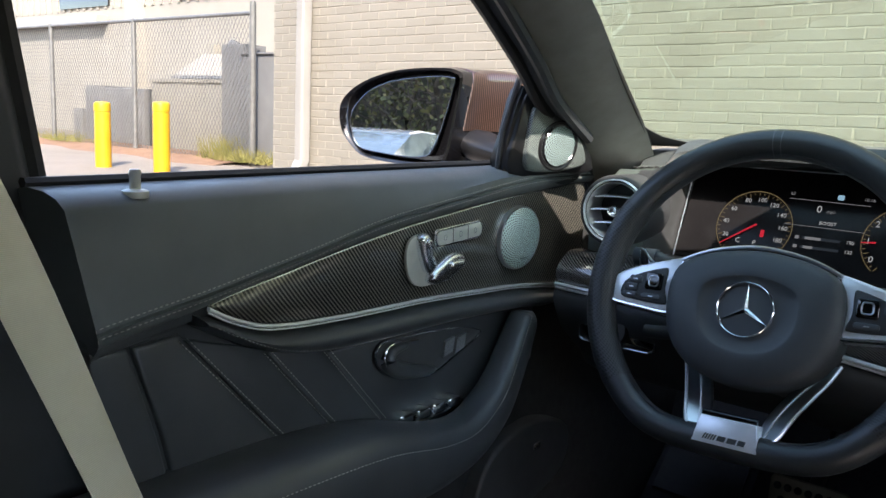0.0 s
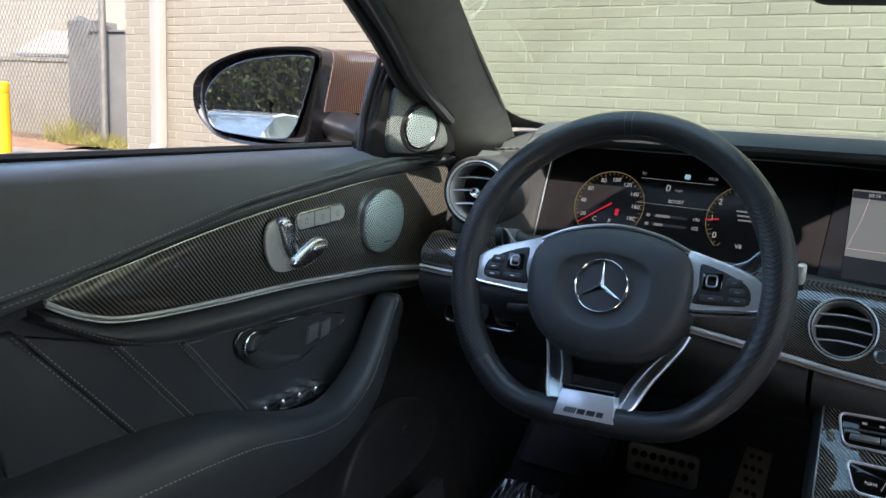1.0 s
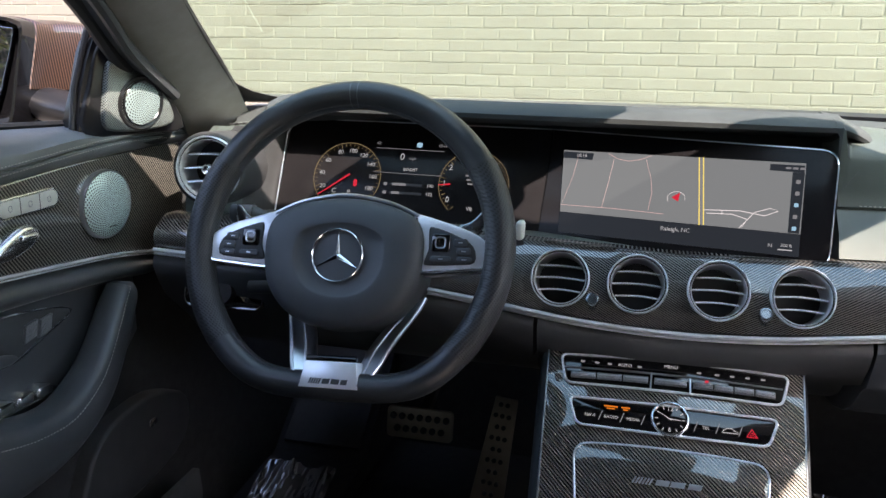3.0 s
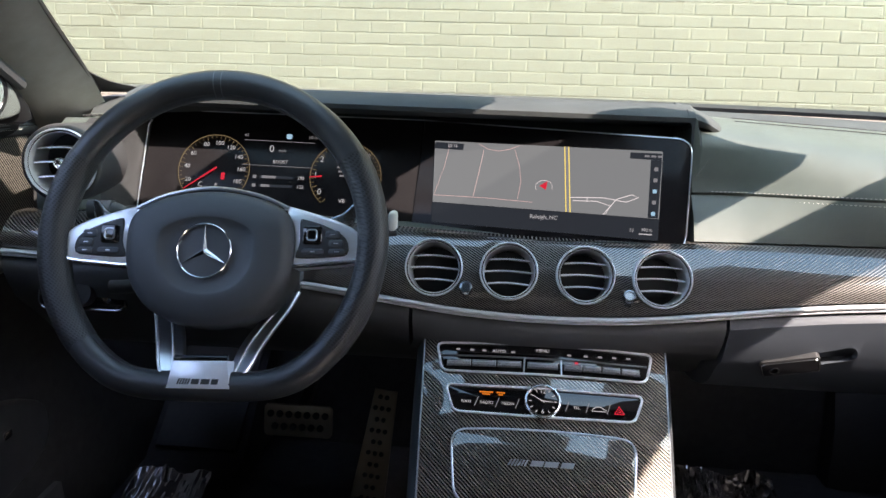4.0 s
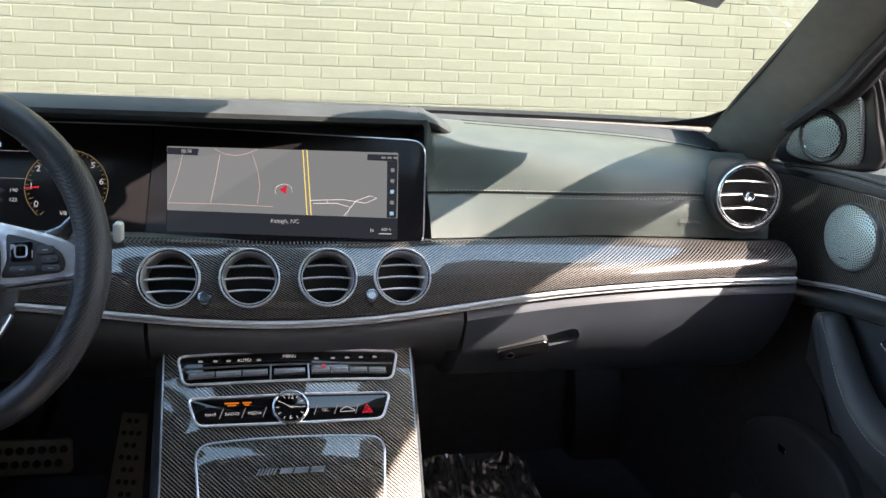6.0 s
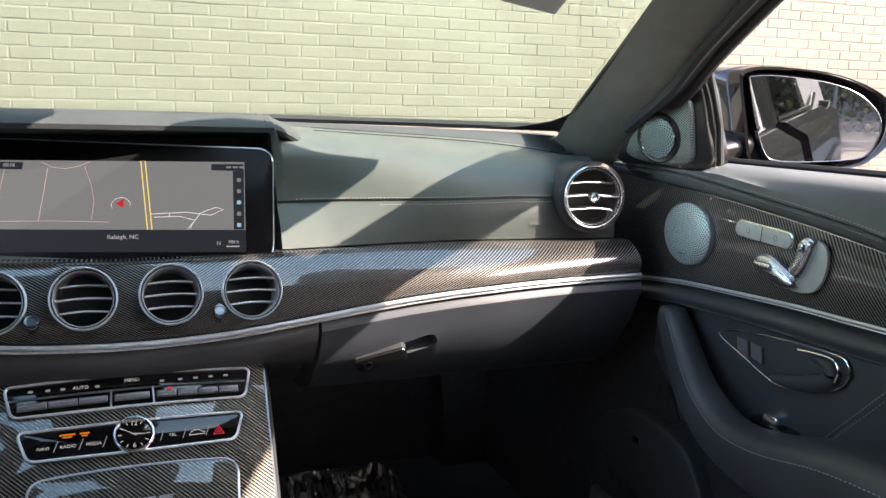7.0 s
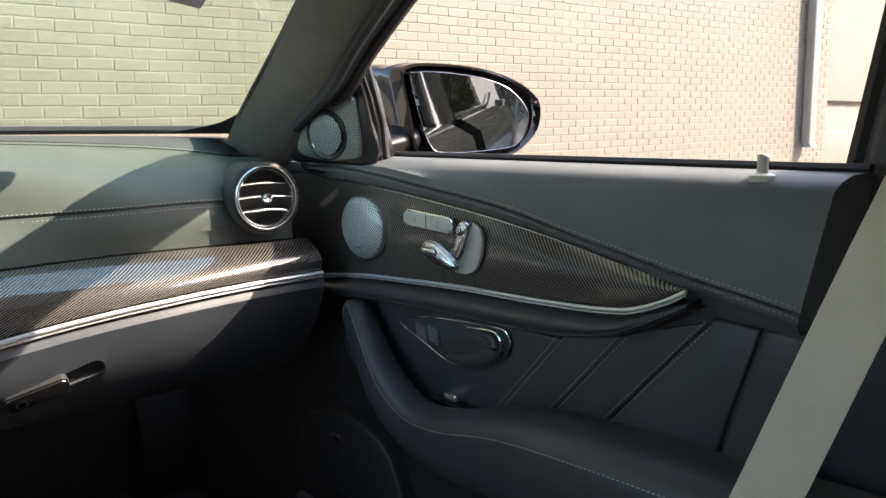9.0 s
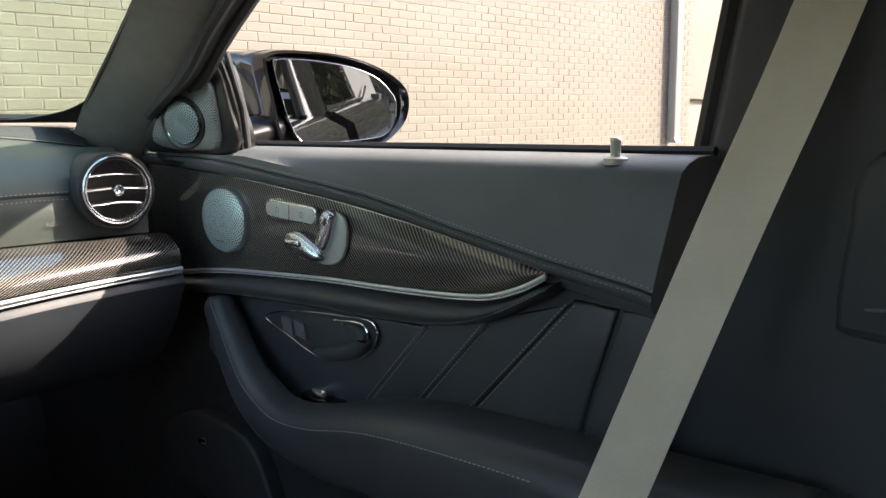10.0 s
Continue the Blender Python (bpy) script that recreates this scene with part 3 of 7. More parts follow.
# ---- car shell ----
car = thing("car_body", (0, 0.4, 0.2), "dark metallic saloon car body with windows down", "car")
for s in (-1, 1):
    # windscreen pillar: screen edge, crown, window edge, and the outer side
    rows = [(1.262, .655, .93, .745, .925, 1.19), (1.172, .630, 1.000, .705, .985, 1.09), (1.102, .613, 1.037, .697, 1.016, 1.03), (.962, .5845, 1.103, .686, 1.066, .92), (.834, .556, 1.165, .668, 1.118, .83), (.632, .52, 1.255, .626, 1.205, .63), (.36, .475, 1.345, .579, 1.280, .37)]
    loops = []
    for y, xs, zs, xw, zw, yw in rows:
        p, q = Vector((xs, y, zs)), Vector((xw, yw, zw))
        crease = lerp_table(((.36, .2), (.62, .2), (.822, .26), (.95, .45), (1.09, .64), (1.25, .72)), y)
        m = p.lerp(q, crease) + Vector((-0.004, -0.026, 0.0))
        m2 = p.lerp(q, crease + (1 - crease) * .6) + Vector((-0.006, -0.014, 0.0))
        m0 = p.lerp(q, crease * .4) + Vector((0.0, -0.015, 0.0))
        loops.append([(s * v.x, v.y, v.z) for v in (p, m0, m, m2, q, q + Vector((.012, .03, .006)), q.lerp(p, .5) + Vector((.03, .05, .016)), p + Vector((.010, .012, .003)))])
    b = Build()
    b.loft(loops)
    pil = b.done("windscreen_pillar", SUEDE, car, "charcoal microfibre-covered windscreen pillar, shade painted along its rear edge", 60)
    # rear faces take the darker SOFT so the pillar's shade is in its colour
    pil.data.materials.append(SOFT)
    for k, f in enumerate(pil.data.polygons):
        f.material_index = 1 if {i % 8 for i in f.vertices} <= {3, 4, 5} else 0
    # door seal that follows the pillar's window edge
    b = Build()
    b.tube(curve([(s * (xw - .006), yw + .002, zw + .002) for y, xs, zs, xw, zw, yw in rows[2:]], 4), 0.009, 8)
    b.done("door_seal", RUBBER, car)
    b = Build()
    b.tube(curve([(s * (xw - .036), yw - .0105, zw + .008) for y, xs, zs, xw, zw, yw in rows[2:]], 4), 0.008, 8)
    b.done("trim_edge", SOFT, car)
    # middle pillar with its cover
    loops = []
    for z in (0.25, 0.6, 0.72, 0.85, 0.985, 1.1, 1.25, 1.38):
        front = 0.300 - 0.32 * (z - 0.985) if z > 0.985 else 0.300 + 0.30 * (0.985 - z)
        d = 0.742 - 0.36 * max(0, z - 0.985)
        back = 0.02 - 0.12 * max(0, z - 0.985)
        loops.append([(s * x, y, z) for x, y in ((d + .012, front), (d, front - .012), (d - .006, front - .06), (d - .006, back + .06), (d + .02, back), (d + (.08 if z < .98 else .03), back), (d + (.08 if z < .98 else .03), front - .01), (d + (.04 if z < .98 else .022), front + .002))])
    b = Build()
    b.loft(loops)
    pil = b.done("middle_pillar", SOFT, car, "black plastic-covered middle pillar", 50)
    pil.data.materials.append(GLOSS)
    for f in pil.data.polygons:
        f.material_index = 1 if abs(f.center.x + pil.location.x) > .752 - .36 * max(0, f.center.z + pil.location.z - .985) else 0
    b = Build()
    b.prism(curve([(.06, .992), (.150, .990), (.1766, .968), (.182, .930), (.1865, .885), (.1865, .860), (.180, .849), (.12, .845), (.06, .845)], 3, True), lambda u, v, w, s=s: (s * (.738 - w), u, v), 0, .010, .006)
    b.done("pillar_panel", SOFT, car, "rounded black panel on the middle pillar", 50)
    b = Build()
    b.tube([(s * .727, .166, .871), (s * .727, .13, .8745)], .0014, 6)
    b.done("pillar_slit", SATIN, car)
    b = Build()
    b.tube(curve([(s * (.762 - .36 * max(0, z - .985)), (.300 - .32 * (z - .985)) + .006, z) for z in (.985, 1.1, 1.25, 1.38)], 4), 0.010, 8)
    b.done("rear_door_seal", RUBBER, car)
    # rear flank: door skin, shoulder, window surround
    loops = []
    for y in [0.01 - 0.1 * k for k in range(18)]:
        f = max(0, -1.0 - y) * 0.06
        loops.append([(s * x, y, z) for x, z in ((.755 - f, .985), (.79 - f, .985), (.845 - f, .955), (.875 - f, .86), (.885 - f, .72), (.878 - f, .55), (.85 - f, .38), (.78 - f, .34), (.74 - f, .36), (.72 - f, .7))])
    b = Build()
    b.loft(loops)
    b.done("rear_flank", PAINT, car, "dark metallic rear door and flank", 50)
    b = Build()
    b.tube([(s * .765, .0, .992), (s * .765, -.9, .992), (s * .74, -1.25, 1.03)], 0.008, 8, flat=0.8)
    b.done("sill_strip", CHROME, car, "bright strip below the rear window")
    b = Build()
    b.loft([[(s * .757, y, .99), (s * .607, y, 1.335), (s * .611, y, 1.335), (s * .761, y, .99)] for y in (.17, -.2, -.5, -.80)])
    win = b.done("rear_side_glass", GLASS_DARK, car, "smoked rear side glass", 0)
    win.visible_shadow = False
    b = Build()
    b.loft([[(s * x, y, z) for x, z in ((.745, .985), (.72, .985), (.545, 1.40), (.58, 1.40))] for y in (-0.78, -1.0, -1.35, -1.75)])
    b.done("rear_pillar", SOFT, car)
    b = Build()
    b.tube(curve([(s * .56, .37, 1.318), (s * .57, .0, 1.345), (s * .565, -.5, 1.345), (s * .55, -.95, 1.31)], 5), 0.034, 10)
    b.done("roof_rail", HEADLINER, car)
    # out of view; added to cut the sun falling on the console
    b = Build()
    b.loft([[(s * x, y, zb), (s * (x - .07), y, 1.315), (s * (x - .05), y, 1.345), (s * (x + .022), y, zb + .012)] for x, y, zb in ((.605, .645, 1.196), (.640, .600, 1.212), (.642, .488, 1.238), (.645, .36, 1.256), (.648, .20, 1.262))])
    b.done("door_frame", RUBBER, car, "black upper door frame, unseen, placed to block sun", 40)
def screen_point(u, v, off=0.0):
    """u -1..1 across, v 0 (foot) to 1 (roof)."""
    x0, y0, z0 = lerp_table(((0, .634, 1.165, 1.006), (.12, .610, 1.09, 1.038), (.32, .582, .95, 1.104), (.5, .556, .822, 1.166), (.75, .52, .62, 1.257), (1, .475, .36, 1.347)), v)
    bow = (1 - u * u) * (0.24 - 0.14 * v)
    return (u * (x0 + .006), y0 + .012 + bow + off, z0 + .012 - .010 * u ** 8 * min(1, v / .08) + (1 - u * u) * (0.004 + 0.02 * v) + off * .5)


# roof lining down to the header above the glass
# header edge is out of view and set low to block sun
header = [(v[0] * 1.02, v[1], v[2]) for v in [screen_point(u, .735, -.010) for u in [-1 + .2 * k for k in range(11)]]]
header += [(x, y - .01, z + .028) for x, y, z in header[::-1]]
b = Build()
b.loft([header, *[[(x, y, z + 0.035 * (1 - (x / .58) ** 2)) for x in [-.58 + .116 * k for k in range(11)]] + [(x, y, z + 0.035 * (1 - (x / .58) ** 2) + .035) for x in [.58 - .116 * k for k in range(11)]] for y, z in ((.36, 1.330), (.2, 1.350), (-.2, 1.365), (-.7, 1.36), (-1.15, 1.33))]])
b.done("roof", HEADLINER, car, "dark fabric roof lining")
# floor tub, bulkhead and rear closing
for name, c, size in (("floor_tub", (0, 0.1, 0.235), (1.56, 3.2, 0.05)), ("bulkhead", (0, 1.72, 0.60), (1.56, 0.06, 0.75)), ("rear_bulkhead", (0, -1.55, 0.62), (1.56, 0.1, 0.75)), ("footwell_side", (-0.77, 1.38, 0.6), (0.05, 0.68, 0.75)), ("footwell_side", (0.77, 1.38, 0.6), (0.05, 0.68, 0.75))):
    b = Build()
    b.box(c, size)
    b.done(name, CARPET, car, "black carpeted floor" if name == "floor_tub" else "", 0)
b = Build()
b.loft([[(x, y, z - 0.10 * (abs(x) / .9) ** 3) for x in [-.9 + .15 * k for k in range(13)]] + [(x, y, z - 0.10 * (abs(x) / .9) ** 3 - .04) for x in [.9 - .15 * k for k in range(13)]] for y, z in ((1.52, .965), (1.75, .955), (2.1, .93), (2.45, .87), (2.62, .78), (2.68, .6), (2.66, .3))])
b.done("bonnet", PAINT, car)
for s in (-1, 1):
    b = Build()
    b.loft([[(s * x, y, z) for x, z in ((.80, .93 - .1 * max(0, y - 1.4)), (.87, .85 - .08 * max(0, y - 1.4)), (.885, .65), (.86, .35), (.78, .34))] for y in (1.24, 1.6, 2.0, 2.4, 2.62)])
    b.done("front_wing", PAINT, car)

b = Build()
b.loft([[(x * wide, y, z + .04 * (1 - (x / .6) ** 2)) for x in [-.6 + .1 * k for k in range(13)]] + [(x * wide, y, z + .04 * (1 - (x / .6) ** 2) + .012) for x in [.6 - .1 * k for k in range(13)]] for y, z, wide in ((.41, 1.372, .93), (.2, 1.41, .97), (-.2, 1.425, 1.0), (-.7, 1.42, 1.0), (-1.17, 1.385, .97))])
b.done("outer_roof", PAINT, car, "", 50)
b = Build()
b.loft([[(-.66, y, z), (-.3, y, z + .02), (.3, y, z + .02), (.66, y, z), (.70, y, z - .03), (.70, y, z - .06), (-.70, y, z - .06), (-.70, y, z - .03)] for y, z in ((-1.34, 1.0), (-1.5, 1.0), (-1.66, .99), (-1.72, .97))])
b.add([(-.74, -1.74, .34), (.74, -1.74, .34), (.70, -1.72, .96), (-.70, -1.72, .96), (-.74, -1.70, .34), (.74, -1.70, .34), (.70, -1.69, .96), (-.70, -1.69, .96)], [(0, 1, 2, 3), (7, 6, 5, 4), (0, 4, 5, 1), (1, 5, 6, 2), (2, 6, 7, 3), (3, 7, 4, 0)])
b.done("boot", PAINT, car, "", 50)
for s in (-1, 1):
    for y in (1.95, -.98):
        spin = lambda u, v, w, s=s, y=y: (s * (.74 + w), y + u, .335 + v)
        b = Build()
        b.lathe([(.20, -.10), (.325, -.10), (.335, -.07), (.335, .07), (.32, .10), (.235, .105), (.235, -.05)], spin, 32)
        tyre = b.done("tyre", RUBBER, car, "", 50)
        b = Build()
        b.lathe([(.236, .085), (.22, .09), (.19, .06), (.05, .05), (0, .06)], spin, 24)
        b.done("rim", SATIN, tyre, "", 50)

# windscreen
us, vs = [-1 + k / 12 for k in range(25)], [k / 10 for k in range(11)]
b = Build()
b.loft([[screen_point(u, v) for u in us] + [screen_point(u, v, .005) for u in us[::-1]] for v in vs])
ws = b.done("windscreen", WINDSCREEN, None, "", 60)
ws.visible_shadow = False
tagged(ws, "curved windscreen glass with a slight green tint", "windscreen", kind="structure")
b = Build()
b.tube([(x, y, z + .005) for x, y, z in (screen_point(u, 0.0, -.004) for u in us)], 0.0068, 6)
corner = lambda u: .13 * max(0, (abs(u) - .86) / .14) ** 2.5
for s in (-1, 1):
    ends = [s * (.86 + .01 * k) for k in range(15)]
    b.loft([[screen_point(u, 0, -.004), screen_point(u, corner(u) + .012, -.004), screen_point(u, corner(u) + .012, -.002), screen_point(u, 0, -.002)] for u in ends])
for s in (-1, 1):
    b.tube([screen_point(s, v, -.002) for v in vs], 0.004, 6)
b.done("glass_seal", RUBBER, ws, "black rubber seal round the glass")
# passenger sun visor folded down against the glass
def on_glass(u, v, w):
    return screen_point(u, v, -w)


visor = thing("sun_visor", screen_point(.66, .74, -.02), "pale grey sun visor folded down against the windscreen", "sun visor")
b = Build()
b.prism([(p.x, p.y) for p in fillet([(.838, .449), (.705, .479), (.47, .480), (.40, .55), (.39, .77), (.872, .77)], .006, 4)], on_glass, .004, .016, .003)
b.done("visor_flap", VISOR, visor, "padded pale grey flap", 50)
b = Build()
b.tube([screen_point(u, .765, -.020) for u in (.40, .6, .8, .95)], .005, 8)
b.done("visor_rod", BLACK, visor)
# rear-view mirror and sensor cover, unseen above the view, placed to shade the dashboard
rear = thing("rear_view_mirror", screen_point(-.1, .6, -.02), "black rear-view mirror on a sensor cover at the windscreen", "mirror")
b = Build()
b.prism([(p.x, p.y) for p in fillet([(.115, .49), (-.10, .47), (-.38, .475), (-.36, .70), (.10, .72)], .04, 6)], on_glass, .004, .030, .006)
b.done("sensor_cover", BLACK, rear, "", 50)
b = Build()
b.tube([screen_point(-.12, .60, -.03), (-.07, .86, 1.21)], .012, 10)
b.done("mirror_arm", BLACK, rear)
b = Build()
mirror_at = plane_at((-.07, .85, 1.205), (1, .08, 0), (0, .12, 1))
b.prism(rounded(.24, .06, .024), mirror_at, -.022, .0, .005)
b.done("mirror_case", SOFT, rear, "", 50)
b = Build()
b.prism(rounded(.226, .047, .018), mirror_at, -.002, .0012)
b.done("mirror_glass", MIRROR, rear, "silvered glass", 0)

# ---- doors ----
CHROME_LINE = smooth_table([(1.046, .805), (.931, .821), (.825, .829), (.713, .836), (.618, .839), (.535, .843), (.491, .847), (.464, .852), (.432, .864), (.408, .877)])
CARBON_TOP = smooth_table([(1.075, .954), (.978, .948), (.868, .941), (.773, .932), (.671, .921), (.574, .907), (.492, .893), (.438, .884), (.408, .877)])
PAD_FOOT = smooth_table([(1.12, .957), (.978, .951), (.868, .944), (.773, .935), (.671, .924), (.574, .910), (.492, .896), (.438, .886), (.402, .878), (.346, .869), (.296, .861), (.18, .842)])
PAD_SEAM = smooth_table([(1.136, .972), (.947, .967), (.772, .95), (.633, .934), (.535, .915), (.464, .902), (.402, .891), (.346, .883), (.301, .876), (.18, .858)])
LOW_SEAM = smooth_table([(1.0, .784), (.951, .791), (.84, .799), (.735, .804), (.642, .8065), (.555, .813), (.488, .827), (.43, .853), (.396, .872)])


def door_depth(y):
    return 0.70 + 0.05 * (min(max(y, .3), 1.1) - .8)


def door(s, name, label, switches):
    d = thing(name, (s * .75, .7, .35), label, "car door", "front doors")

    def at(y, z, w):
        y = max(y, .284 + .18 * (.98 - z)) if z > .84 else y
        return (s * (door_depth(y) - w), y, z)
    span = lambda a, c, n: [a + (c - a) * k / n for k in range(n + 1)]
    # upper pad
    loops = []
    for y in span(.278, 1.152, 42):
        z0, zs = lerp_table(PAD_FOOT, y), lerp_table(PAD_SEAM, y)
        zs = min(zs, .968)
        top = .981
        loops.append([at(y, z, w) for z, w in ((z0 - .0015, .0005), (z0 + .003, .0065), ((z0 + zs) / 2 + .001, .0112), (zs - .0016, .0128), (zs, .0092), (zs + .0016, .0128), (min(zs + .012, .972), .012), ((zs + .972) / 2 + .003, .0085), (.970, .004), (.977, -.006), (top, -.022), (.982, -.05), (.976, -.085), (.93, -.09), (z0, -.03))])
    b = Build()
    b.loft(loops)
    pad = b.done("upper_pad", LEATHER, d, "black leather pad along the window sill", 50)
    for off in (.0042, -.0042):
        stitches([at(y, min(lerp_table(PAD_SEAM, y), .968) + off, .0128) for y in span(.282, 1.08, 60)]).done("stitching", THREAD, pad, "pale grey double stitching")
    b = Build()
    b.tube([at(y, .985, -.055) for y in span(.26, 1.02, 12)], .006, 6, flat=.7)
    b.done("window_seal", RUBBER, d)
    # carbon panel with its bright lines
    ys = span(.41, 1.112, 38)
    outline = [(y, lerp_table(CHROME_LINE, y) + .002) for y in ys] + [(y, lerp_table(CARBON_TOP, y)) for y in ys[::-1][:-1]]
    b = Build()
    b.loft([[at(y, lo + (hi - lo) * t, .002 + .004 * math.sin(math.pi * t)) for t in (0, .12, .3, .5, .7, .88, 1)] + [at(y, hi, -.012), at(y, lo, -.012)] for y, lo, hi in ((y, lerp_table(CHROME_LINE, y) + .002, max(lerp_table(CARBON_TOP, y), lerp_table(CHROME_LINE, y) + .0025)) for y in ys)])
    panel = b.done("carbon_panel", CARBON_DOOR[s], d, "glossy woven carbon-fibre panel", 50)
    b = Build()
    b.tube([at(y, z, .006) for y, z in CHROME_LINE], .0021, 8)
    b.tube([at(y, z - .0036, .0060) for y, z in CHROME_LINE], .0009, 6)
    b.done("bright_strip", SPOKE, panel, "double bright strip")
    b = Build()
    b.tube([at(y, z + .001, .0035) for y, z in CARBON_TOP], .0006, 6)
    b.done("bright_line", BRIGHT, panel)
    # speaker in the panel
    oval = lambda u, v, w: at(.915 + u * 1.06, .889 + v * .87, .008 + w)
    b = Build()
    b.lathe([(.0494, -.004), (.0494, .002), (.0484, .0035), (.0468, .003)], oval, 48, caps=False)
    b.done("speaker_rim", SATIN, panel)
    b = Build()
    b.lathe([(.0466, .0035), (.040, .0075), (.028, .0105), (.014, .012), (.0, .0125)], oval, 48)
    b.done("speaker_grille", SPEAKER, panel, "perforated aluminium speaker cover")
    b = Build()
    for k in range(3):
        b.prism(rounded(.004, .0012, .0005, 2, -.007 + .006 * k, -.031), lambda u, v, w: oval(u / 1.13, v, w), .009, .0108)
    b.done("maker_mark", BLACK, panel, "small dark bars")
    # memory keys
    b = Build()
    keys = lambda u, v, w: at(.770 + u * .998 - v * .05, .9085 + v + u * .05, .0075 + w)
    b.prism(rounded(.098, .0225, .0095), keys, 0, .0045, .002)
    mem = b.done("memory_switch", CHROME, panel, "chrome-framed memory key strip")
    b = Build()
    b.prism(rounded(.0925, .0175, .0078, 6), keys, .003, .0056, .0010)
    b.done("key_strip", SILVER, mem)
    for u in ((-.0155, .0155) if s < 0 else (0,)):
        b = Build()
        b.box((u, 0, .0056), (.0010, .0170, .0006), place=keys)
        b.done("key_gap", BLACK, mem)
    for u in ((-.031, 0, .031) if s < 0 else (-.023, .023)):
        b = Build()
        b.tube([keys(u + p, q, .0058) for p, q in rounded(.0050, .0060, .0015, 2)], .0004, 4, closed=True)
        b.done("key_mark", KEY, mem)
    # seat-shaped switch
    seat = lambda u, v, w: at(.712 + u * .88, .883 + v * .88, .0075 + w)
    b = Build()
    b.prism(curve([(-.014, .034), (-.040, .031), (-.048, .012), (-.043, -.012), (-.030, -.028), (-.008, -.034), (.018, -.032), (.028, -.026), (.010, -.014), (-.002, .006)], 4, True), seat, 0, .004, .0015)
    plate = b.done("seat_switch", SILVER, panel, "silver plate with a seat-shaped control")
    b = Build()
    b.prism(curve([(-.031, .031), (-.021, .038), (-.010, .034), (-.003, .014), (.006, -.004), (.002, -.014), (-.009, -.016), (-.018, -.006), (-.026, .012)], 4, True), seat, .003, .0135, .0055)
    b.done("backrest_key", BRIGHT, plate, "", 60)
    b = Build()
    b.prism(curve([(-.009, -.023), (.0, -.013), (.018, -.004), (.042, .005), (.061, .004), (.070, -.005), (.066, -.016), (.048, -.025), (.020, -.032), (.0, -.031)], 4, True), seat, .003, .0145, .006)
    b.prism(rounded(.034, .011, .005, 4, .046, -.0085), seat, .012, .0185, .004)
    b.done("cushion_key", BRIGHT, plate, "", 60)
    b = Build()
    b.prism(rounded(.011, .013, .004, 4, -.0165, .025), seat, .010, .0165, .003)
    b.done("headrest_key", CHROME, plate, "", 60)
    # rolled band below the carbon
    loops = []
    for y in span(.40, 1.06, 36):
        hi, lo = lerp_table(CHROME_LINE, y) - .006, lerp_table(LOW_SEAM, y) - .008
        lo = min(lo, hi - .006)
        loops.append([at(y, lo + (hi - lo) * t, -.008 + .026 * math.sin(math.pi * min(1, t * 1.0)) ** .7) for t in (.001, .08, .2, .35, .5, .65, .8, .92, .999)] + [at(y, hi, -.03), at(y, lo, -.03)])
    b = Build()
    b.loft(loops)
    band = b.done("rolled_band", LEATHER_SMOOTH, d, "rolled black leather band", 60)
    stitches([at(y, lerp_table(LOW_SEAM, y) - .002, -.0075 + .026 * math.sin(math.pi * .006 / max(.0065, lerp_table(CHROME_LINE, y) - lerp_table(LOW_SEAM, y) + .002)) ** .7) for y in span(.41, 1.0, 40)]).done("stitching", THREAD, band)
    # leather tail between the band and the rear edge
    tail = span(.29, .475, 14)
    b = Build()
    b.prism([(y, lerp_table(PAD_FOOT, y) + .004) for y in tail] + [(y, lerp_table(PAD_FOOT, y) - .013 - .06 * max(0, y - .40)) for y in tail[::-1]], at, -.03, -.0065, .002)
    b.done("leather_tail", LEATHER_SMOOTH, band, "", 60)
    # lower inset panel and its stitched pads
    b = Build()
    b.prism([(.34, .62), (.93, .62), (.985, .70), (1.0, .79), (.80, .80), (.6, .82), (.46, .85), (.36, .875), (.285, .86), (.335, .70)], at, -.06, -.0135)
    lower = b.done("lower_panel", SOFT, d, "black lower door panel", 30)
    # darker foot of the door puts the footwell's shade into its colour
    b = Build()
    b.prism([(.34, .28), (1.16, .28), (1.16, .79), (1.002, .79), (.987, .70), (.932, .618), (.34, .618)], at, -.06, -.0115)
    kick = b.done("kick_panel", CARPET, d, "carpeted foot of the door, blackened for the footwell's shade", 30)
    b = Build()
    b.prism([(q.x, q.y) for q in curve([(.835, .49), (.848, .555), (.886, .594), (.95, .606), (1.02, .602), (1.10, .567), (1.09, .50), (.96, .475)], 4, True)], at, -.02, .012, .006)
    b.done("map_pocket", BLACK, kick, "black pocket with a rounded rim", 50)
    # small chrome tab low on the door
    b = Build()
    b.prism(rounded(.020, .011, .003, 3, .997, .566), at, .011, .0145, .001)
    b.done("chrome_tab", CHROME, kick)
    pads = (((.995, .778), (.83, .792), (.68, .797), (.5675, .800), (.6590, .70), (.69, .64), (.90, .62), (1.0, .70)),
            ((.5635, .806), (.4875, .818), (.5800, .714), (.63, .66), (.688, .64), (.6570, .706)),
            ((.4835, .823), (.3925, .850), (.5140, .716), (.57, .66), (.628, .66), (.5780, .718)),
            ((.3885, .855), (.3440, .853), (.3700, .772), (.398, .66), (.568, .66), (.5120, .718)),
            ((.3400, .852), (.290, .855), (.320, .76), (.345, .66), (.394, .66), (.366, .770)))
    for outline in pads:
        b = Build()
        b.prism(outline, at, -.03, -.0075, .0035)
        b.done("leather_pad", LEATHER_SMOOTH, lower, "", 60)
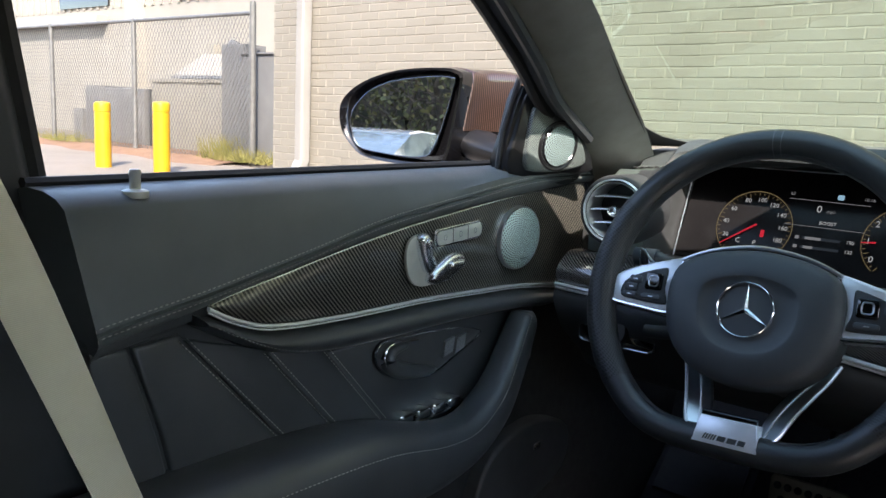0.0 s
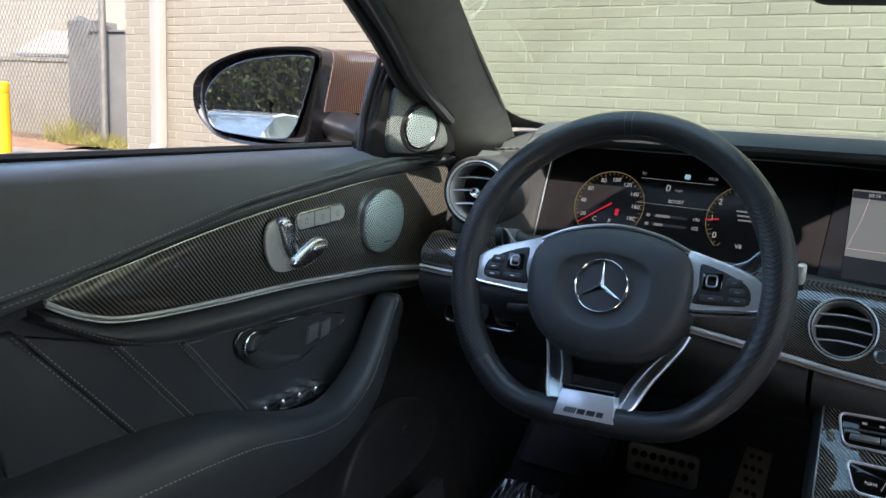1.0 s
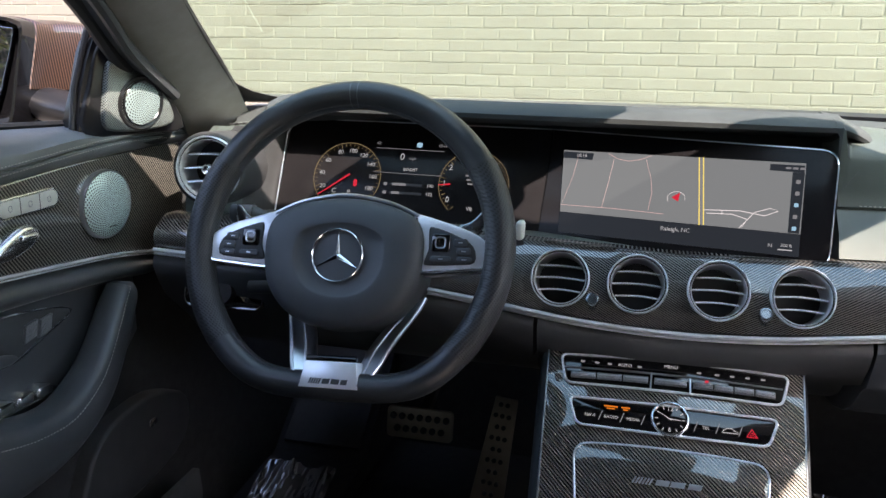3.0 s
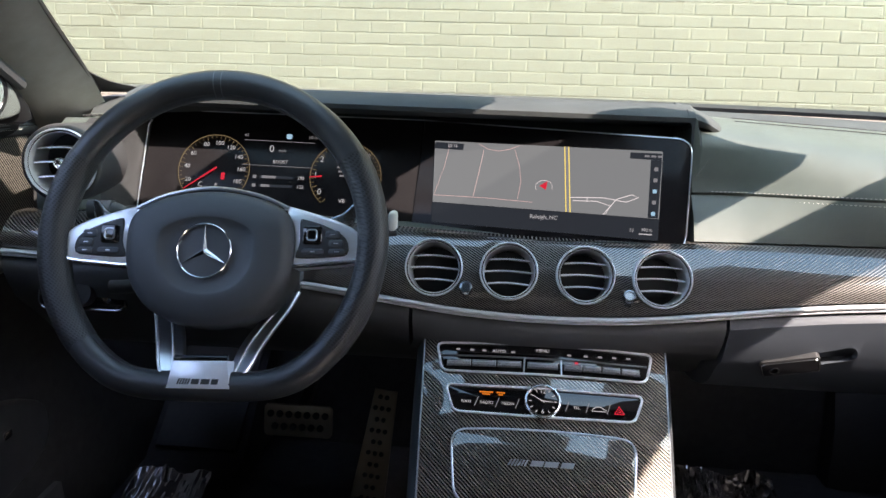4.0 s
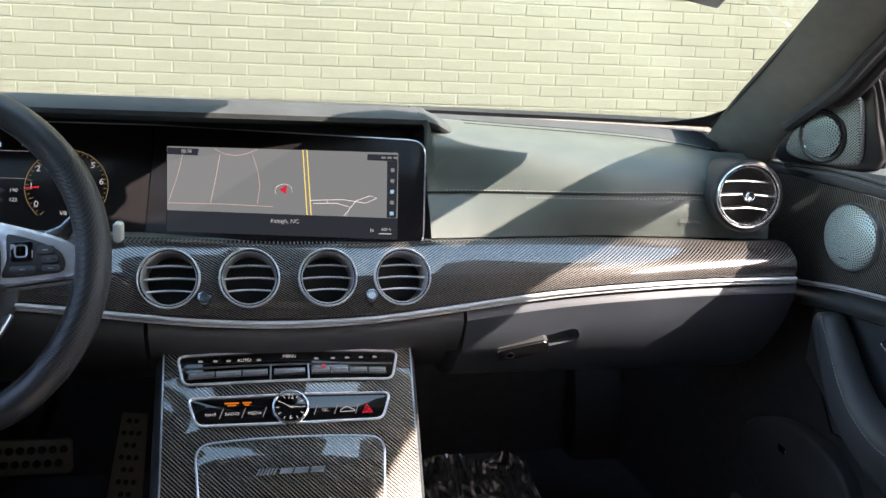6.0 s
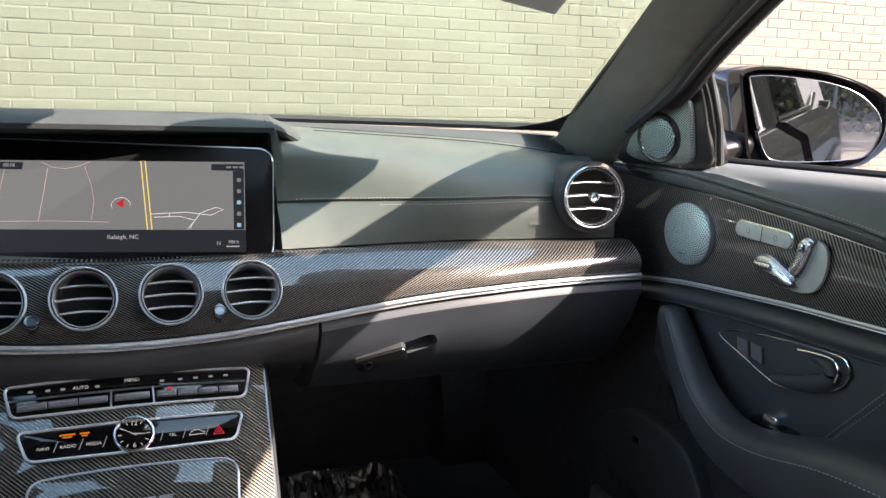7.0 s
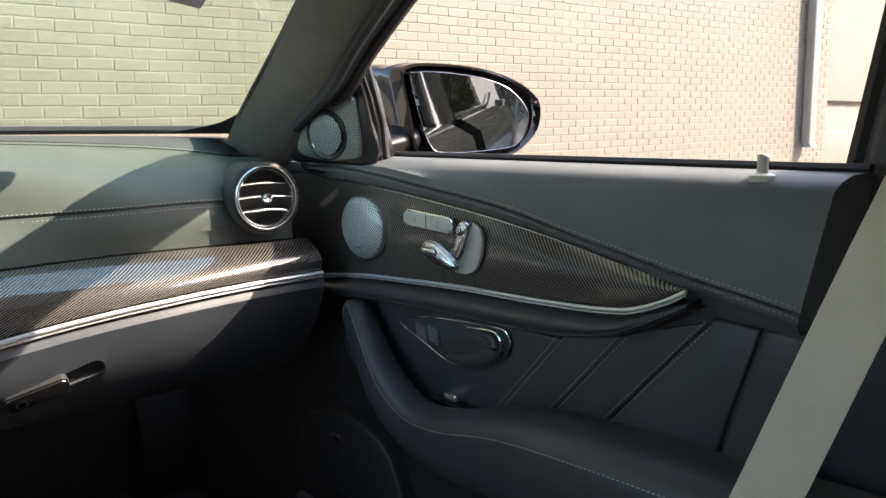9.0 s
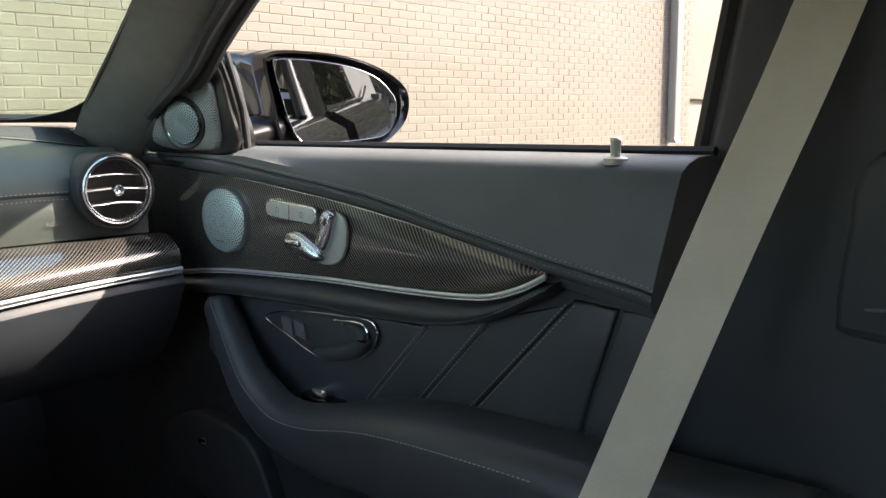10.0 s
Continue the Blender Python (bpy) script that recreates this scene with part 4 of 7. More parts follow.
    for (a, c) in (((.5655, .806), (.658, .703)), ((.4855, .822), (.579, .718)), ((.3905, .854), (.513, .719))):
        for o in (-.0045, .0045):
            stitches([at(a[0] + o, a[1] - .003, -.0068), at(c[0] + o, c[1], -.0068)]).done("stitching", THREAD, lower)
    # inner handle in its dish
    outline = curve([(.850, .769), (.80, .783), (.74, .790), (.69, .7935), (.655, .795), (.643, .791), (.639, .780), (.648, .763), (.675, .748), (.715, .738), (.75, .737), (.80, .7515)], 4, True)
    b = Build()
    b.prism(outline, at, -.02, -.004, .002)
    dish = b.done("handle_dish", SOFT, d, "smooth black handle recess", 40)
    b = Build()
    b.tube([at(p[0], p[1], -.003) for p in outline], .0012, 8, closed=True)
    b.done("dish_rim", CHROME, dish)
    b = Build()
    grip = curve([(.748, .7415), (.715, .7465), (.684, .755), (.662, .766), (.658, .776), (.668, .782), (.692, .7835)], 5)
    thick = [.0030 + .0075 * math.sin(math.pi * (k / (len(grip) - 1)) ** .8) for k in range(len(grip))]
    b.tube([at(p[0], p[1], -.001) for p in grip], thick, 12)
    lev = b.done("handle_lever", LEATHER_SMOOTH, dish, "grey pull lever with a chrome edge", 60)
    b = Build()
    b.tube([at(p[0], p[1], .0035) for p in curve([(.706, .788), (.672, .7915), (.655, .7905), (.6475, .781), (.651, .768)], 4)], .0011, 6)
    b.done("lever_edge", CHROME, lev)
    for u in (.775, .80):
        b = Build()
        b.prism([(u - .011, .752), (u + .009, .756), (u + .013, .775), (u - .007, .772)], at, -.004, .0, .001)
        b.done("lock_key", KEY, dish)
    # armrest that runs up into the grab handle
    rows = [(.18, .672, .676, .058, .064), (.32, .670, .678, .057, .060), (.45, .668, .680, .055, .055), (.58, .664, .676, .050, .050), (.68, .658, .662, .038, .038), (.752, .655, .664, .029, .029), (.811, .660, .686, .026, .026), (.848, .667, .710, .0235, .0235), (.881, .676, .737, .022, .022), (.907, .683, .761, .0205, .0205), (.926, .688, .777, .018, .018), (.930, .690, .787, .010, .010)]
    pth = curve([(x, y, z) for y, x, z, a, c in rows], 4)
    rad = curve([(a, c, 0) for y, x, z, a, c in rows], 4)
    loops = []
    for i, p in enumerate(pth):
        t = (pth[min(i + 1, len(pth) - 1)] - pth[max(i - 1, 0)]).normalized()
        side = Vector((1, 0, 0))
        nrm = t.cross(side).normalized() * -1
        ring = []
        for k in range(20):
            c, q = math.cos(6.28319 * k / 20), math.sin(6.28319 * k / 20)
            e = 0.65
            v = p + side * rad[i].x * abs(c) ** e * (1 if c > 0 else -1) + nrm * rad[i].y * abs(q) ** e * (1 if q > 0 else -1)
            ring.append((s * v.x, v.y, v.z))
        loops.append(ring)
    b = Build()
    b.loft(loops)
    arm = b.done("armrest", LEATHER_SMOOTH, d, "black leather armrest that sweeps up into the grab handle", 60)
    stitches([Vector(l[9]) * .5 + Vector(l[8]) * .5 + Vector((-s * .0006, 0, 0)) for l in loops[6:-3]]).done("stitching", THREAD, arm)
    # window switches
    b = Build()
    wp = lambda u, v, w: (s * (.708 + v), .735 + u, .690 + w - .02 * u)
    b.prism(rounded(.15 if switches > 1 else .07, .045, .012), wp, -.03, .0, .003)
    sw = b.done("switch_plate", GLOSS, d)
    for k in range(switches):
        b = Build()
        u = (-.045 + .03 * k) if switches > 1 else 0
        b.prism(rounded(.024, .040, .004, cx=u), wp, .0, .011, .004)
        b.done("window_switch", CHROME, sw, "chrome-tipped window switch")
    # lock pin
    b = Build()
    b.lathe([(.0115, -.006), (.0115, .000), (.0085, .0015), (.0050, .002), (.0047, .014), (.0052, .0155), (.0052, .0185), (.004, .020), (0, .020)], lambda u, v, w: (s * (.687 + .9 * u), .350 + .9 * v, .9795 + .85 * w), 20)
    b.done("lock_pin", SILVER, d, "silver lock pin with a round collar")
    # pocket at the foot
    b = Build()
    b.loft([[at(y, z, w) for z, w in ((.30, -.03), (.30, .035), (.36, .055), (.44, .06), (.475, .055), (.475, .045), (.40, .04), (.36, -.03))] for y in span(.25, 1.05, 10)])
    b.done("door_pocket", SOFT, d, "black plastic door pocket", 50)
    # sail panel with the tweeter
    tri = lambda y, z, w: (s * (.702 - w - .10 * (z - .97) - .28 * (y - .93)), y - .25 * w, z)
    b = Build()
    b.prism(curve([(1.048, .980), (.985, .975), (.898, .975), (.900, 1.03), (.910, 1.085), (.932, 1.080), (1.005, 1.037)], 3, True), tri, -.03, .004, .003)
    sail = b.done("sail_panel", TRIM_BLACK, d, "black triangular mirror-base cover", 50)
    b = Build()
    b.prism(curve([(1.022, .992), (1.014, 1.013), (.994, 1.034), (.971, 1.0505), (.9465, 1.062), (.930, 1.0648), (.920, 1.061), (.917, 1.045), (.9155, 1.0), (.918, .987), (.927, .979), (.968, .9775), (1.008, .983)], 4, True), tri, .0, .012, .003)
    b.done("sail_grille", GRILLE, sail, "perforated aluminium triangle", 50)
    tw = lambda u, v, w: tri(.967 + u, 1.013 + v, .012 + w)
    b = Build()
    b.lathe([(.0345, -.002), (.0345, .001), (.0325, .002), (.029, .001), (.0285, -.001)], tw, 40, caps=False)
    b.done("tweeter_ring", TRIM_BLACK, sail)
    b = Build()
    b.lathe([(.0282, -.001), (.0282, .003), (.0272, .004), (.0262, .003)], tw, 40, caps=False)
    b.done("tweeter_rim", CHROME, sail)
    b = Build()
    b.lathe([(.0265, .003), (.018, .005), (.009, .0045), (.0, .004)], tw, 40)
    b.done("tweeter_grille", TWEETER, sail)
    b = Build()
    b.loft([[(s * x, y, z), (s * (x + .004), y - .007, z), (s * (x + .010), y - .006, z), (s * (x + .010), y + .004, z)] for x, y, z in ((.711, .900, .972), (.708, .902, 1.02), (.700, .906, 1.06), (.692, .911, 1.09))])
    b.done("sail_edge", TRIM_BLACK, sail)
    b = Build()
    b.tube([(s * .724, .893, .975), (s * .720, .896, 1.03), (s * .704, .904, 1.10)], .0042, 8)
    b.done("sail_seal", RUBBER, sail)
    # outer skin
    b = Build()
    b.loft([[(s * x, y, z) for x, z in ((.765, .982), (.795, .982), (.848, .955), (.878, .86), (.888, .72), (.88, .55), (.852, .38), (.80, .34), (.765, .36), (.755, .7))] for y in span(.215, 1.23, 12)])
    b.done("outer_skin", PAINT, d, "dark metallic outer skin", 50)
    return d


door(-1, "driver_door", "black leather driver's door with carbon-fibre panel, beside the steering wheel", 4)
door(1, "passenger_door", "black leather passenger door with carbon-fibre panel, beside the glovebox", 1)


# ---- wing mirrors ----
def wing_mirror(s, label, turn):
    """turn: how far the face falls back for each metre outwards, as the glass looks in towards the seats."""
    m = thing("wing_mirror", (s * .80, .97, .99), label, "wing mirror", "wing mirrors")
    y0 = .955
    out = .026 if s < 0 else 0.006
    face = curve([(.8176, 1.100), (.827, 1.1137), (.858, 1.1174), (.921, 1.1136), (.969, 1.1025), (1.006, 1.086), (1.030, 1.065), (1.036, 1.044), (1.031, 1.016), (1.012, .992), (.984, .975), (.917, .968), (.8535, .970), (.838, .985), (.828, 1.04)], 4, True)
    face = [Vector((p.x + out, p.y)) for p in face]
    mid = sum((Vector((p.x, p.y)) for p in face), Vector((0, 0))) / len(face)

    def ring(k, y, dx=0.0, tilt=0.85):
        return [(s * (mid.x + dx + (p.x - mid.x) * k), y - tilt * turn * (p.x - .92) * k, mid.y + (p.y - mid.y) * k) for p in face]
    b = Build()
    b.loft([ring(.88, y0 + .020), ring(.93, y0 - .002), ring(.985, y0 - .004), ring(1.0, y0 + .006), ring(1.0, y0 + .03), ring(.985, y0 + .045)])
    b.done("mirror_frame", GLOSS, m, "gloss black frame", 50)
    shell = [(.985, .044, 0, .85), (1.0, .060, -.006, .75), (1.012, .080, -.014, .6), (1.012, .100, -.024, .45), (.99, .120, -.034, .3), (.94, .138, -.043, .2), (.85, .154, -.051, .1), (.70, .168, -.058, 0), (.48, .178, -.063, 0), (.2, .183, -.066, 0)]
    b = Build()
    b.loft([ring(k, y0 + y, dx, tilt) for k, y, dx, tilt in shell])
    b.done("mirror_housing", GLOSS, m, "gloss black housing", 70)
    # the cap covers the upper half of the shell
    upper_half = [i for i in range(len(face)) if i < 4 * 6 + 1 or i > 4 * 14 - 2]
    upper_half = sorted(upper_half, key=lambda i: (i + 8) % len(face))
    b = Build()
    hull = [(1.004, .018, 0, .85)] + shell[:-1]
    skin = [[ring(k + .010, y0 + y + .001, dx, tilt)[i] for i in upper_half] for k, y, dx, tilt in hull]
    inner = [[ring(k - .004, y0 + y, dx, tilt)[i] for i in upper_half] for k, y, dx, tilt in hull]
    b.loft([q + w[::-1] for q, w in zip(skin, inner)])
    b.done("mirror_cap", CARBON_MIRROR if s < 0 else PAINT, m, "woven carbon-fibre cap" if s < 0 else "dark glossy cap", 70)
    b = Build()
    b.loft([[(s * x, y0 + .075 + c * dy, z + h * q) for c, q in [(math.cos(6.28319 * k / 14), math.sin(6.28319 * k / 14)) for k in range(14)]] for x, dy, z, h in ((.70, .045, .972, .016), (.75, .042, .978, .017), (.80, .040, .992, .020), (.86, .044, 1.004, .026))])
    b.done("mirror_foot", TRIM_BLACK, m, "", 60)
    g = curve([(.836, 1.0944), (.8425, 1.1026), (.87, 1.1036), (.9075, 1.10), (.946, 1.093), (.979, 1.079), (1.002, 1.0566), (1.010, 1.036), (1.006, 1.013), (.997, .996), (.978, .9876), (.918, .982), (.881, .983), (.867, .9915), (.853, 1.0254)], 4, True)
    g = [Vector((p.x + out, p.y)) for p in g]
    on = lambda px, pz, off: (s * px, y0 - .002 - turn * (px - .92) - (.035 if s > 0 else -.036) * (pz - 1.04) + off, pz)
    b = Build()
    b.prism([(p.x, p.y) for p in g], on, .006, .0)
    b.done("mirror_glass", MIRROR, m, "silvered mirror glass", 0)
    b = Build()
    b.tube([on(p.x, p.y, -.001) for p in g], .0005, 6, closed=True)
    b.done("glass_edge", DARK_METAL, m)


wing_mirror(-1, "wing mirror with a carbon-fibre cap outside the driver's window", .226)
wing_mirror(1, "glossy dark wing mirror outside the passenger window", .47)


# ---- dashboard ----
dash = thing("dashboard", (0, 1.2, .70), "black leather dashboard with stitched seams and carbon-fibre trim", "dashboard")
TRIM_Z = smooth_table([(-.67, .824), (-.434, .815), (-.329, .804), (-.257, .795), (-.19, .786), (-.12, .777), (-.05, .772), (0, .7705), (.05, .772), (.12, .777), (.217, .790), (.329, .806), (.434, .816), (.55, .822), (.67, .824)])
TRIM_Y = [(-.67, .962), (-.434, .965), (-.25, .978), (0, .985), (.25, .978), (.434, .965), (.67, .962)]


def trim_top(x):
    return (1.035 - .045 * min(1, abs(x) / .65) ** 2, .856 + .013 * min(1, abs(x) / .4))


def pod(x, end, wide):
    """0 outside the display recess, 1 inside."""
    lo, hi = (x + .585) / .03, (end - x) / wide
    k = max(0.0, min(1.0, lo, hi))
    return k * k * (3 - 2 * k)


SEAM_LIFT = smooth_table([(0, 0), (.20, 0), (.30, .0016), (.40, .0040), (.50, .0052), (.58, .0025), (.66, -.0040), (.70, -.006)])


def dash_section(x):
    a = abs(x)
    ks = [pod(x, .190, .010)] * 3 + [pod(x, .181, .006)] * 7
    pip = 1.030 - .070 * a + (lerp_table(SEAM_LIFT, a) if x > 0 else 0.0)
    back = 1.62 - .30 * (a / .66) ** 2
    ty, tz = trim_top(x)
    seam_y = 1.050 - .032 * min(1, max(0, a - .24) / .3)
    seam_z = .9125 + .028 * max(0.0, min(.5, x))
    back_in = max(0.0, min(1.0, (.44 - x) / .25)) if x > 0 else 0.0
    back_in = .036 * back_in * back_in * (3 - 2 * back_in)
    face = [(back, .90), (back, 1.008), (1.42 - .20 * (a / .66) ** 2, 1.024 - .02 * a), (1.25 - .08 * (a / .66) ** 2, 1.027 - .03 * a), (1.165 - .02 * a, pip), (1.153 - .02 * a, pip - .0018)]
    soft = [(1.128, pip - .008), (.5 * seam_y + .5775, .998 - .025 * a), (.5 * seam_y + .545 + back_in * .6, .981 - .025 * a), (seam_y + .008 + back_in, seam_z + .022), (seam_y + back_in, seam_z + .003), (seam_y + .002 + back_in, seam_z), (seam_y + back_in, seam_z - .003), (.5 * (seam_y + back_in + ty + .016) - .005, .5 * (seam_z + tz + .003)), (ty + .016, tz + .002), (ty + .03, tz - .004)]
    hood = [(1.13, 1.030), (1.095, 1.021), (1.088, 1.014), (1.090, 1.008), (1.13, 1.002), (1.185, .998), (1.19, .97), (1.185, .93), (1.15, .862), (ty + .03, tz - .004)]
    return [(x, p[0], p[1]) for p in face] + [(x, p[0] + (q[0] - p[0]) * k, p[1] + (q[1] - p[1]) * k) for p, q, k in zip(soft, hood, ks)] + [(x, 1.4, .84)]


xs = [-.642 + .0163 * k for k in range(49)] + [.155 + .003 * k for k in range(16)] + [.204 + .0077 * k for k in range(12)] + [.2964 + .0144 * k for k in range(25)]
b = Build()
b.loft([dash_section(x) for x in xs])
upper = b.done("upper_pad", DASH_LEATHER, dash, "black leather upper dashboard", 50)
for o in (.0045, -.0045):
    stitches([(x, dash_section(x)[11][1] - .0024, dash_section(x)[11][2] + o) for x in [.206 + .0077 * k for k in range(45)]]).done("stitching", THREAD, upper)
for a, c in ((.235, .67), (-.67, -.58)):
    for back in (.004, -.016):
        b = Build()
        b.tube([(x, dash_section(x)[4][1] + back, dash_section(x)[4][2] + (.0008 if back > 0 else -.0028)) for x in xs if a < x < c], .0007, 6)
        b.done("seam", CARPET, upper, "dark sewn seam")
# the hood runs out over the pad in a tapering brow
b = Build()
loops = []
for k in range(9):
    t = k / 8
    x, front, top = .170 + .063 * t, 1.0885 + .0415 * t ** 1.9, 1.0198 - .0275 * t ** 1.6
    loops.append([(x, 1.19, top + .012), (x, 1.15, top + .009), (x, front + .012, top + .004), (x, front + .002, top - .001), (x, front, top - .006), (x, front + .004, top - .011), (x, front + .03, top - .016 + .004 * t), (x, 1.19, top - .022)])
b.loft(loops)
b.done("hood_brow", DASH_TOP, upper, "tapering end of the display hood", 50)
stitches([(.222 - .036 * t, 1.112 - .034 * t, .985 - .040 * t) for t in [j / 8 for j in range(9)]], step=.0052).done("brow_seam", BLACK, upper)
# demister slots by the pillars
for s in (-1, 1):
    for k in range(5):
        b = Build()
        b.box((s * (.600 + .010 * k), 1.150 - .003 * k, .9868 - .0009 * k), (.0055, .018, .0016))
        b.done("demister_slot", BLACK, upper)

# carbon trim band
b = Build()
loops = []
for x in [-.662 + .02 * k for k in range(67)]:
    ty, tz = trim_top(x)
    cy, cz = lerp_table(TRIM_Y, x), lerp_table(TRIM_Z, x)
    loops.append([(x, ty + (cy - ty) * t - .014 * math.sin(math.pi * t), tz + (cz + .006 - tz) * t) for t in (0, .15, .3, .45, .6, .75, .9, 1)] + [(x, cy + .04, cz + .004), (x, ty + .03, tz)])
b.loft(loops)
trim = b.done("carbon_trim", CARBON_DASH, dash, "glossy woven carbon-fibre trim band", 50)
VENT_X = (-.1375, -.0465, .0455, .1365)
b = Build()
for x in VENT_X:
    b.lathe([(.0322, -.06), (.0322, .03)], plane_at((x, .998, .824), (1, 0, 0), (0, .32, 1)), 40)
cut(trim, b)
b = Build()
for s in (-1, 1):
    b.lathe([(.0492, -.09), (.0492, .04)], plane_at((s * (.598 if s < 0 else .594), .994, .931), (1, s * -.14, 0), (0, .04, 1)), 40)
cut(upper, b)
upper.data.materials.append(DASH_TOP)
upper.data.materials.append(BLACK)
for f in upper.data.polygons:
    c = upper.matrix_world @ f.center
    # inner cheek by the cluster goes black to stand in for its shade
    if -.60 < c.x < -.53 and c.y > 1.03 and .86 < c.z < 1.008:
        f.material_index = 2
    if (c.z > .985 and -.58 < c.x < .19) or (c.y > 1.16 and c.z > .97):
        f.material_index = 1
b = Build()
line = [(x, lerp_table(TRIM_Y, x) - .003, lerp_table(TRIM_Z, x) + .002) for x in [-.662 + .02 * k for k in range(67)]]
b.tube(line, .0038, 8, flat=.75)
b.tube([(x, y + .0015, z - .0052) for x, y, z in line], .0019, 8)
b.done("bright_strip", SPOKE, trim, "double bright strip")
b = Build()
b.tube([(x, trim_top(x)[0] - .002, trim_top(x)[1] + .001) for x in [-.16 + .02 * k for k in range(18)]], .0012, 6)
b.done("upper_bright_line", CHROME, trim)


def lower_section(x, deep):
    cy, cz = lerp_table(TRIM_Y, x), lerp_table(TRIM_Z, x) - .006
    return [(x, cy + .012, cz + .004), (x, cy + .001, cz - .003), (x, cy - .002, cz - .012), (x, cy + .006, cz - .030), (x, cy + .019 + deep * .2, cz - .058), (x, 1.015 + deep, .715), (x, 1.044 + deep, .686), (x, 1.080 + deep, .667), (x, 1.125 + deep, .655), (x, 1.4, .63), (x, 1.4, .80)]


for name, x0, x1, deep, lab in (("knee_panel", -.665, -.165, .03, "black panel below the steering column"), ("centre_panel", -.16, .2125, .045, "black leather-covered centre panel"), ("glovebox_lid", .2165, .662, .0, "black glovebox lid, closed")):
    b = Build()
    n = 20
    b.loft([lower_section(x0 + (x1 - x0) * k / n, deep) for k in range(n + 1)])
    ob = b.done(name, LOWER if x0 > .2 else SOFT, dash, lab, 50)
    if name == "glovebox_lid":
        hp = plane_at((.298, .9978, .7255), (.95, -.25, .27), (.12, -.72, 1))
        b = Build()
        b.prism(rounded(.060, .025, .0115, 6, .046, -.002), hp, -.018, .02)
        cut(ob, b)
        b = Build()
        b.prism(rounded(.068, .028, .006), hp, -.013, .0008)
        b.done("handle_recess", BLACK, ob, "", 40)
        b = Build()
        b.prism(rounded(.064, .024, .004), hp, -.002, .0035, .0015)
        b.done("glovebox_handle", TRIM_BLACK, ob, "black latch handle with a key slot", 40)
        b = Build()
        b.tube([hp(u, v, .0030) for u, v in rounded(.064, .024, .004)], .0005, 6, closed=True)
        b.done("handle_rim", BRIGHT, ob)
        b = Build()
        b.lathe([(.0065, .003), (.0065, .0045), (.0055, .005), (.0045, .004), (0, .004)], lambda u, v, w: hp(-.018 + u, -.001 + v, w), 20)
        b.done("lock", GLOSS, ob)
b = Build()
b.box((0, 1.40, .615), (1.3, .2, .02))
b.done("underside", BLACK, dash, "", 0)
lettering("AIRBAG", .0085, plane_at((.528, 1.0155, .893), (1, -.10, 0), (0, .27, 1)), "embossed_word", SOFT, upper, .0003)


# ---- air vents ----
def vent(centre, r, eu, ev, label, knob, shine, slats=3):
    v = thing("air_vent", centre, label, "air vent", "round air vents")
    at = plane_at(centre, eu, ev)
    b = Build()
    b.lathe([(r * 1.01, -.02), (r * 1.03, .004), (r * 1.012, .0088), (r * .985, .0098), (r * .962, .0080), (r * .958, .002)], at, 48, caps=False)
    b.done("vent_ring", shine, v, "polished metal ring", 60)
    b = Build()
    b.lathe([(r * .962, .0035), (r * .918, .0035)], at, 48, caps=False)
    b.done("ring_groove", TRIM_BLACK, v, "", 60)
    b = Build()
    b.lathe([(r * .922, .001), (r * .918, .0062), (r * .900, .0074), (r * .882, .0060), (r * .868, -.002), (r * .86, -.05)], at, 48, caps=False)
    b.done("inner_ring", shine, v, "", 60)
    b = Build()
    b.lathe([(r * .86, -.045), (r * .5, -.050), (0, -.052)], at, 32)
    b.done("duct", BLACK, v)
    for k in range(slats):
        h = r * (.42 - .84 * k / (slats - 1)) if slats > 1 else 0
        half = math.sqrt(max(0, (r * .84) ** 2 - h * h))
        b = Build()
        b.loft([[at(-half + 2 * half * t, h + dz + .05 * r * math.sin(math.pi * t), w) for dz, w in ((-.0018, -.004), (.0006, -.002), (.0012, -.02), (-.0012, -.02))] for t in [j / 10 for j in range(11)]])
        sl = b.done("slat", SOFT, v, "", 40)
        b = Build()
        b.tube([at(-half + 2 * half * t, h - .0006 + .05 * r * math.sin(math.pi * t), -.0025) for t in [j / 10 for j in range(11)]], .0011, 6)
        b.done("slat_edge", shine, sl)
    if knob:
        b = Build()
        b.lathe([(.0035, -.01), (.0040, .0), (.0070, .003), (.0078, .008), (.0062, .010), (.0066, .013), (.0050, .0145), (.0044, .0135), (0, .013)], at, 24)
        b.done("knob", CHROME, v, "chrome centre knob", 60)
    return v


# pale SPOKE rings carry the metal's bright reflections in their colour
for x in VENT_X:
    vent((x, .998, .824), .0345, (1, 0, 0), (0, .32, 1), "round chrome-ringed air vent in the carbon trim, above the console", False, SPOKE)
for s in (-1, 1):
    c = Vector((s * (.598 if s < 0 else .594), .994, .931))
    b = Build()
    # driver's ring has its reflections put in colour; the passenger's is polished
    vt = vent(c, .0422, (1, s * -.14, 0), (0, .04, 1), "round chrome-ringed air vent at the dashboard's end, beside the door", True, SPOKE if s < 0 else BRIGHT)
    at = plane_at(c, (1, s * -.14, 0), (0, .04, 1))
    b.lathe([(.0424, .006), (.0465, .0055), (.0486, .002), (.0490, -.09)], at, 48, caps=False)
    b.done("vent_barrel", BLACK, vt, "black barrel", 60)
for s in (-1, 1):
    at = plane_at((s * .097, .990, .7965), (1, 0, 0), (0, .85, 1))
    b = Build()
    b.lathe([(.0082, -.01), (.0082, .002), (.0066, .003), (.0070, .006), (.0082, .014), (.0074, .0165), (.0058, .0168), (.0050, .0155), (0, .0155)], at, 28)
    tagged(b.done("vent_knob", DARK_METAL), "small satin metal vent control knob on the carbon trim", "knob", "vent knobs")

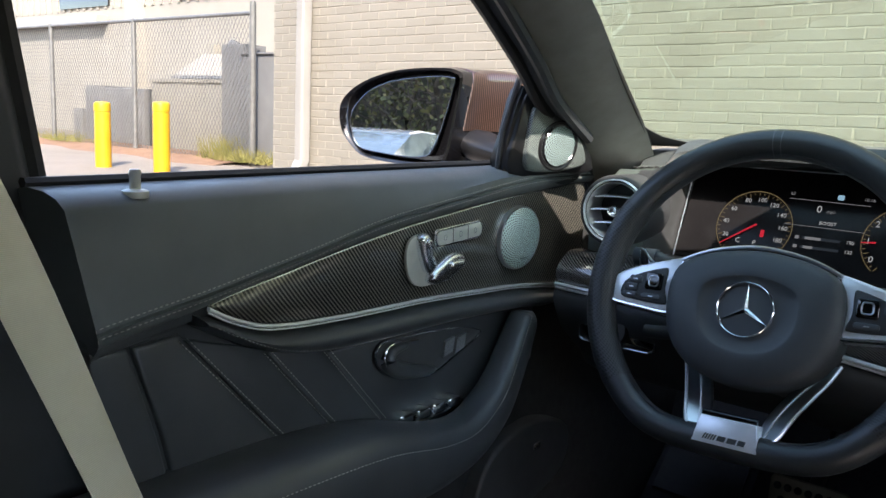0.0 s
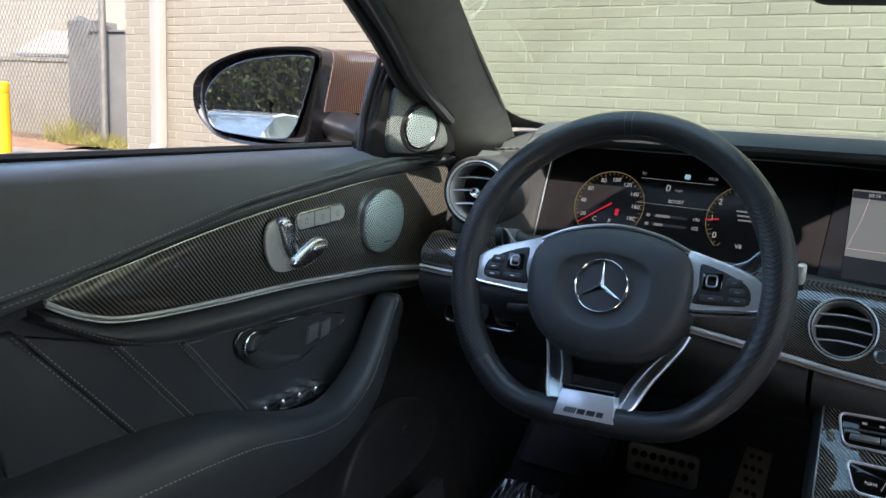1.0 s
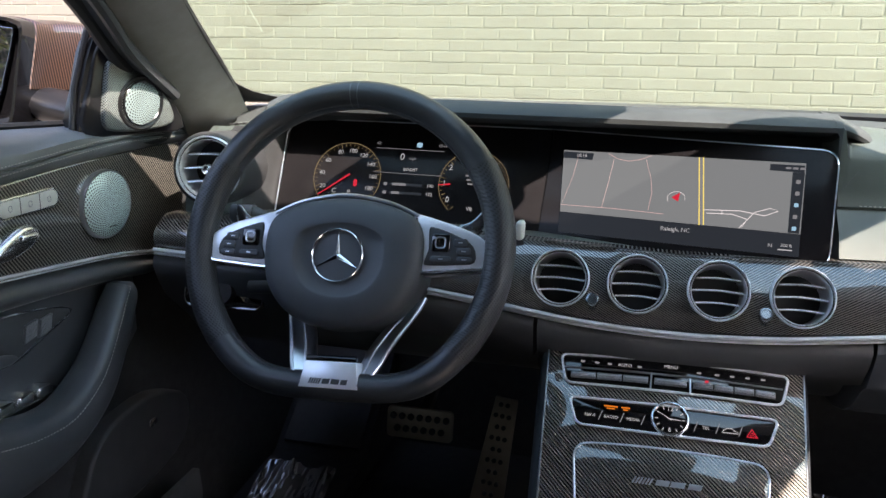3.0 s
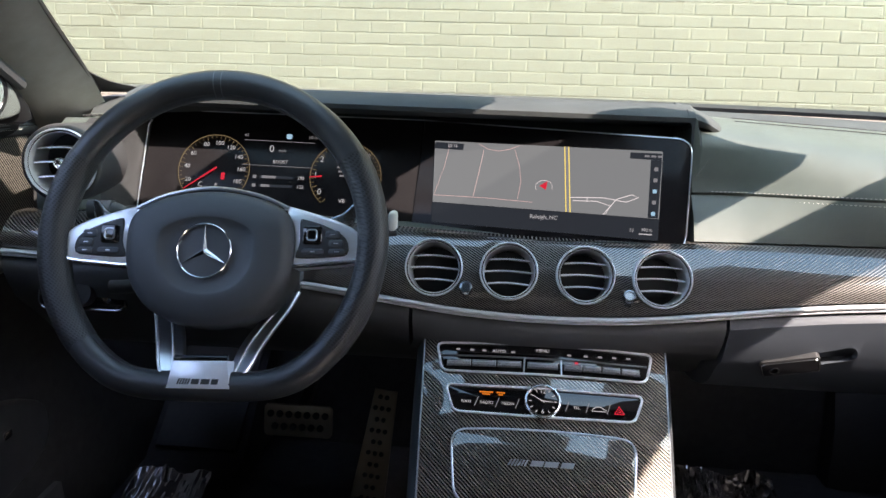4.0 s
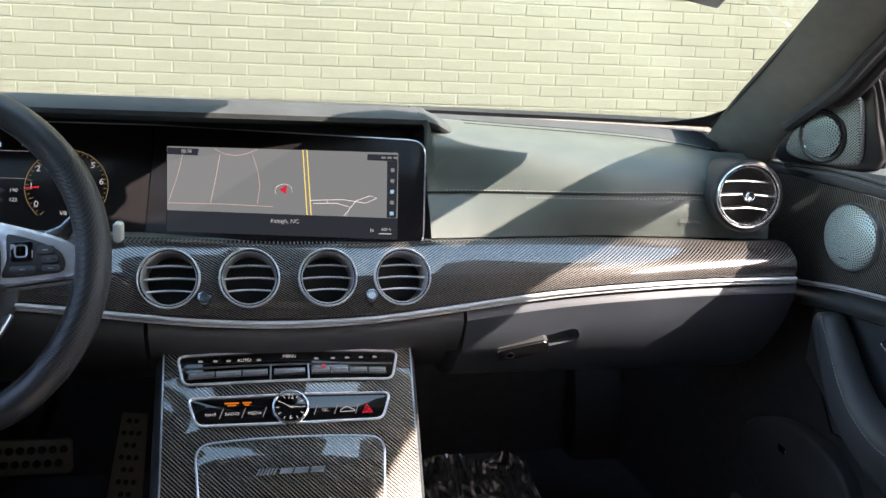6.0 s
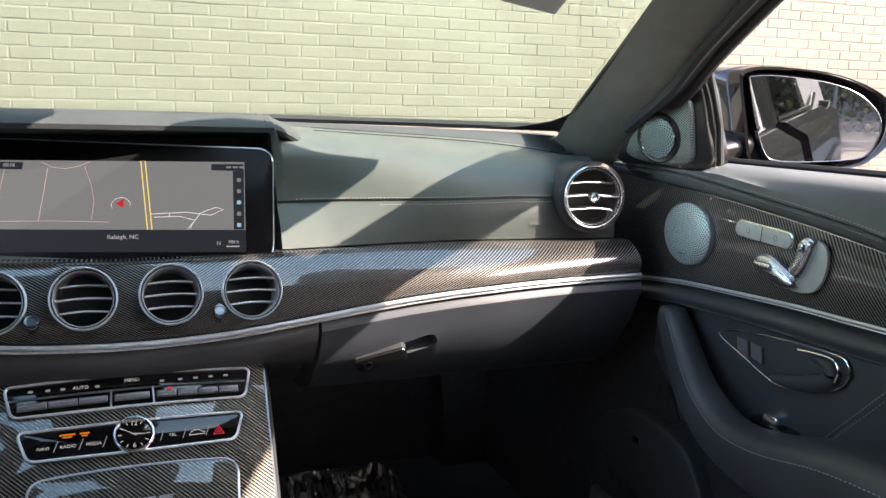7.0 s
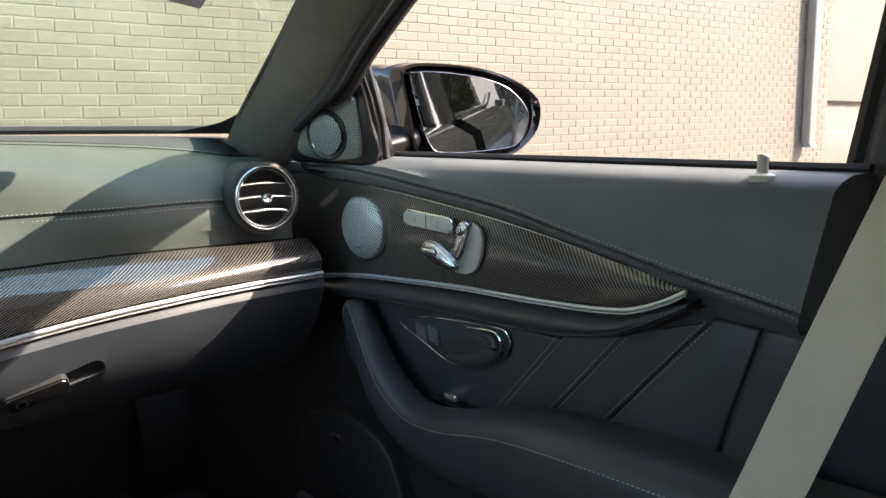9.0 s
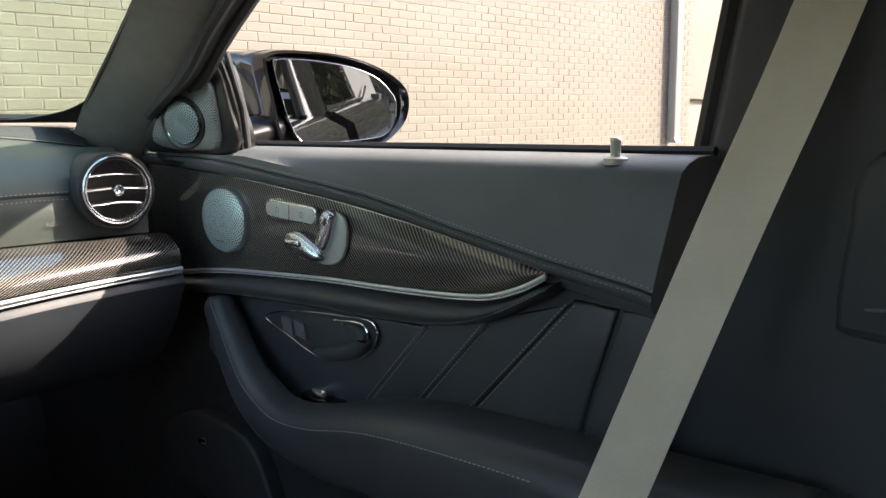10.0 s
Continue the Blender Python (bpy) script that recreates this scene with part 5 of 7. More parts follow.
# ---- wide display: cluster and centre screen behind one glass ----
display = thing("widescreen_display", (-.17, 1.16, .86), "wide gloss black display with a lit instrument cluster and map screen", "display")
CL = plane_at((-.371, 1.14, .93), (1, 0, 0), (0, .42, 1))
TLc = Vector((-.154, 1.148, .966))
MP = plane_at(TLc, (.296, -.064, .0045), (.0, .42, 1))
b = Build()
b.prism([(-.190, -.076), (.198, -.076), (.198, .069), (-.150, .069), (-.172, .066), (-.186, .054)], CL, -.02, -.0005, .001)
b.done("cluster_glass", DISPLAY_GLASS, display, "gloss black cluster glass", 30)
b = Build()
SCREEN_EDGE = [(p.x, p.y) for p in fillet([(-.018, .030), (.337, .0175), (.337, -.1285), (-.018, -.136)], .022, 7)][8:24]
b.prism([(-.018, .030)] + SCREEN_EDGE[:16] + [(-.018, -.136)], MP, -.02, -.0005, .001)
b.done("screen_glass", DISPLAY_GLASS, display, "gloss black screen glass", 30)
b = Build()
b.tube([CL(-.190, -.076, .0005), CL(-.190, .045, .0005), CL(-.186, .054, .0005)], .0011, 6)
b.tube([CL(-.150, .0695, .0005), CL(.198, .0695, .0005)] + [MP(u + .0006, v, .0003) for u, v in SCREEN_EDGE] + [MP(-.01, -.136, .0003)], .0008, 6)
b.done("display_rim", SATIN, display, "thin satin rim")
SCREEN = glow("map grey glow", (0.215, 0.238, 0.25), 0.116)
DARKBAR = glow("dark screen bar", (0.008, 0.010, 0.013), 0.36)
WHITE_GLOW = glow("white lettering glow", (0.75, 0.78, 0.82), 0.075)
PALE_GLOW = glow("pale road glow", (0.62, 0.60, 0.62), 0.167)
ROSE_GLOW = glow("rose road glow", (0.55, 0.40, 0.40), 0.129)
GOLD_GLOW = glow("yellow road glow", (0.75, 0.62, 0.16), 0.152)
RED_GLOW = glow("red glow", (0.75, 0.03, 0.06), 0.105)
AMBER_GLOW = glow("amber glow", (0.8, 0.22, 0.02), 0.095)
RING_GLOW = glow("amber gauge ring", (0.40, 0.31, 0.17), 0.069)
DIM_GLOW = glow("dim grey glow", (0.22, 0.23, 0.25), 0.119)
BLUE_GLOW = glow("pale blue glow", (0.25, 0.45, 0.6), 0.149)


def flat(name, outline, place, material, w0=0.0, w1=0.0006, label=""):
    b = Build()
    b.prism(outline, place, w0, w1)
    return b.done(name, material, display, label, 0)


def stroke(name, pts, place, material, wide, w=.0008, closed=False):
    b = Build()
    b.tube([place(u, v, w) for u, v in pts], wide / 2, 4, closed=closed, flat=1)
    return b.done(name, material, display, "", 0)


flat("map_screen", [(.0, .002), (.302, .0), (.304, -.088), (.008, -.084)], MP, SCREEN, label="lit grey street map")
flat("screen_foot", [(.008, -.0845), (.304, -.0885), (.305, -.116), (.010, -.112)], MP, DARKBAR)
flat("side_bar", [(.288, -.012), (.3015, -.012), (.3025, -.0875), (.290, -.0875)], MP, DARKBAR, .0006, .0011)
flat("clock_bar", [(.001, .0), (.042, -.001), (.041, -.010), (.001, -.009)], MP, DARKBAR, .0006, .0011)
flat("status_bar", [(.262, -.003), (.301, -.003), (.301, -.012), (.262, -.011)], MP, DARKBAR, .0006, .0011)
for pts in ([(.022, -.003), (.018, -.035), (.009, -.073)], [(.070, -.008), (.067, -.040), (.063, -.074)], [(.062, 0), (.075, -.007), (.09, -.009), (.105, -.006), (.118, .0)], [(.112, -.006), (.121, -.03), (.125, -.05), (.123, -.073)], [(.008, -.0745), (.08, -.0745), (.143, -.0765)]):
    stroke("street", pts, MP, ROSE_GLOW, .0008)
for pts in ([(.191, -.067), (.21, -.066), (.234, -.065), (.262, -.069), (.277, -.062), (.268, -.059), (.25, -.066), (.24, -.08), (.235, -.0865)], [(.195, -.071), (.225, -.070), (.243, -.075), (.238, -.086)], [(.213, -.066), (.213, -.071)]):
    stroke("street", pts, MP, PALE_GLOW, .0009)
for o in (0, .0052):
    stroke("main_road", [(.1775 + o, .001), (.183 + o, -.045), (.188 + o, -.0865)], MP, GOLD_GLOW, .0015)
stroke("main_road_core", [(.1801, .001), (.1856, -.045), (.1906, -.0865)], MP, DIM_GLOW, .002, .0009)
flat("position_arrow", [(.150, -.054), (.160, -.047), (.159, -.059)], MP, RED_GLOW, .0008, .0014)
stroke("position_ring", [(.156 + .011 * math.cos(a), -.055 + .009 * math.sin(a)) for a in [-.2 + .3 * k for k in range(14)]], MP, PALE_GLOW, .0006)
lettering("Raleigh, NC", .0075, lambda u, v, w: MP(.160 + u, -.0955 + v, w), "place_name", WHITE_GLOW, display, .0012)
lettering("10:16", .0065, lambda u, v, w: MP(.026 + u, -.0048 + v, w), "screen_clock", WHITE_GLOW, display, .0018)
lettering("N", .0065, lambda u, v, w: MP(.272 + u, -.105 + v, w), "north_letter", WHITE_GLOW, display, .0012)
lettering("300 ft", .0055, lambda u, v, w: MP(.290 + u, -.1035 + v, w), "map_scale", WHITE_GLOW, display, .0012)
flat("scale_bar", [(.281, -.1095), (.297, -.1095), (.297, -.1082), (.281, -.1082)], MP, WHITE_GLOW, .0006, .0012)
for k in range(5):
    flat("side_icon", rounded(.005, .005, .0012, 2, .2955 + .0002 * k, -.024 - .0145 * k), MP, BLUE_GLOW if k in (2, 4) else DIM_GLOW, .0011, .0015)
for k in range(3):
    flat("status_mark", rounded(.006, .0025, .0006, 2, .283 + .008 * k, -.0072), MP, DIM_GLOW, .0011, .0015)

# gauges
for c, vals, rad in (((-.0885, -.015), [("20", 205), ("40", 175), ("60", 145), ("80", 112), ("100", 84), ("120", 57), ("140", 30), ("160", 2), ("180", -25)], .0505), ((.0965, -.017), [("0", 214), ("1", 180), ("2", 146), ("3", 112), ("4", 78), ("5", 44), ("6", 10), ("7", -24)], .0495)):
    at = lambda u, v, w=0.0, c=c: CL(c[0] + u, c[1] + v, w)
    b = Build()
    n = 60
    b.loft([[at(r * math.cos(radians(230 - 280 * k / n)), r * math.sin(radians(230 - 280 * k / n)), w) for r, w in ((rad, .0004), (rad, .0010), (rad * .985, .0010), (rad * .985, .0004))] for k in range(n + 1)])
    b.done("gauge_ring", RING_GLOW, display, "amber gauge ring", 0)
    b = Build()
    for k in range(37):
        a = radians(232 - 7.8 * k)
        ln = .006 if k % 4 == 0 else .003
        b.tube([at((rad * .955) * math.cos(a), (rad * .955) * math.sin(a), .0008), at((rad * .955 - ln) * math.cos(a), (rad * .955 - ln) * math.sin(a), .0008)], .0004, 4)
    b.done("gauge_ticks", RING_GLOW, display, "", 0)
    for txt, a in vals:
        big = len(txt) == 1
        rr = rad * (.76 if not big else .84)
        lettering(txt, .0115 if big else .0085, lambda u, v, w, a=a, rr=rr, at=at: at(rr * math.cos(radians(a)) + u, rr * math.sin(radians(a)) + v, w), "gauge_number", WHITE_GLOW, display, .0009)
at = lambda u, v, w=0.0: CL(-.0885 + u, -.015 + v, w)
b = Build()
b.tube([at(.004, .003, .0018), at(-.040, -.030, .0018)], [.0013, .0006], 5)
b.done("speed_needle", RED_GLOW, display, "red needle", 0)
b = Build()
b.tube([CL(.064, -.018, .0018), CL(.047, -.020, .0018)], [.0012, .0006], 5)
b.done("rev_needle", RED_GLOW, display, "red needle", 0)
flat("warning_mark", rounded(.005, .010, .001, 2, -.075, -.024), CL, RED_GLOW, .0004, .001)
lettering("C", .010, lambda u, v, w: CL(-.105 + u, -.0375 + v, w), "drive_mode", WHITE_GLOW, display, .0009)
lettering("P", .009, lambda u, v, w: CL(-.083 + u, -.0385 + v, w), "gear_letter", WHITE_GLOW, display, .0009)
lettering("0", .014, lambda u, v, w: CL(-.010 + u, .018 + v, w), "speed_figure", WHITE_GLOW, display, .0009)
lettering("mph", .006, lambda u, v, w: CL(.005 + u, .016 + v, w), "speed_unit", DIM_GLOW, display, .0009)
lettering("BOOST", .0065, lambda u, v, w: CL(.004 + u, -.0005 + v, w), "boost_word", WHITE_GLOW, display, .0009)
lettering("190", .0065, lambda u, v, w: CL(.035 + u, -.0225 + v, w), "gauge_value", WHITE_GLOW, display, .0009)
lettering("122", .0065, lambda u, v, w: CL(.035 + u, -.035 + v, w), "gauge_value", WHITE_GLOW, display, .0009)
lettering("10:16", .006, lambda u, v, w: CL(.047 + u, .037 + v, w), "cluster_clock", DIM_GLOW, display, .0009)
lettering("62", .006, lambda u, v, w: CL(-.047 + u, .037 + v, w), "outside_degrees", DIM_GLOW, display, .0009)
lettering("V8", .008, lambda u, v, w: CL(.094 + u, -.052 + v, w), "engine_word", WHITE_GLOW, display, .0009)
flat("cluster_icon", rounded(.008, .007, .002, 3, .013, .037), CL, BLUE_GLOW, .0004, .001)
for v, m in ((.029, DIM_GLOW), (-.007, DIM_GLOW)):
    stroke("cluster_line", [(-.05, v + .001), (.05, v)], CL, m, .0007)
for v in (-.0225, -.035):
    flat("bar_back", rounded(.047, .004, .0005, 2, .0, v), CL, DARKBAR, .0004, .0008)
    flat("bar_fill", rounded(.020 if v > -.03 else .012, .0036, .0005, 2, -.010 if v > -.03 else -.014, v), CL, DIM_GLOW, .0008, .0012)
    flat("bar_icon", rounded(.005, .0045, .0005, 2, -.030, v), CL, DIM_GLOW, .0004, .0009)
for k in range(3):
    flat("message_line", rounded(.026 - .004 * k, .0022, .0004, 2, .097, -.004 - .006 * k), CL, DIM_GLOW, .0004, .0008)


# ---- steering wheel ----
A20, ROLL = radians(20), radians(2.5)
WC = Vector((-.3705, .880, .868))
eu = Vector((math.cos(ROLL), math.sin(ROLL) * math.sin(A20), math.sin(ROLL) * math.cos(A20)))
ev = Vector((0, math.sin(A20), math.cos(A20)))
WH = plane_at(WC, eu, ev)
wheel = thing("steering_wheel", WC, "black leather steering wheel with perforated grips and satin spokes", "steering wheel")


def rim_point(a):
    r, low = .1757, -.1575
    u, v = r * math.cos(a), r * math.sin(a)
    k = .008
    v = low + k * math.log1p(math.exp((v - low) / k)) if v < 0 else v + 0
    if v < 0:
        v = min(0.0, v)
    return u, v


def rim_arc(name, a0, a1, rad, material, label, n=40):
    b = Build()
    loops = []
    for i in range(n + 1):
        a = radians(a0 + (a1 - a0) * i / n)
        u, v = rim_point(a)
        h = math.hypot(u, v)
        loops.append([WH(u + rad * 1.0 * math.cos(q) * u / h, v + rad * math.cos(q) * v / h, rad * 1.12 * math.sin(q)) for q in [6.28319 * k / 18 for k in range(18)]])
    b.loft(loops)
    return b.done(name, material, wheel, label, 70)


rim_arc("rim_top", 31.4, 148.6, .0163, WHEEL_LEATHER, "smooth leather upper rim")
rim_arc("rim_bottom", 220.4, 319.6, .0163, WHEEL_LEATHER, "flattened lower rim")
rim_arc("grip", -40, 31, .0170, GRIP, "perforated leather grip")
rim_arc("grip", 149, 220, .0170, GRIP, "perforated leather grip")
for a in (31.2, 148.8, 220.2, -40.2):
    rim_arc("rim_seam", a - .35, a + .35, .0167, BLACK, "", 2)
for o in (-1.6, 1.2):
    rim_arc("top_mark", 90 + o, 90 + o + .22, .01645, LEATHER, "grey centre mark", 2)
for a0, a1 in ((33, 147), (222, 318)):
    b = Build()
    b.tube([WH(rim_point(radians(a))[0] * .915, rim_point(radians(a))[1] * .915, .009) for a in [a0 + (a1 - a0) * k / 50 for k in range(51)]], .0006, 5)
    b.done("rim_thread", BLACK, wheel)
hub = curve([(-.086, .027), (-.06, .043), (-.03, .0505), (0, .053), (.03, .0505), (.06, .043), (.086, .027), (.093, -.004), (.087, -.045), (.062, -.078), (.022, -.094), (-.022, -.094), (-.062, -.078), (-.087, -.045), (-.093, -.004)], 4, True)
b = Build()
o = [(p.x, p.y) for p in hub]
cen = Vector((0, -.018))
loops = [[WH(cen.x + (p[0] - cen.x) * k, cen.y + (p[1] - cen.y) * k, w) for p in o] for k, w in ((.97, -.045), (1.0, -.02), (1.0, .0), (.985, .008), (.95, .014), (.85, .0185), (.65, .0215), (.57, .022), (.545, .0215), (.52, .019), (.36, .0175), (.1, .0172))]
b.loft(loops)
b.done("airbag_cover", SOFT, wheel, "black leather-look airbag cover", 60)
em = lambda u, v, w: WH(u - .0015, v - .0145, w)
b = Build()
b.lathe([(.0305, .017), (.0305, .0205), (.0290, .0215), (.0277, .0205), (.0272, .0175)], em, 48, caps=False)
badge = b.done("badge_ring", CHROME, wheel, "plain chrome ring badge", 60)
b = Build()
b.lathe([(.0274, .0176), (.02, .0180), (0, .0182)], em, 40)
b.done("badge_disc", SOFT, badge)
for k in range(3):
    a = radians(90 + 120 * k)
    b = Build()
    tip, c0, c1, mid = (.0275 * math.cos(a), .0275 * math.sin(a)), (.0034 * math.cos(a + 1.05), .0034 * math.sin(a + 1.05)), (.0034 * math.cos(a - 1.05), .0034 * math.sin(a - 1.05)), (0, 0)
    b.add([em(*tip, .0195), em(*c0, .0185), em(0, 0, .0215), em(*c1, .0185), em(*tip, .0180), em(0, 0, .0180)], [(0, 1, 2), (0, 2, 3), (0, 4, 1), (0, 3, 4), (1, 5, 2), (3, 2, 5), (4, 5, 1), (4, 3, 5)])
    b.done("badge_bar", CHROME, badge, "", 0)
for s in (-1, 1):
    side = lambda u, v, w, s=s: WH(s * u, v, w)
    b = Build()
    b.prism(curve([(.163, -.018), (.164, .000), (.157, .011), (.138, .021), (.110, .030), (.084, .037), (.078, .034), (.084, .014), (.088, -.008), (.082, -.025), (.091, -.030), (.12, -.0275), (.153, -.024)], 3, True), side, -.022, .004, .003)
    sp = b.done("spoke", SPOKE, wheel, "satin silver spoke plate", 50)
    b = Build()
    b.tube([side(p.x, p.y, .0035) for p in curve([(.162, -.0195), (.153, -.0228), (.12, -.0260), (.093, -.0280), (.085, -.0243), (.0895, -.008), (.0855, .014), (.081, .032)], 4)], .0026, 8)
    b.done("spoke_edge", BRIGHT, sp, "polished lower edge")
    b = Build()
    b.prism(curve([(.149, -.015), (.147, .002), (.130, .013), (.104, .022), (.097, .020), (.0975, -.002), (.093, -.017), (.099, -.0200), (.13, -.0185)], 3, True), side, .002, .0062, .0015)
    podm = b.done("button_pad", BLACK, wheel, "black button pad", 50)
    for cx, cy, bw, bh in ((.111, .005, .021, .020), (.133, .0055, .016, .009), (.137, -.004, .016, .0085), (.138, -.0130, .018, .0065), (.112, -.0130, .024, .007)):
        b = Build()
        b.prism(rounded(bw, bh, .003, 3, cx, cy), side, .005, .0078, .0012)
        b.done("button", GLOSS if bw == .021 else SOFT, podm, "", 50)
        b = Build()
        if bw == .021:
            b.tube([side(u, v, .0082) for u, v in rounded(.0105, .0115, .003, 3, cx, cy)], .0009, 5, closed=True)
        else:
            b.box((cx, cy, .0080), (.005, .0009, .0004), place=side)
        b.done("button_mark", SATIN, podm, "", 0)
    # lower arms of the Y
    b = Build()
    rows = curve([(.084, -.050, -.056), (.0775, -.068, -.046), (.067, -.090, -.030), (.057, -.113, -.012), (.0485, -.136, .002), (.0385, -.152, .010), (.033, -.1595, .012)], 5)
    wide = curve([(.018, .016, 0), (.022, .018, 0), (.026, .018, 0), (.026, .018, 0), (.022, .014, 0), (.014, .012, 0), (.008, .008, 0)], 5)
    b.loft([[side(p.x + du, p.y + dv, p.z + w) for du, dv, w in ((0, 0, 0), (.0012, 0, -.004), (0, 0, -.012), (-q.x, -.002, -.014), (-q.x, -.002, -.006), (-q.x * .5, -.001, -.003))] for p, q in zip(rows, wide)])
    arm = b.done("lower_arm", SATIN, wheel, "satin metal lower arm", 50)
    b = Build()
    b.tube([side(p.x, p.y, p.z + .001) for p in rows], .0019, 6)
    b.tube([side(p.x - q.x * .62, p.y - .0015, p.z - .002) for p, q in zip(rows[4:-3], wide[4:-3])], .0012, 6)
    b.done("arm_edge", SPOKE, arm)
    # shift paddle behind the wheel
    b = Build()
    b.prism(curve([(.120, .018), (.138, .020), (.150, .032), (.155, .050), (.148, .050), (.136, .038), (.120, .031)], 4, True), side, -.040, -.034, .002)
    b.done("shift_paddle", DARK_METAL, wheel, "bright shift paddle", 50)
b = Build()
b.tube(curve([WH(-.084, .0345, .004), WH(-.05, .0485, .006), WH(0, .0560, .007), WH(.05, .0485, .006), WH(.084, .0345, .004)], 8), .0020, 8)
b.done("hub_strip", SATIN, wheel, "satin strip above the airbag cover")
pl_ = lambda u, v, w: WH(u, -.1440 + v, .0150 + w - .12 * v)
b = Build()
b.prism([(-.0285, .014), (.0295, .014), (.0345, -.0150), (-.0335, -.0150)], pl_, -.02, .002, .0015)
plate = b.done("spoke_plate", SPOKE, wheel, "satin plate at the foot of the wheel", 40)
b = Build()
b.tube([pl_(-.028, .0165, -.0015), pl_(.029, .0165, -.0015)], .0035, 10)
b.done("plate_edge", GLOSS, plate)
b = Build()
for k in range(5):
    u = -.020 + .0027 * k
    b = Build()
    b.prism([(u - .0022, -.0105), (u - .0006, -.0105), (u + .0016, -.0045), (u, -.0045)], pl_, .0018, .0026)
    b.done("plate_mark", BLACK, plate, "", 0)
for u, wd in ((-.003, .008), (.0075, .009), (.0175, .007)):
    b = Build()
    b.prism([(u - wd / 2, -.0102), (u + wd / 2, -.0102), (u + wd / 2 + .001, -.0048), (u - wd / 2 + .001, -.0048)], pl_, .0018, .0026)
    b.done("plate_mark", BLACK, plate, "", 0)
# column shroud and stalks
col = thing("steering_column", WC + Vector((0, .12, -.03)), "black steering column shroud with stalks, behind the wheel", "steering column")
b = Build()
b.loft([[WH(cx + r * 1.15 * math.cos(q), -.015 + r * math.sin(q), w) for q in [6.28319 * k / 20 for k in range(20)]] for cx, r, w in ((0, .052, -.035), (0, .058, -.06), (0, .068, -.11), (0, .072, -.20), (0, .06, -.24))])
b.done("shroud", SOFT, col, "", 60)
b = Build()
b.tube(curve([WH(-.06, .02, -.06), WH(-.11, .036, -.056), WH(-.150, .043, -.052), WH(-.166, .043, -.05)], 5), [.009] * 8 + [.0115] * 8, 12)
b.done("stalk", SOFT, col, "black combination stalk", 60)
b = Build()
b.lathe([(.0118, -.012), (.0118, .006), (.010, .009), (0, .0095)], lambda u, v, w: WH(-.150 - w, .043 + u, -.052 + v), 16)
b.done("stalk_ring", SATIN, col)
b = Build()
b.tube(curve([WH(.06, .018, -.075), WH(.12, .022, -.080), WH(.165, .026, -.085), WH(.190, .029, -.088)], 5), [.007] * 10 + [.008] * 6, 12)
b.done("gear_stalk", SOFT, col, "black gear selector stalk", 60)
b = Build()
b.prism(rounded(.0095, .022, .004), lambda u, v, w: Vector((-.184 + u, .955 + w, .886 + v)), .01, -.006, .003)
b.done("gear_stalk_tip", SILVER, col, "bright stalk tip", 50)
b = Build()
b.tube(curve([WH(-.06, -.03, -.07), WH(-.11, -.042, -.075), WH(-.145, -.045, -.075)], 5), .0085, 12)
b.done("stalk", SOFT, col, "black cruise stalk", 60)
# light switch panel at the knee panel
ls = plane_at((-.575, .985, .772), (1, .05, 0), (0, .2, 1))
b = Build()
b.prism(rounded(.11, .045, .01), ls, -.01, .004, .003)
lightsw = tagged(b.done("light_switch", GLOSS), "gloss black rotary light switch panel in the dashboard", "switch")
b = Build()
b.lathe([(.019, 0), (.019, .012), (.017, .015), (0, .015)], lambda u, v, w: ls(u, v, w + .004), 28)
b.done("dial", BLACK, lightsw)
b = Build()
b.tube([ls(u, v, .004) for u, v in rounded(.108, .043, .01)], .0012, 6, closed=True)
b.done("panel_rim", DARK_METAL, lightsw)

# ---- centre console ----
console = thing("centre_console", (0, .8, .26), "centre console with a carbon-fibre face, clock and climate keys", "console")
CN = plane_at((0, 1.0, .735), (1, 0, 0), (0, .14, .132))
b = Build()
b.loft([[(-hw - .004, y, .27), (-hw - .004, y, z - .02), (-hw, y, z - .008), (-hw + .006, y, z - .004), (hw - .006, y, z - .004), (hw, y, z - .008), (hw + .004, y, z - .02), (hw + .004, y, .27)] for y, z, hw in ((1.05, .745, .151), (1.0, .735, .151), (.95, .688, .149), (.90, .641, .1465), (.86, .603, .1445), (.80, .565, .142), (.70, .545, .140), (.50, .54, .138), (.2, .56, .135), (-.1, .60, .135))])
b.done("body", LEATHER_SMOOTH, console, "black leather-wrapped sides", 40)
b = Build()
b.prism([(-.1455, .0), (.1485, .001), (.1415, -.215), (-.1365, -.215)], CN, -.012, .002, .0025)
face = b.done("carbon_face", CARBON_CONSOLE, console, "glossy woven carbon-fibre face", 40)
b = Build()
b.loft([[(-.134, y, z - .006), (-.134, y, z), (.139, y, z), (.139, y, z - .006)] for y, z in ((.846, .597), (.80, .570), (.70, .549), (.5, .546))])
b.done("carbon_tray_cover", CARBON_CONSOLE, console, "", 30)
for s, u0, u1 in ((-1, -.1455, -.1365), (1, .1485, .1415)):
    b = Build()
    b.tube([CN(u0, 0, .0015), CN(u1, -.215, .0015)], .0011, 6)
    b.done("edge_strip", SATIN, face, "satin edge strip")


def frame_of(outline, name, place, material, r=.0016, w=.003, parent=None):
    b = Build()
    b.tube([place(p[0], p[1], w) for p in outline], r, 8, closed=True)
    return b.done(name, material, parent or console)


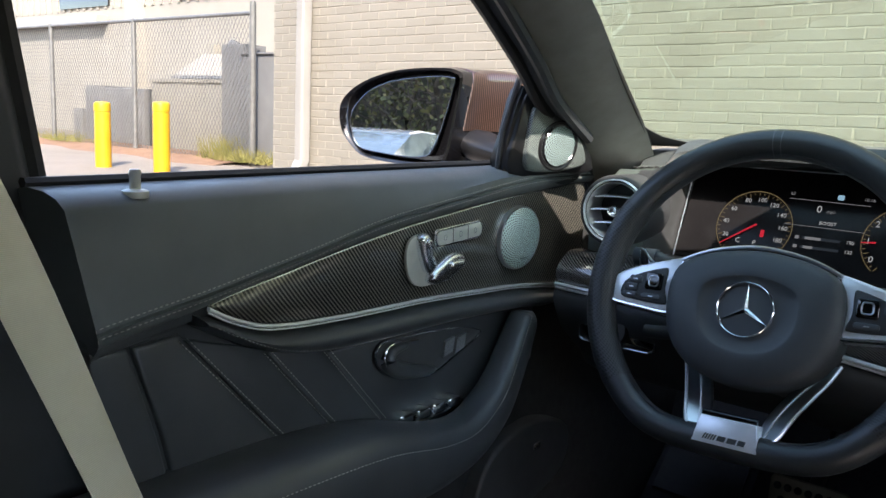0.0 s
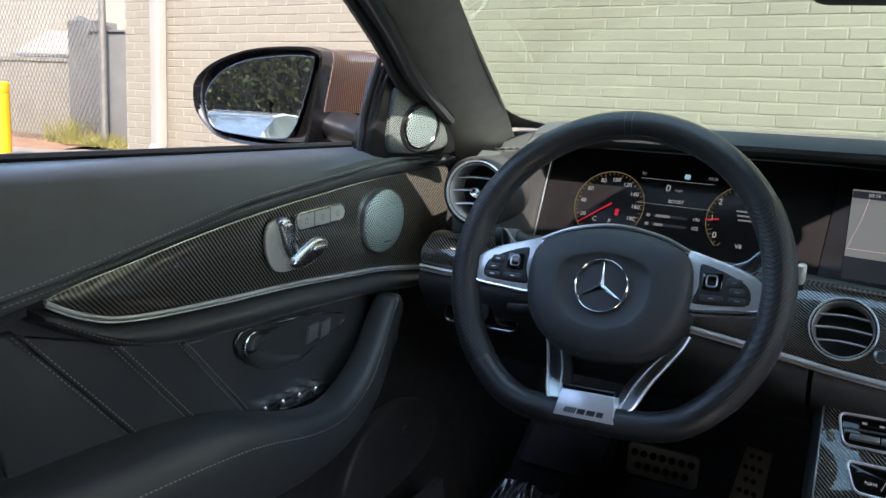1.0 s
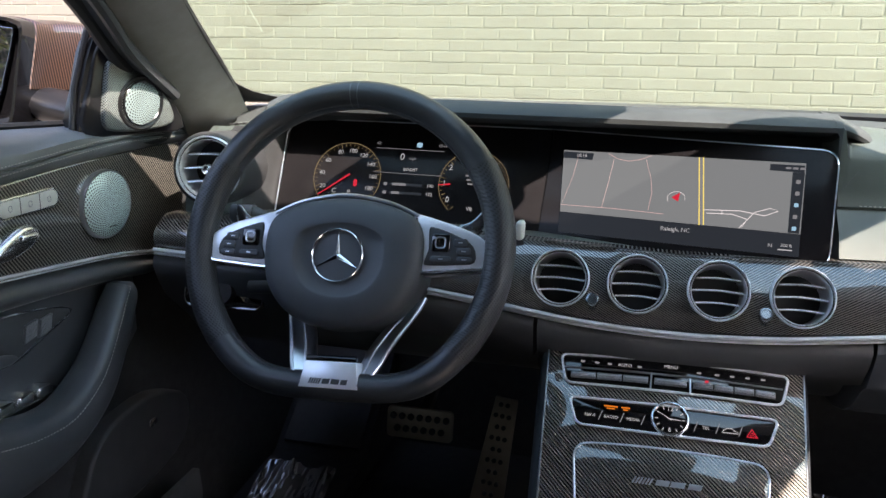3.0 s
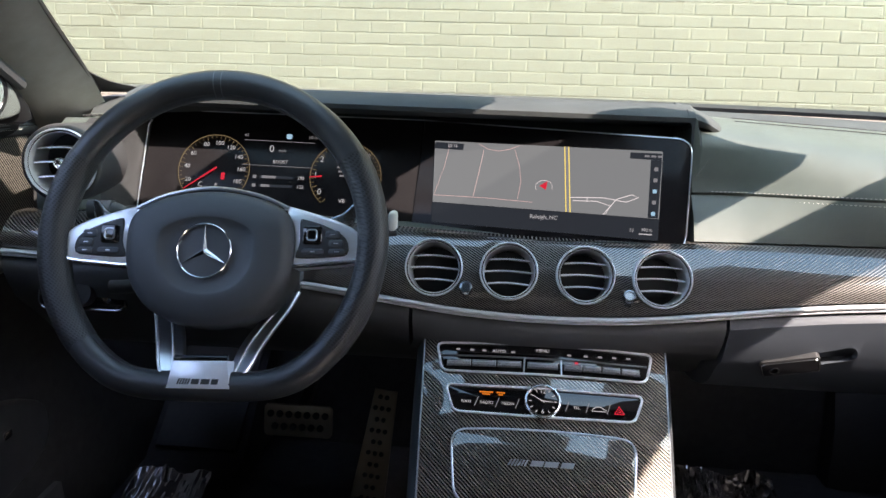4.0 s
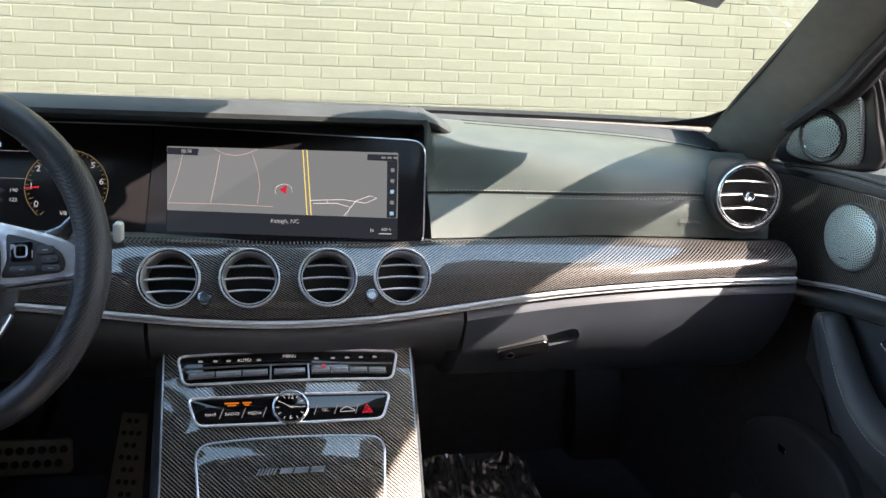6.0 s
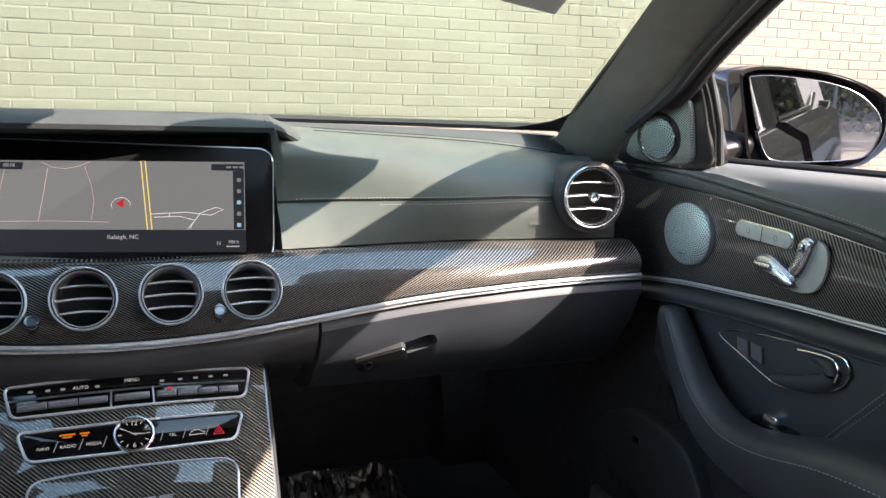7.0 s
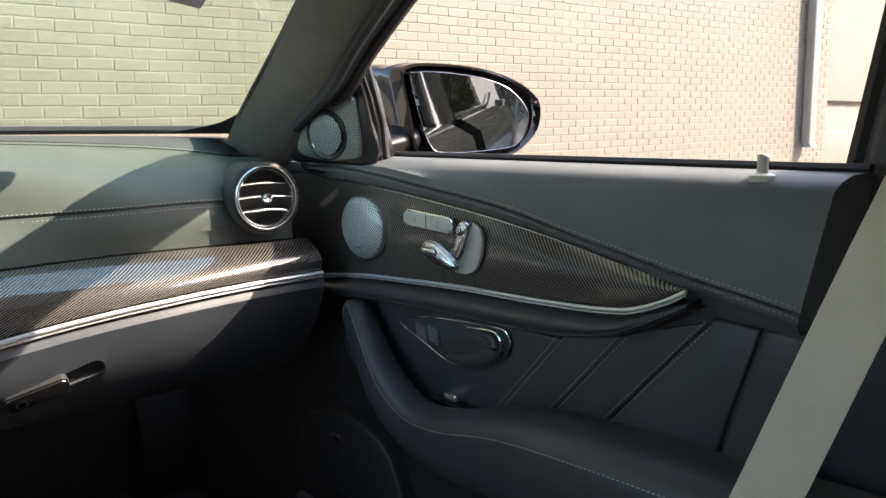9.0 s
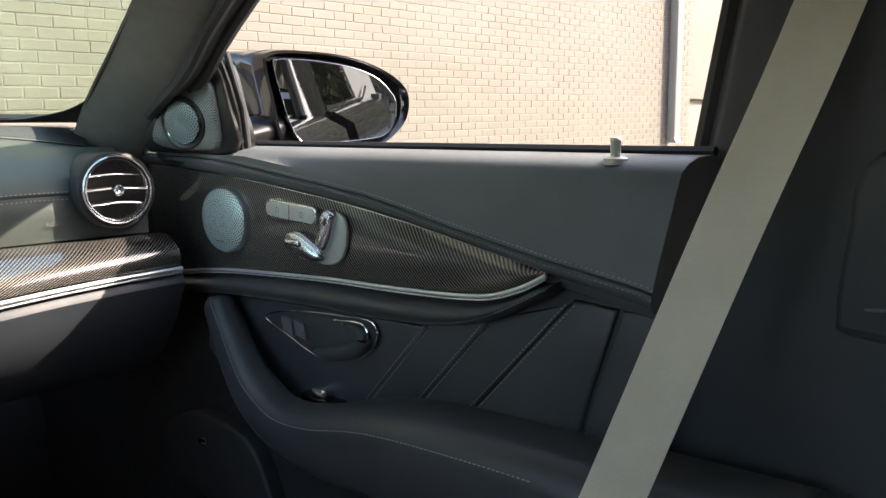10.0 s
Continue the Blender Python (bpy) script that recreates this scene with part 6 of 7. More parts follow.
clim = fillet([(-.1295, -.0095), (-.06, -.0060), (0, -.0050), (.06, -.0060), (.1315, -.0100), (.1225, -.0470), (.06, -.0455), (0, -.0447), (-.06, -.0455), (-.1205, -.0468)], .0085)
b = Build()
b.prism([(p.x, p.y) for p in clim], CN, .0, .0035, .001)
cp = b.done("climate_panel", GLOSS, console, "gloss black climate panel", 40)
frame_of(clim, "climate_frame", CN, SPOKE, .0016, .0042, cp)
b = Build()
b.tube([CN(u, -.0265 + .003 * (1 - (u / .125) ** 2), .0042) for u in [-.124 + .0155 * k for k in range(17)]], .0011, 6)
b.done("climate_divider", SATIN, cp)
for u in (-.022, .022):
    b = Build()
    b.tube([CN(u, -.0245, .0042), CN(u * 1.02, -.0445, .0042)], .0011, 6)
    b.done("climate_divider", SATIN, cp)
for u0, u1, n in ((-.116, -.025, 3), (-.019, .019, 1), (.025, .116, 4)):
    for k in range(n):
        a, c = u0 + (u1 - u0) * k / n + .0006, u0 + (u1 - u0) * (k + 1) / n - .0006
        lift = lambda u: -.0305 + .003 * (1 - (u / .125) ** 2)
        b = Build()
        b.prism([(a, lift(a) - .0095), (c, lift(c) - .0095), (c, lift(c) - .0015), (a, lift(a) - .0015)], CN, .003, .0075, .0025)
        key = b.done("climate_key", KEY, cp, "", 40)
        b = Build()
        b.tube([CN(a + .002, lift(a) - .0050, .0076), CN(c - .002, lift(c) - .0050, .0076)], .0006, 6)
        b.done("key_edge", SATIN, key)
lettering("AUTO", .0058, lambda u, v, w: CN(-.053 + u, -.0165 + v, w), "auto_word", WHITE_GLOW, cp, .0040)
lettering("MENU", .0058, lambda u, v, w: CN(.0 + u, -.0125 + v, w), "menu_word", WHITE_GLOW, cp, .0040)
b = Build()
for u in (-.103, -.086, -.071, -.036, .032, .052, .069, .086, .103):
    b = Build()
    b.prism(rounded(.0050, .0026, .0008, 2, u, -.0165), CN, .0034, .0040)
    b.done("climate_mark", DIM_GLOW, cp, "", 0)
b = Build()
b.box((.040, -.029, .0088), (.004, .003, .0006), place=CN)
b.done("warning_lamp", RED_GLOW, cp)
aud = fillet([(-.1150, -.0645), (0, -.063), (.1180, -.0655), (.1065, -.0985), (0, -.0990), (-.1035, -.0982)], .0085)
b = Build()
b.prism([(p.x, p.y) for p in aud], CN, .0, .0035, .001)
ap = b.done("audio_panel", GLOSS, console, "gloss black menu key panel", 40)
frame_of(aud, "audio_frame", CN, SPOKE, .0016, .0042, ap)
for txt, u in (("NAVI", -.089), ("RADIO", -.065), ("MEDIA", -.040), ("TEL", .040)):
    lettering(txt, .0052, lambda p, v, w, u=u: CN(u + p, -.085 + v, w), "key_word", WHITE_GLOW, ap, .0040)
for u in (-.077, -.0525, -.029, .029, .0525, .077):
    b = Build()
    b.tube([CN(u - .002, -.090, .0038), CN(u + .002, -.078, .0038)], .0005, 5)
    b.done("key_divider", DIM_GLOW, ap, "", 0)
b = Build()
b.tube([CN(.065 + u, -.085 + v, .004) for u, v in ((-.008, -.0025), (-.006, .0005), (-.002, .003), (.003, .003), (.006, .0005), (.009, -.0005), (.009, -.0025))], .0005, 5, closed=True)
b.done("car_icon", WHITE_GLOW, ap, "", 0)
b = Build()
b.tube([CN(.089 + u, -.0855 + v, .004) for u, v in ((-.0055, -.004), (.0055, -.004), (0, .0055))], .0010, 5, closed=True)
b.tube([CN(.089 + u, -.0862 + v, .004) for u, v in ((-.002, -.0012), (.002, -.0012), (0, .0022))], .0007, 5, closed=True)
b.done("hazard_mark", RED_GLOW, ap, "red warning triangle", 0)
for u0, wd in ((-.066, .016), (-.049, .010)):
    b = Build()
    b.prism(rounded(wd, .0018, .0005, 2, u0, -.0715), CN, .0034, .0040)
    b.prism(rounded(wd * .6, .0015, .0005, 2, u0, -.0742), CN, .0034, .0040)
    b.done("amber_lamp", AMBER_GLOW, ap, "small amber lamp", 0)
ck = lambda u, v, w: CN(.0005 + u, -.0797 + v, w)
b = Build()
b.lathe([(.0215, .001), (.0215, .007), (.0205, .009), (.0190, .0092), (.0183, .007)], ck, 48, caps=False)
clock = b.done("clock_bezel", CHROME, console, "round analogue clock with a chrome bezel", 60)
b = Build()
b.lathe([(.0186, .0045), (.01, .0050), (0, .0050)], ck, 40)
b.done("clock_dial", GLOSS, clock)
b = Build()
for k in range(12):
    if k in (0, 6):
        continue
    a = radians(90 - 30 * k)
    b.tube([ck(.0165 * math.cos(a), .0165 * math.sin(a), .0054), ck(.0130 * math.cos(a), .0130 * math.sin(a), .0054)], .0006, 4)
b.done("clock_ticks", WHITE_GLOW, clock, "", 0)
for txt, v in (("12", .0125), ("6", -.0130)):
    lettering(txt, .0075, lambda p, q, w, v=v: ck(p, v + q, w), "clock_figure", WHITE_GLOW, clock, .0056)
b = Build()
b.tube([ck(.002, -.0015, .0062), ck(-.0125, .0075, .0062)], [.0006, .0003], 4)
b.tube([ck(-.002, .0002, .0064), ck(.0115, -.0008, .0064)], [.0007, .0004], 4)
b.done("clock_pointers", WHITE_GLOW, clock, "", 0)
# storage lid
lid = fillet([(-.1045, -.1205), (-.05, -.1165), (0, -.1155), (.05, -.1165), (.1070, -.1205), (.1000, -.205), (-.095, -.205)], .020, 8)
b = Build()
b.prism([(p.x, p.y) for p in lid], CN, .001, .0040, .0015)
ld = b.done("storage_lid", CARBON_CONSOLE, console, "carbon-fibre roller lid, closed", 40)
frame_of(lid, "lid_rim", CN, SATIN, .0014, .0035, ld)
b = Build()
for k in range(6):
    u = -.036 + .0036 * k
    b = Build()
    b.prism([(u - .002, -.1590), (u, -.1590), (u + .0035, -.1520), (u + .0015, -.1520)], CN, .0038, .0052)
    b.done("lid_mark", SATIN, ld, "", 0)
for u, wd in ((-.006, .014), (.010, .015), (.028, .014)):
    b = Build()
    b.prism([(u - wd / 2, -.1585), (u + wd / 2, -.1585), (u + wd / 2 + .002, -.1525), (u - wd / 2 + .002, -.1525)], CN, .0038, .0052)
    b.done("lid_mark", SATIN, ld, "", 0)

# ---- pedals, footrest, mats ----
brake = thing("brake_pedal", (-.392, 1.36, .46), "brushed steel brake pedal with rubber studs", "pedal", "pedals")
BP = plane_at((-.392, 1.34, .460), (1, 0, 0), (0, .10, 1))
b = Build()
b.prism(rounded(.120, .056, .008), BP, -.006, .002, .0015)
b.done("plate", STEEL, brake)
for r in range(2):
    for k in range(7 - r):
        b = Build()
        b.lathe([(.0062, .0), (.0062, .004), (.0045, .006), (0, .006)], lambda u, v, w: BP(-.048 + .016 * k + .008 * r + u, .012 - .022 * r + v, w + .0015), 8)
        b.done("stud", RUBBER, brake)
b = Build()
b.tube([BP(0, 0, -.006), (-.392, 1.48, .50), (-.392, 1.56, .66)], .012, 8)
b.done("arm", BLACK, brake)
accel = thing("accelerator_pedal", (-.27, 1.47, .27), "long brushed steel accelerator pedal with rubber studs", "pedal", "pedals")
AP = plane_at((-.268, 1.452, .372), (1, 0, -.11), (.10, .20, 1))
b = Build()
b.prism([(-.036, -.115), (.030, -.115), (.022, .105), (-.021, .105)], AP, -.006, .002, .0015)
b.done("plate", STEEL, accel)
for r in range(10):
    for k in range(3 if r % 2 else 2):
        b = Build()
        wd = .0125
        u0 = (k - (1 if r % 2 else .5)) * wd - .002
        b.lathe([(.0046, .0), (.0046, .003), (.003, .0045), (0, .0045)], lambda u, v, w: AP(u0 + u, .092 - .0215 * r + v, w + .0015), 8)
        b.done("stud", RUBBER, accel)
random.seed(11)


def film(x0, x1, y0, y1, z, label):
    nx, ny = 100, 34
    verts, faces = [], []
    for j in range(ny + 1):
        for i in range(nx + 1):
            x, y = x0 + (x1 - x0) * i / nx, y0 + (y1 - y0) * j / ny
            h = .014 * noise.noise((x * 30, y * 9, 1.3)) + .010 * abs(noise.noise((x * 80, y * 16, 4.1))) + .004 * noise.noise((x * 150, y * 50, 7.7))
            verts.append((x, y, z + h + (.35 * max(0, y - y1 + .12))))
    for j in range(ny):
        for i in range(nx):
            a = j * (nx + 1) + i
            faces.append((a, a + 1, a + nx + 2, a + nx + 1))
    b = Build()
    b.add(verts, faces)
    n = len(verts)
    b.add([(v[0], v[1], v[2] - .006) for v in verts], [f[::-1] for f in faces])
    tagged(b.done("floor_film", WRAP, None, "", 60), label, "plastic film", "protective films")


film(-.672, -.535, 1.19, 1.31, .325, "crumpled clear plastic film over the footrest")
film(.265, .48, 1.30, 1.50, .300, "crumpled clear plastic film on the passenger floor mat")
for s in (-1, 1):
    b = Build()
    b.prism(rounded(.46, .80, .05), lambda u, v, w: (s * .46 + u, 1.05 + v, w), .262, .275, .004)
    tagged(b.done("floor_mat", CARPET), "black carpet floor mat in the footwell", "floor mat", "floor mats")
rest = thing("footrest", (-.625, 1.42, .275), "carpeted footrest beside the pedals", "footrest")
b = Build()
b.loft([[(x, 1.17, .275), (x, 1.20, .30), (x, 1.45, .315), (x, 1.68, .50), (x, 1.68, .275)] for x in (-.72, -.53)])
b.done("body", CARPET, rest)
b = Build()
b.loft([[(x, 1.465, .331), (x, 1.463, .337), (x, 1.655, .492), (x, 1.66, .486)] for x in (-.705, -.545)])
b.done("tread", RUBBER, rest, "black rubber tread", 30)

# ---- seat belts and seats ----
for s in (-1, 1):
    belt = thing("seat_belt", (s * .70, .16, 1.2), "beige seat belt hanging beside the middle pillar", "seat belt", "seat belts")
    b = Build()
    rows = curve([(.735, .155, 1.26), (.682, .19, 1.09), (.634, .240, .92), (.582, .290, .742), (.555, .318, .65), (.53, .335, .55)], 6)
    loops = []
    flat_way = Vector((.014, -.049, -.004)).normalized()
    for i, p in enumerate(rows):
        nrm = Vector((-.93, -.25, .1)).normalized()
        turn = radians(36 + 9 * math.sin(i * .45)) if s < 0 else radians(4 * math.sin(i * .35))
        wdir, nrm = flat_way * math.cos(turn) + nrm * math.sin(turn), nrm * math.cos(turn) - flat_way * math.sin(turn)
        loops.append([(s * q.x, q.y, q.z) for q in (p - wdir * .0225, p - wdir * .022 + nrm * .0006, p + wdir * .022 + nrm * .0006, p + wdir * .0225, p + wdir * .022 - nrm * .0006, p - wdir * .022 - nrm * .0006)])
    b.loft(loops)
    b.done("webbing", BELT, belt, "beige woven webbing", 50)
    b = Build()
    b.prism(rounded(.062, .034, .01), lambda u, v, w: (s * (.742 - w), .155 + u, 1.255 + v), -.02, .006, .004)
    b.done("belt_guide", BLACK, belt)
    seat = thing("front_seat", (s * .40, -.1, .27), "black leather front seat with pale piping, beside the console", "car seat", "front seats")
    b = Build()
    b.loft([[(s * (.40 + u), y, z) for u, z in ((-.22, zb), (-.235, zt + .02), (-.19, zt + .045), (-.10, zt), (.10, zt), (.19, zt + .045), (.235, zt + .02), (.22, zb))] for y, zb, zt in ((.42, .38, .50), (.36, .33, .535), (.1, .30, .52), (-.16, .30, .49))])
    b.done("cushion", SOFT, seat, "", 60)
    b = Build()
    b.loft([[(s * (.40 + u), y + dy, z) for u, dy in ((-.20 * k, -.10), (-.225 * k, .0), (-.19 * k, .05), (-.10 * k, .0), (.10 * k, .0), (.19 * k, .05), (.225 * k, .0), (.20 * k, -.10))] for y, z, k in ((-.13, .48, 1.0), (-.17, .62, 1.06), (-.215, .76, 1.06), (-.27, .90, .98), (-.31, 1.0, .85), (-.335, 1.06, .66), (-.35, 1.085, .4))])
    b.done("backrest", SOFT, seat, "", 60)
    b = Build()
    b.tube(curve([(s * (.40 + .2), -.06, .70), (s * (.40 + .19), -.13, .84), (s * (.40 + .15), -.2, .96)], 6), .004, 6)
    b.done("piping", SILVER, seat)
b = Build()
b.loft([[(-.68, y, zb), (-.68, y, zt), (.68, y, zt), (.68, y, zb)] for y, zb, zt in ((-.62, .28, .50), (-1.05, .28, .48), (-1.10, .28, .98), (-1.3, .28, 1.0))])
tagged(b.done("rear_bench", SOFT, None, "", 30), "black leather rear bench", "car seat")


# ---- behind the car: woods, fence and parked cars ----
def tree(x, y, h, seed, leafy):
    rnd = random.Random(seed)
    t = thing("tree", (x, y, 0), "thin woodland tree with sparse spring leaves", "tree", "trees behind the yard")
    b = Build()
    tips = []
    trunk = [Vector((x + rnd.gauss(0, .06) * k, y + rnd.gauss(0, .06) * k, h * k / 6)) for k in range(7)]
    b.tube(trunk, [.16 * (1 - k / 7.5) * h / 9 for k in range(7)], 7)
    for k in range(22):
        f = rnd.uniform(.2, .95)
        i = min(5, int(f * 6))
        p = trunk[i].lerp(trunk[i + 1], f * 6 - i)
        a, ln = rnd.uniform(0, 6.28), h * rnd.uniform(.14, .30) * (1.15 - f * .6)
        q = p + Vector((math.cos(a) * ln, math.sin(a) * ln, ln * rnd.uniform(.3, .9)))
        m = p.lerp(q, .5) + Vector((rnd.gauss(0, .1), rnd.gauss(0, .1), .1))
        b.tube([p, m, q], [.045 * h / 9, .028 * h / 9, .010], 5)
        tips += [m, q]
        for j in range(3):
            a2 = a + rnd.gauss(0, .8)
            r = q + Vector((math.cos(a2), math.sin(a2), rnd.uniform(.1, .9))) * ln * .45
            b.tube([m.lerp(q, .4 + .3 * j), r], [.016, .006], 4)
            tips.append(r)
    b.done("trunk", BARK, t)
    b = Build()
    for k in range(int(1500 * leafy)):
        c = rnd.choice(tips) + Vector((rnd.gauss(0, .35), rnd.gauss(0, .35), rnd.gauss(0, .3)))
        s1 = rnd.uniform(.03, .07)
        u = Vector((rnd.gauss(0, 1), rnd.gauss(0, 1), rnd.gauss(0, 1))).normalized() * s1
        v = u.cross(Vector((rnd.gauss(0, 1), rnd.gauss(0, 1), rnd.gauss(0, 1)))).normalized() * s1 * .6
        b.add([c - u, c + v, c + u, c - v], [(0, 1, 2, 3)])
    b.done("crown", LEAF, t, "", 0)


rnd = random.Random(3)
for k in range(26):
    tree(-24 + 1.75 * k + rnd.uniform(-.6, .6), -19 + rnd.uniform(-4.5, 3), rnd.uniform(6.5, 11), 40 + k, rnd.uniform(.4, 1.6))
b = Build()
rnd = random.Random(9)
for k in range(64000):
    x, y = rnd.uniform(-45, 45), rnd.gauss(-20, 2.2)
    z = rnd.uniform(0, 9.5) * rnd.uniform(.4, 1)
    s1 = rnd.uniform(.025, .11)
    u = Vector((rnd.gauss(0, 1), rnd.gauss(0, 1), rnd.gauss(0, 1))).normalized() * s1
    v = u.cross(Vector((rnd.gauss(0, 1), rnd.gauss(0, 1), rnd.gauss(0, 1)))).normalized() * s1 * .7
    c = Vector((x, y, z))
    b.add([c - u, c + v, c + u, c - v], [(0, 1, 2, 3)])
tagged(b.done("undergrowth", LEAF, None, "", 0), "tangled woodland undergrowth beyond the parking area", "woods", kind="stuff")
b = Build()
for k in range(26000):
    c = Vector((rnd.uniform(-55, 55), rnd.uniform(-29, -23.5), rnd.uniform(0, 15)))
    s1 = rnd.uniform(.3, 1.3)
    u = Vector((rnd.gauss(0, .6), rnd.gauss(0, .3), rnd.gauss(0, 1))).normalized() * s1
    v = u.cross(Vector((rnd.gauss(0, .4), 1, rnd.gauss(0, .4)))).normalized() * rnd.uniform(.015, .06)
    b.add([c - u, c + v, c + u, c - v], [(0, 1, 2, 3)])
tagged(b.done("far_woods", BARK, None, "", 0), "dense brown woods far behind the parking area", "woods", kind="stuff")
b = Build()
b.add([(-90, -34, 0), (90, -34, 0), (90, -34, 17), (-90, -34, 17)], [(0, 1, 2, 3)])
WOODS = mottled("dim depth of the woods", (0.018, 0.020, 0.009), (0.075, 0.068, 0.038), 0.5, 0.95, 5)
tagged(b.done("backdrop", WOODS, None, "", 0), "dim depth of the woods in the distance", "woods", kind="structure")

CARWHITE = mottled("white car paint", (0.62, 0.63, 0.64), (0.72, 0.73, 0.74), 3, 0.25, 200, coat=1.0)
CARGREY = mottled("silver car paint", (0.38, 0.40, 0.42), (0.48, 0.50, 0.52), 3, 0.28, 200, metal=0.4, coat=1.0)
# pale teal base puts the mirrored sky into the cabin glass
CARGLASS = mottled("car glass with sky reflection in its colour", (0.10, 0.13, 0.125), (0.16, 0.19, 0.185), 3, 0.08, 30, coat=1.0)
REDLAMP = mottled("red lamp glass", (0.4, 0.01, 0.01), (0.5, 0.02, 0.02), 30, 0.15, coat=1.0)


def parked_car(x, y, turn, paint, label):
    c = thing("parked_car", (x, y, 0), label, "car", "parked cars")
    m = Matrix.Translation((x, y, 0)) @ Matrix.Rotation(radians(turn), 4, "Z")
    P = lambda u, v, w: m @ Vector((u, v, w))
    prof = [(-2.25, .35, .62), (-2.2, .32, .95), (-1.7, .3, 1.0), (-.9, .3, 1.02), (.9, .3, .98), (1.7, .3, .92), (2.2, .32, .78), (2.3, .36, .58)]
    b = Build()
    b.loft([[P(u, v, w) for u, w in ((-.86, lo), (-.90, (lo + hi) / 2), (-.84, hi - .03), (-.7, hi), (.7, hi), (.84, hi - .03), (.90, (lo + hi) / 2), (.86, lo))] for v, lo, hi in prof])
    b.done("body", paint, c, "", 50)
    b = Build()
    b.loft([[P(u, v, w) for u, w in ((-wd, .96), (-wd * .82, hi), (wd * .82, hi), (wd, .96))] for v, hi, wd in ((-1.75, 1.0, .74), (-1.1, 1.36, .76), (-.6, 1.45, .78), (.1, 1.45, .78), (.5, 1.38, .78), (1.15, 1.0, .74))])
    b.done("cabin_glass", CARGLASS, c, "cabin glass with the sky's reflection painted in", 40)
    b = Build()
    b.loft([[P(u, v, w) for u, w in ((-.6, hi), (-.58, hi + .025), (.58, hi + .025), (.6, hi))] for v, hi in ((-1.05, 1.37), (-.6, 1.45), (.1, 1.45), (.45, 1.39))])
    b.done("roof", paint, c, "", 40)
    for u in (-.8, .8):
        for v in (-1.4, 1.4):
            at = lambda p, q, w, u=u, v=v: P(u + w * (1 if u > 0 else -1), v + p, .33 + q)
            b = Build()
            b.lathe([(.2, -.1), (.33, -.1), (.335, .08), (.31, .11), (.22, .11)], at, 24)
            w = b.done("tyre", RUBBER, c, "", 50)
            b = Build()
            b.lathe([(.215, .09), (.2, .10), (.06, .07), (0, .08)], at, 20)
            b.done("rim", SATIN, w, "", 50)
        b = Build()
        b.box((u * .85, -2.22, .78), (.28, .05, .12), .01, place=P)
        b.done("rear_lamp", REDLAMP, c)
        b = Build()
        b.box((u * .85, 2.22, .68), (.28, .06, .10), .01, place=P)
        b.done("headlamp", CHROME, c)


parked_car(-4.6, -10.6, 8, CARWHITE, "white parked car across the yard")
parked_car(-7.6, -11.4, 4, CARWHITE, "white parked car across the yard")
parked_car(2.9, -10.8, 176, CARGREY, "silver parked car behind, with red rear lamps")
b = Build()
for x in [-20 + 2.5 * k for k in range(17)]:
    b.tube([(x, -14.5, 0), (x, -14.5, 1.5)], .03, 6)
b.tube([(-20, -14.5, 1.48), (20, -14.5, 1.48)], .022, 6)
for k in range(260):
    x = -20 + .155 * k
    b.tube([(x, -14.5, .05), (min(20, x + .9), -14.5, 1.48)], .004, 3)
    b.tube([(x, -14.49, 1.48), (min(20, x + .9), -14.49, .05)], .004, 3)
tagged(b.done("back_fence", GALV), "low wire fence before the woods", "fence")

# ---- bricks of the sunlit wall ----
random.seed(21)


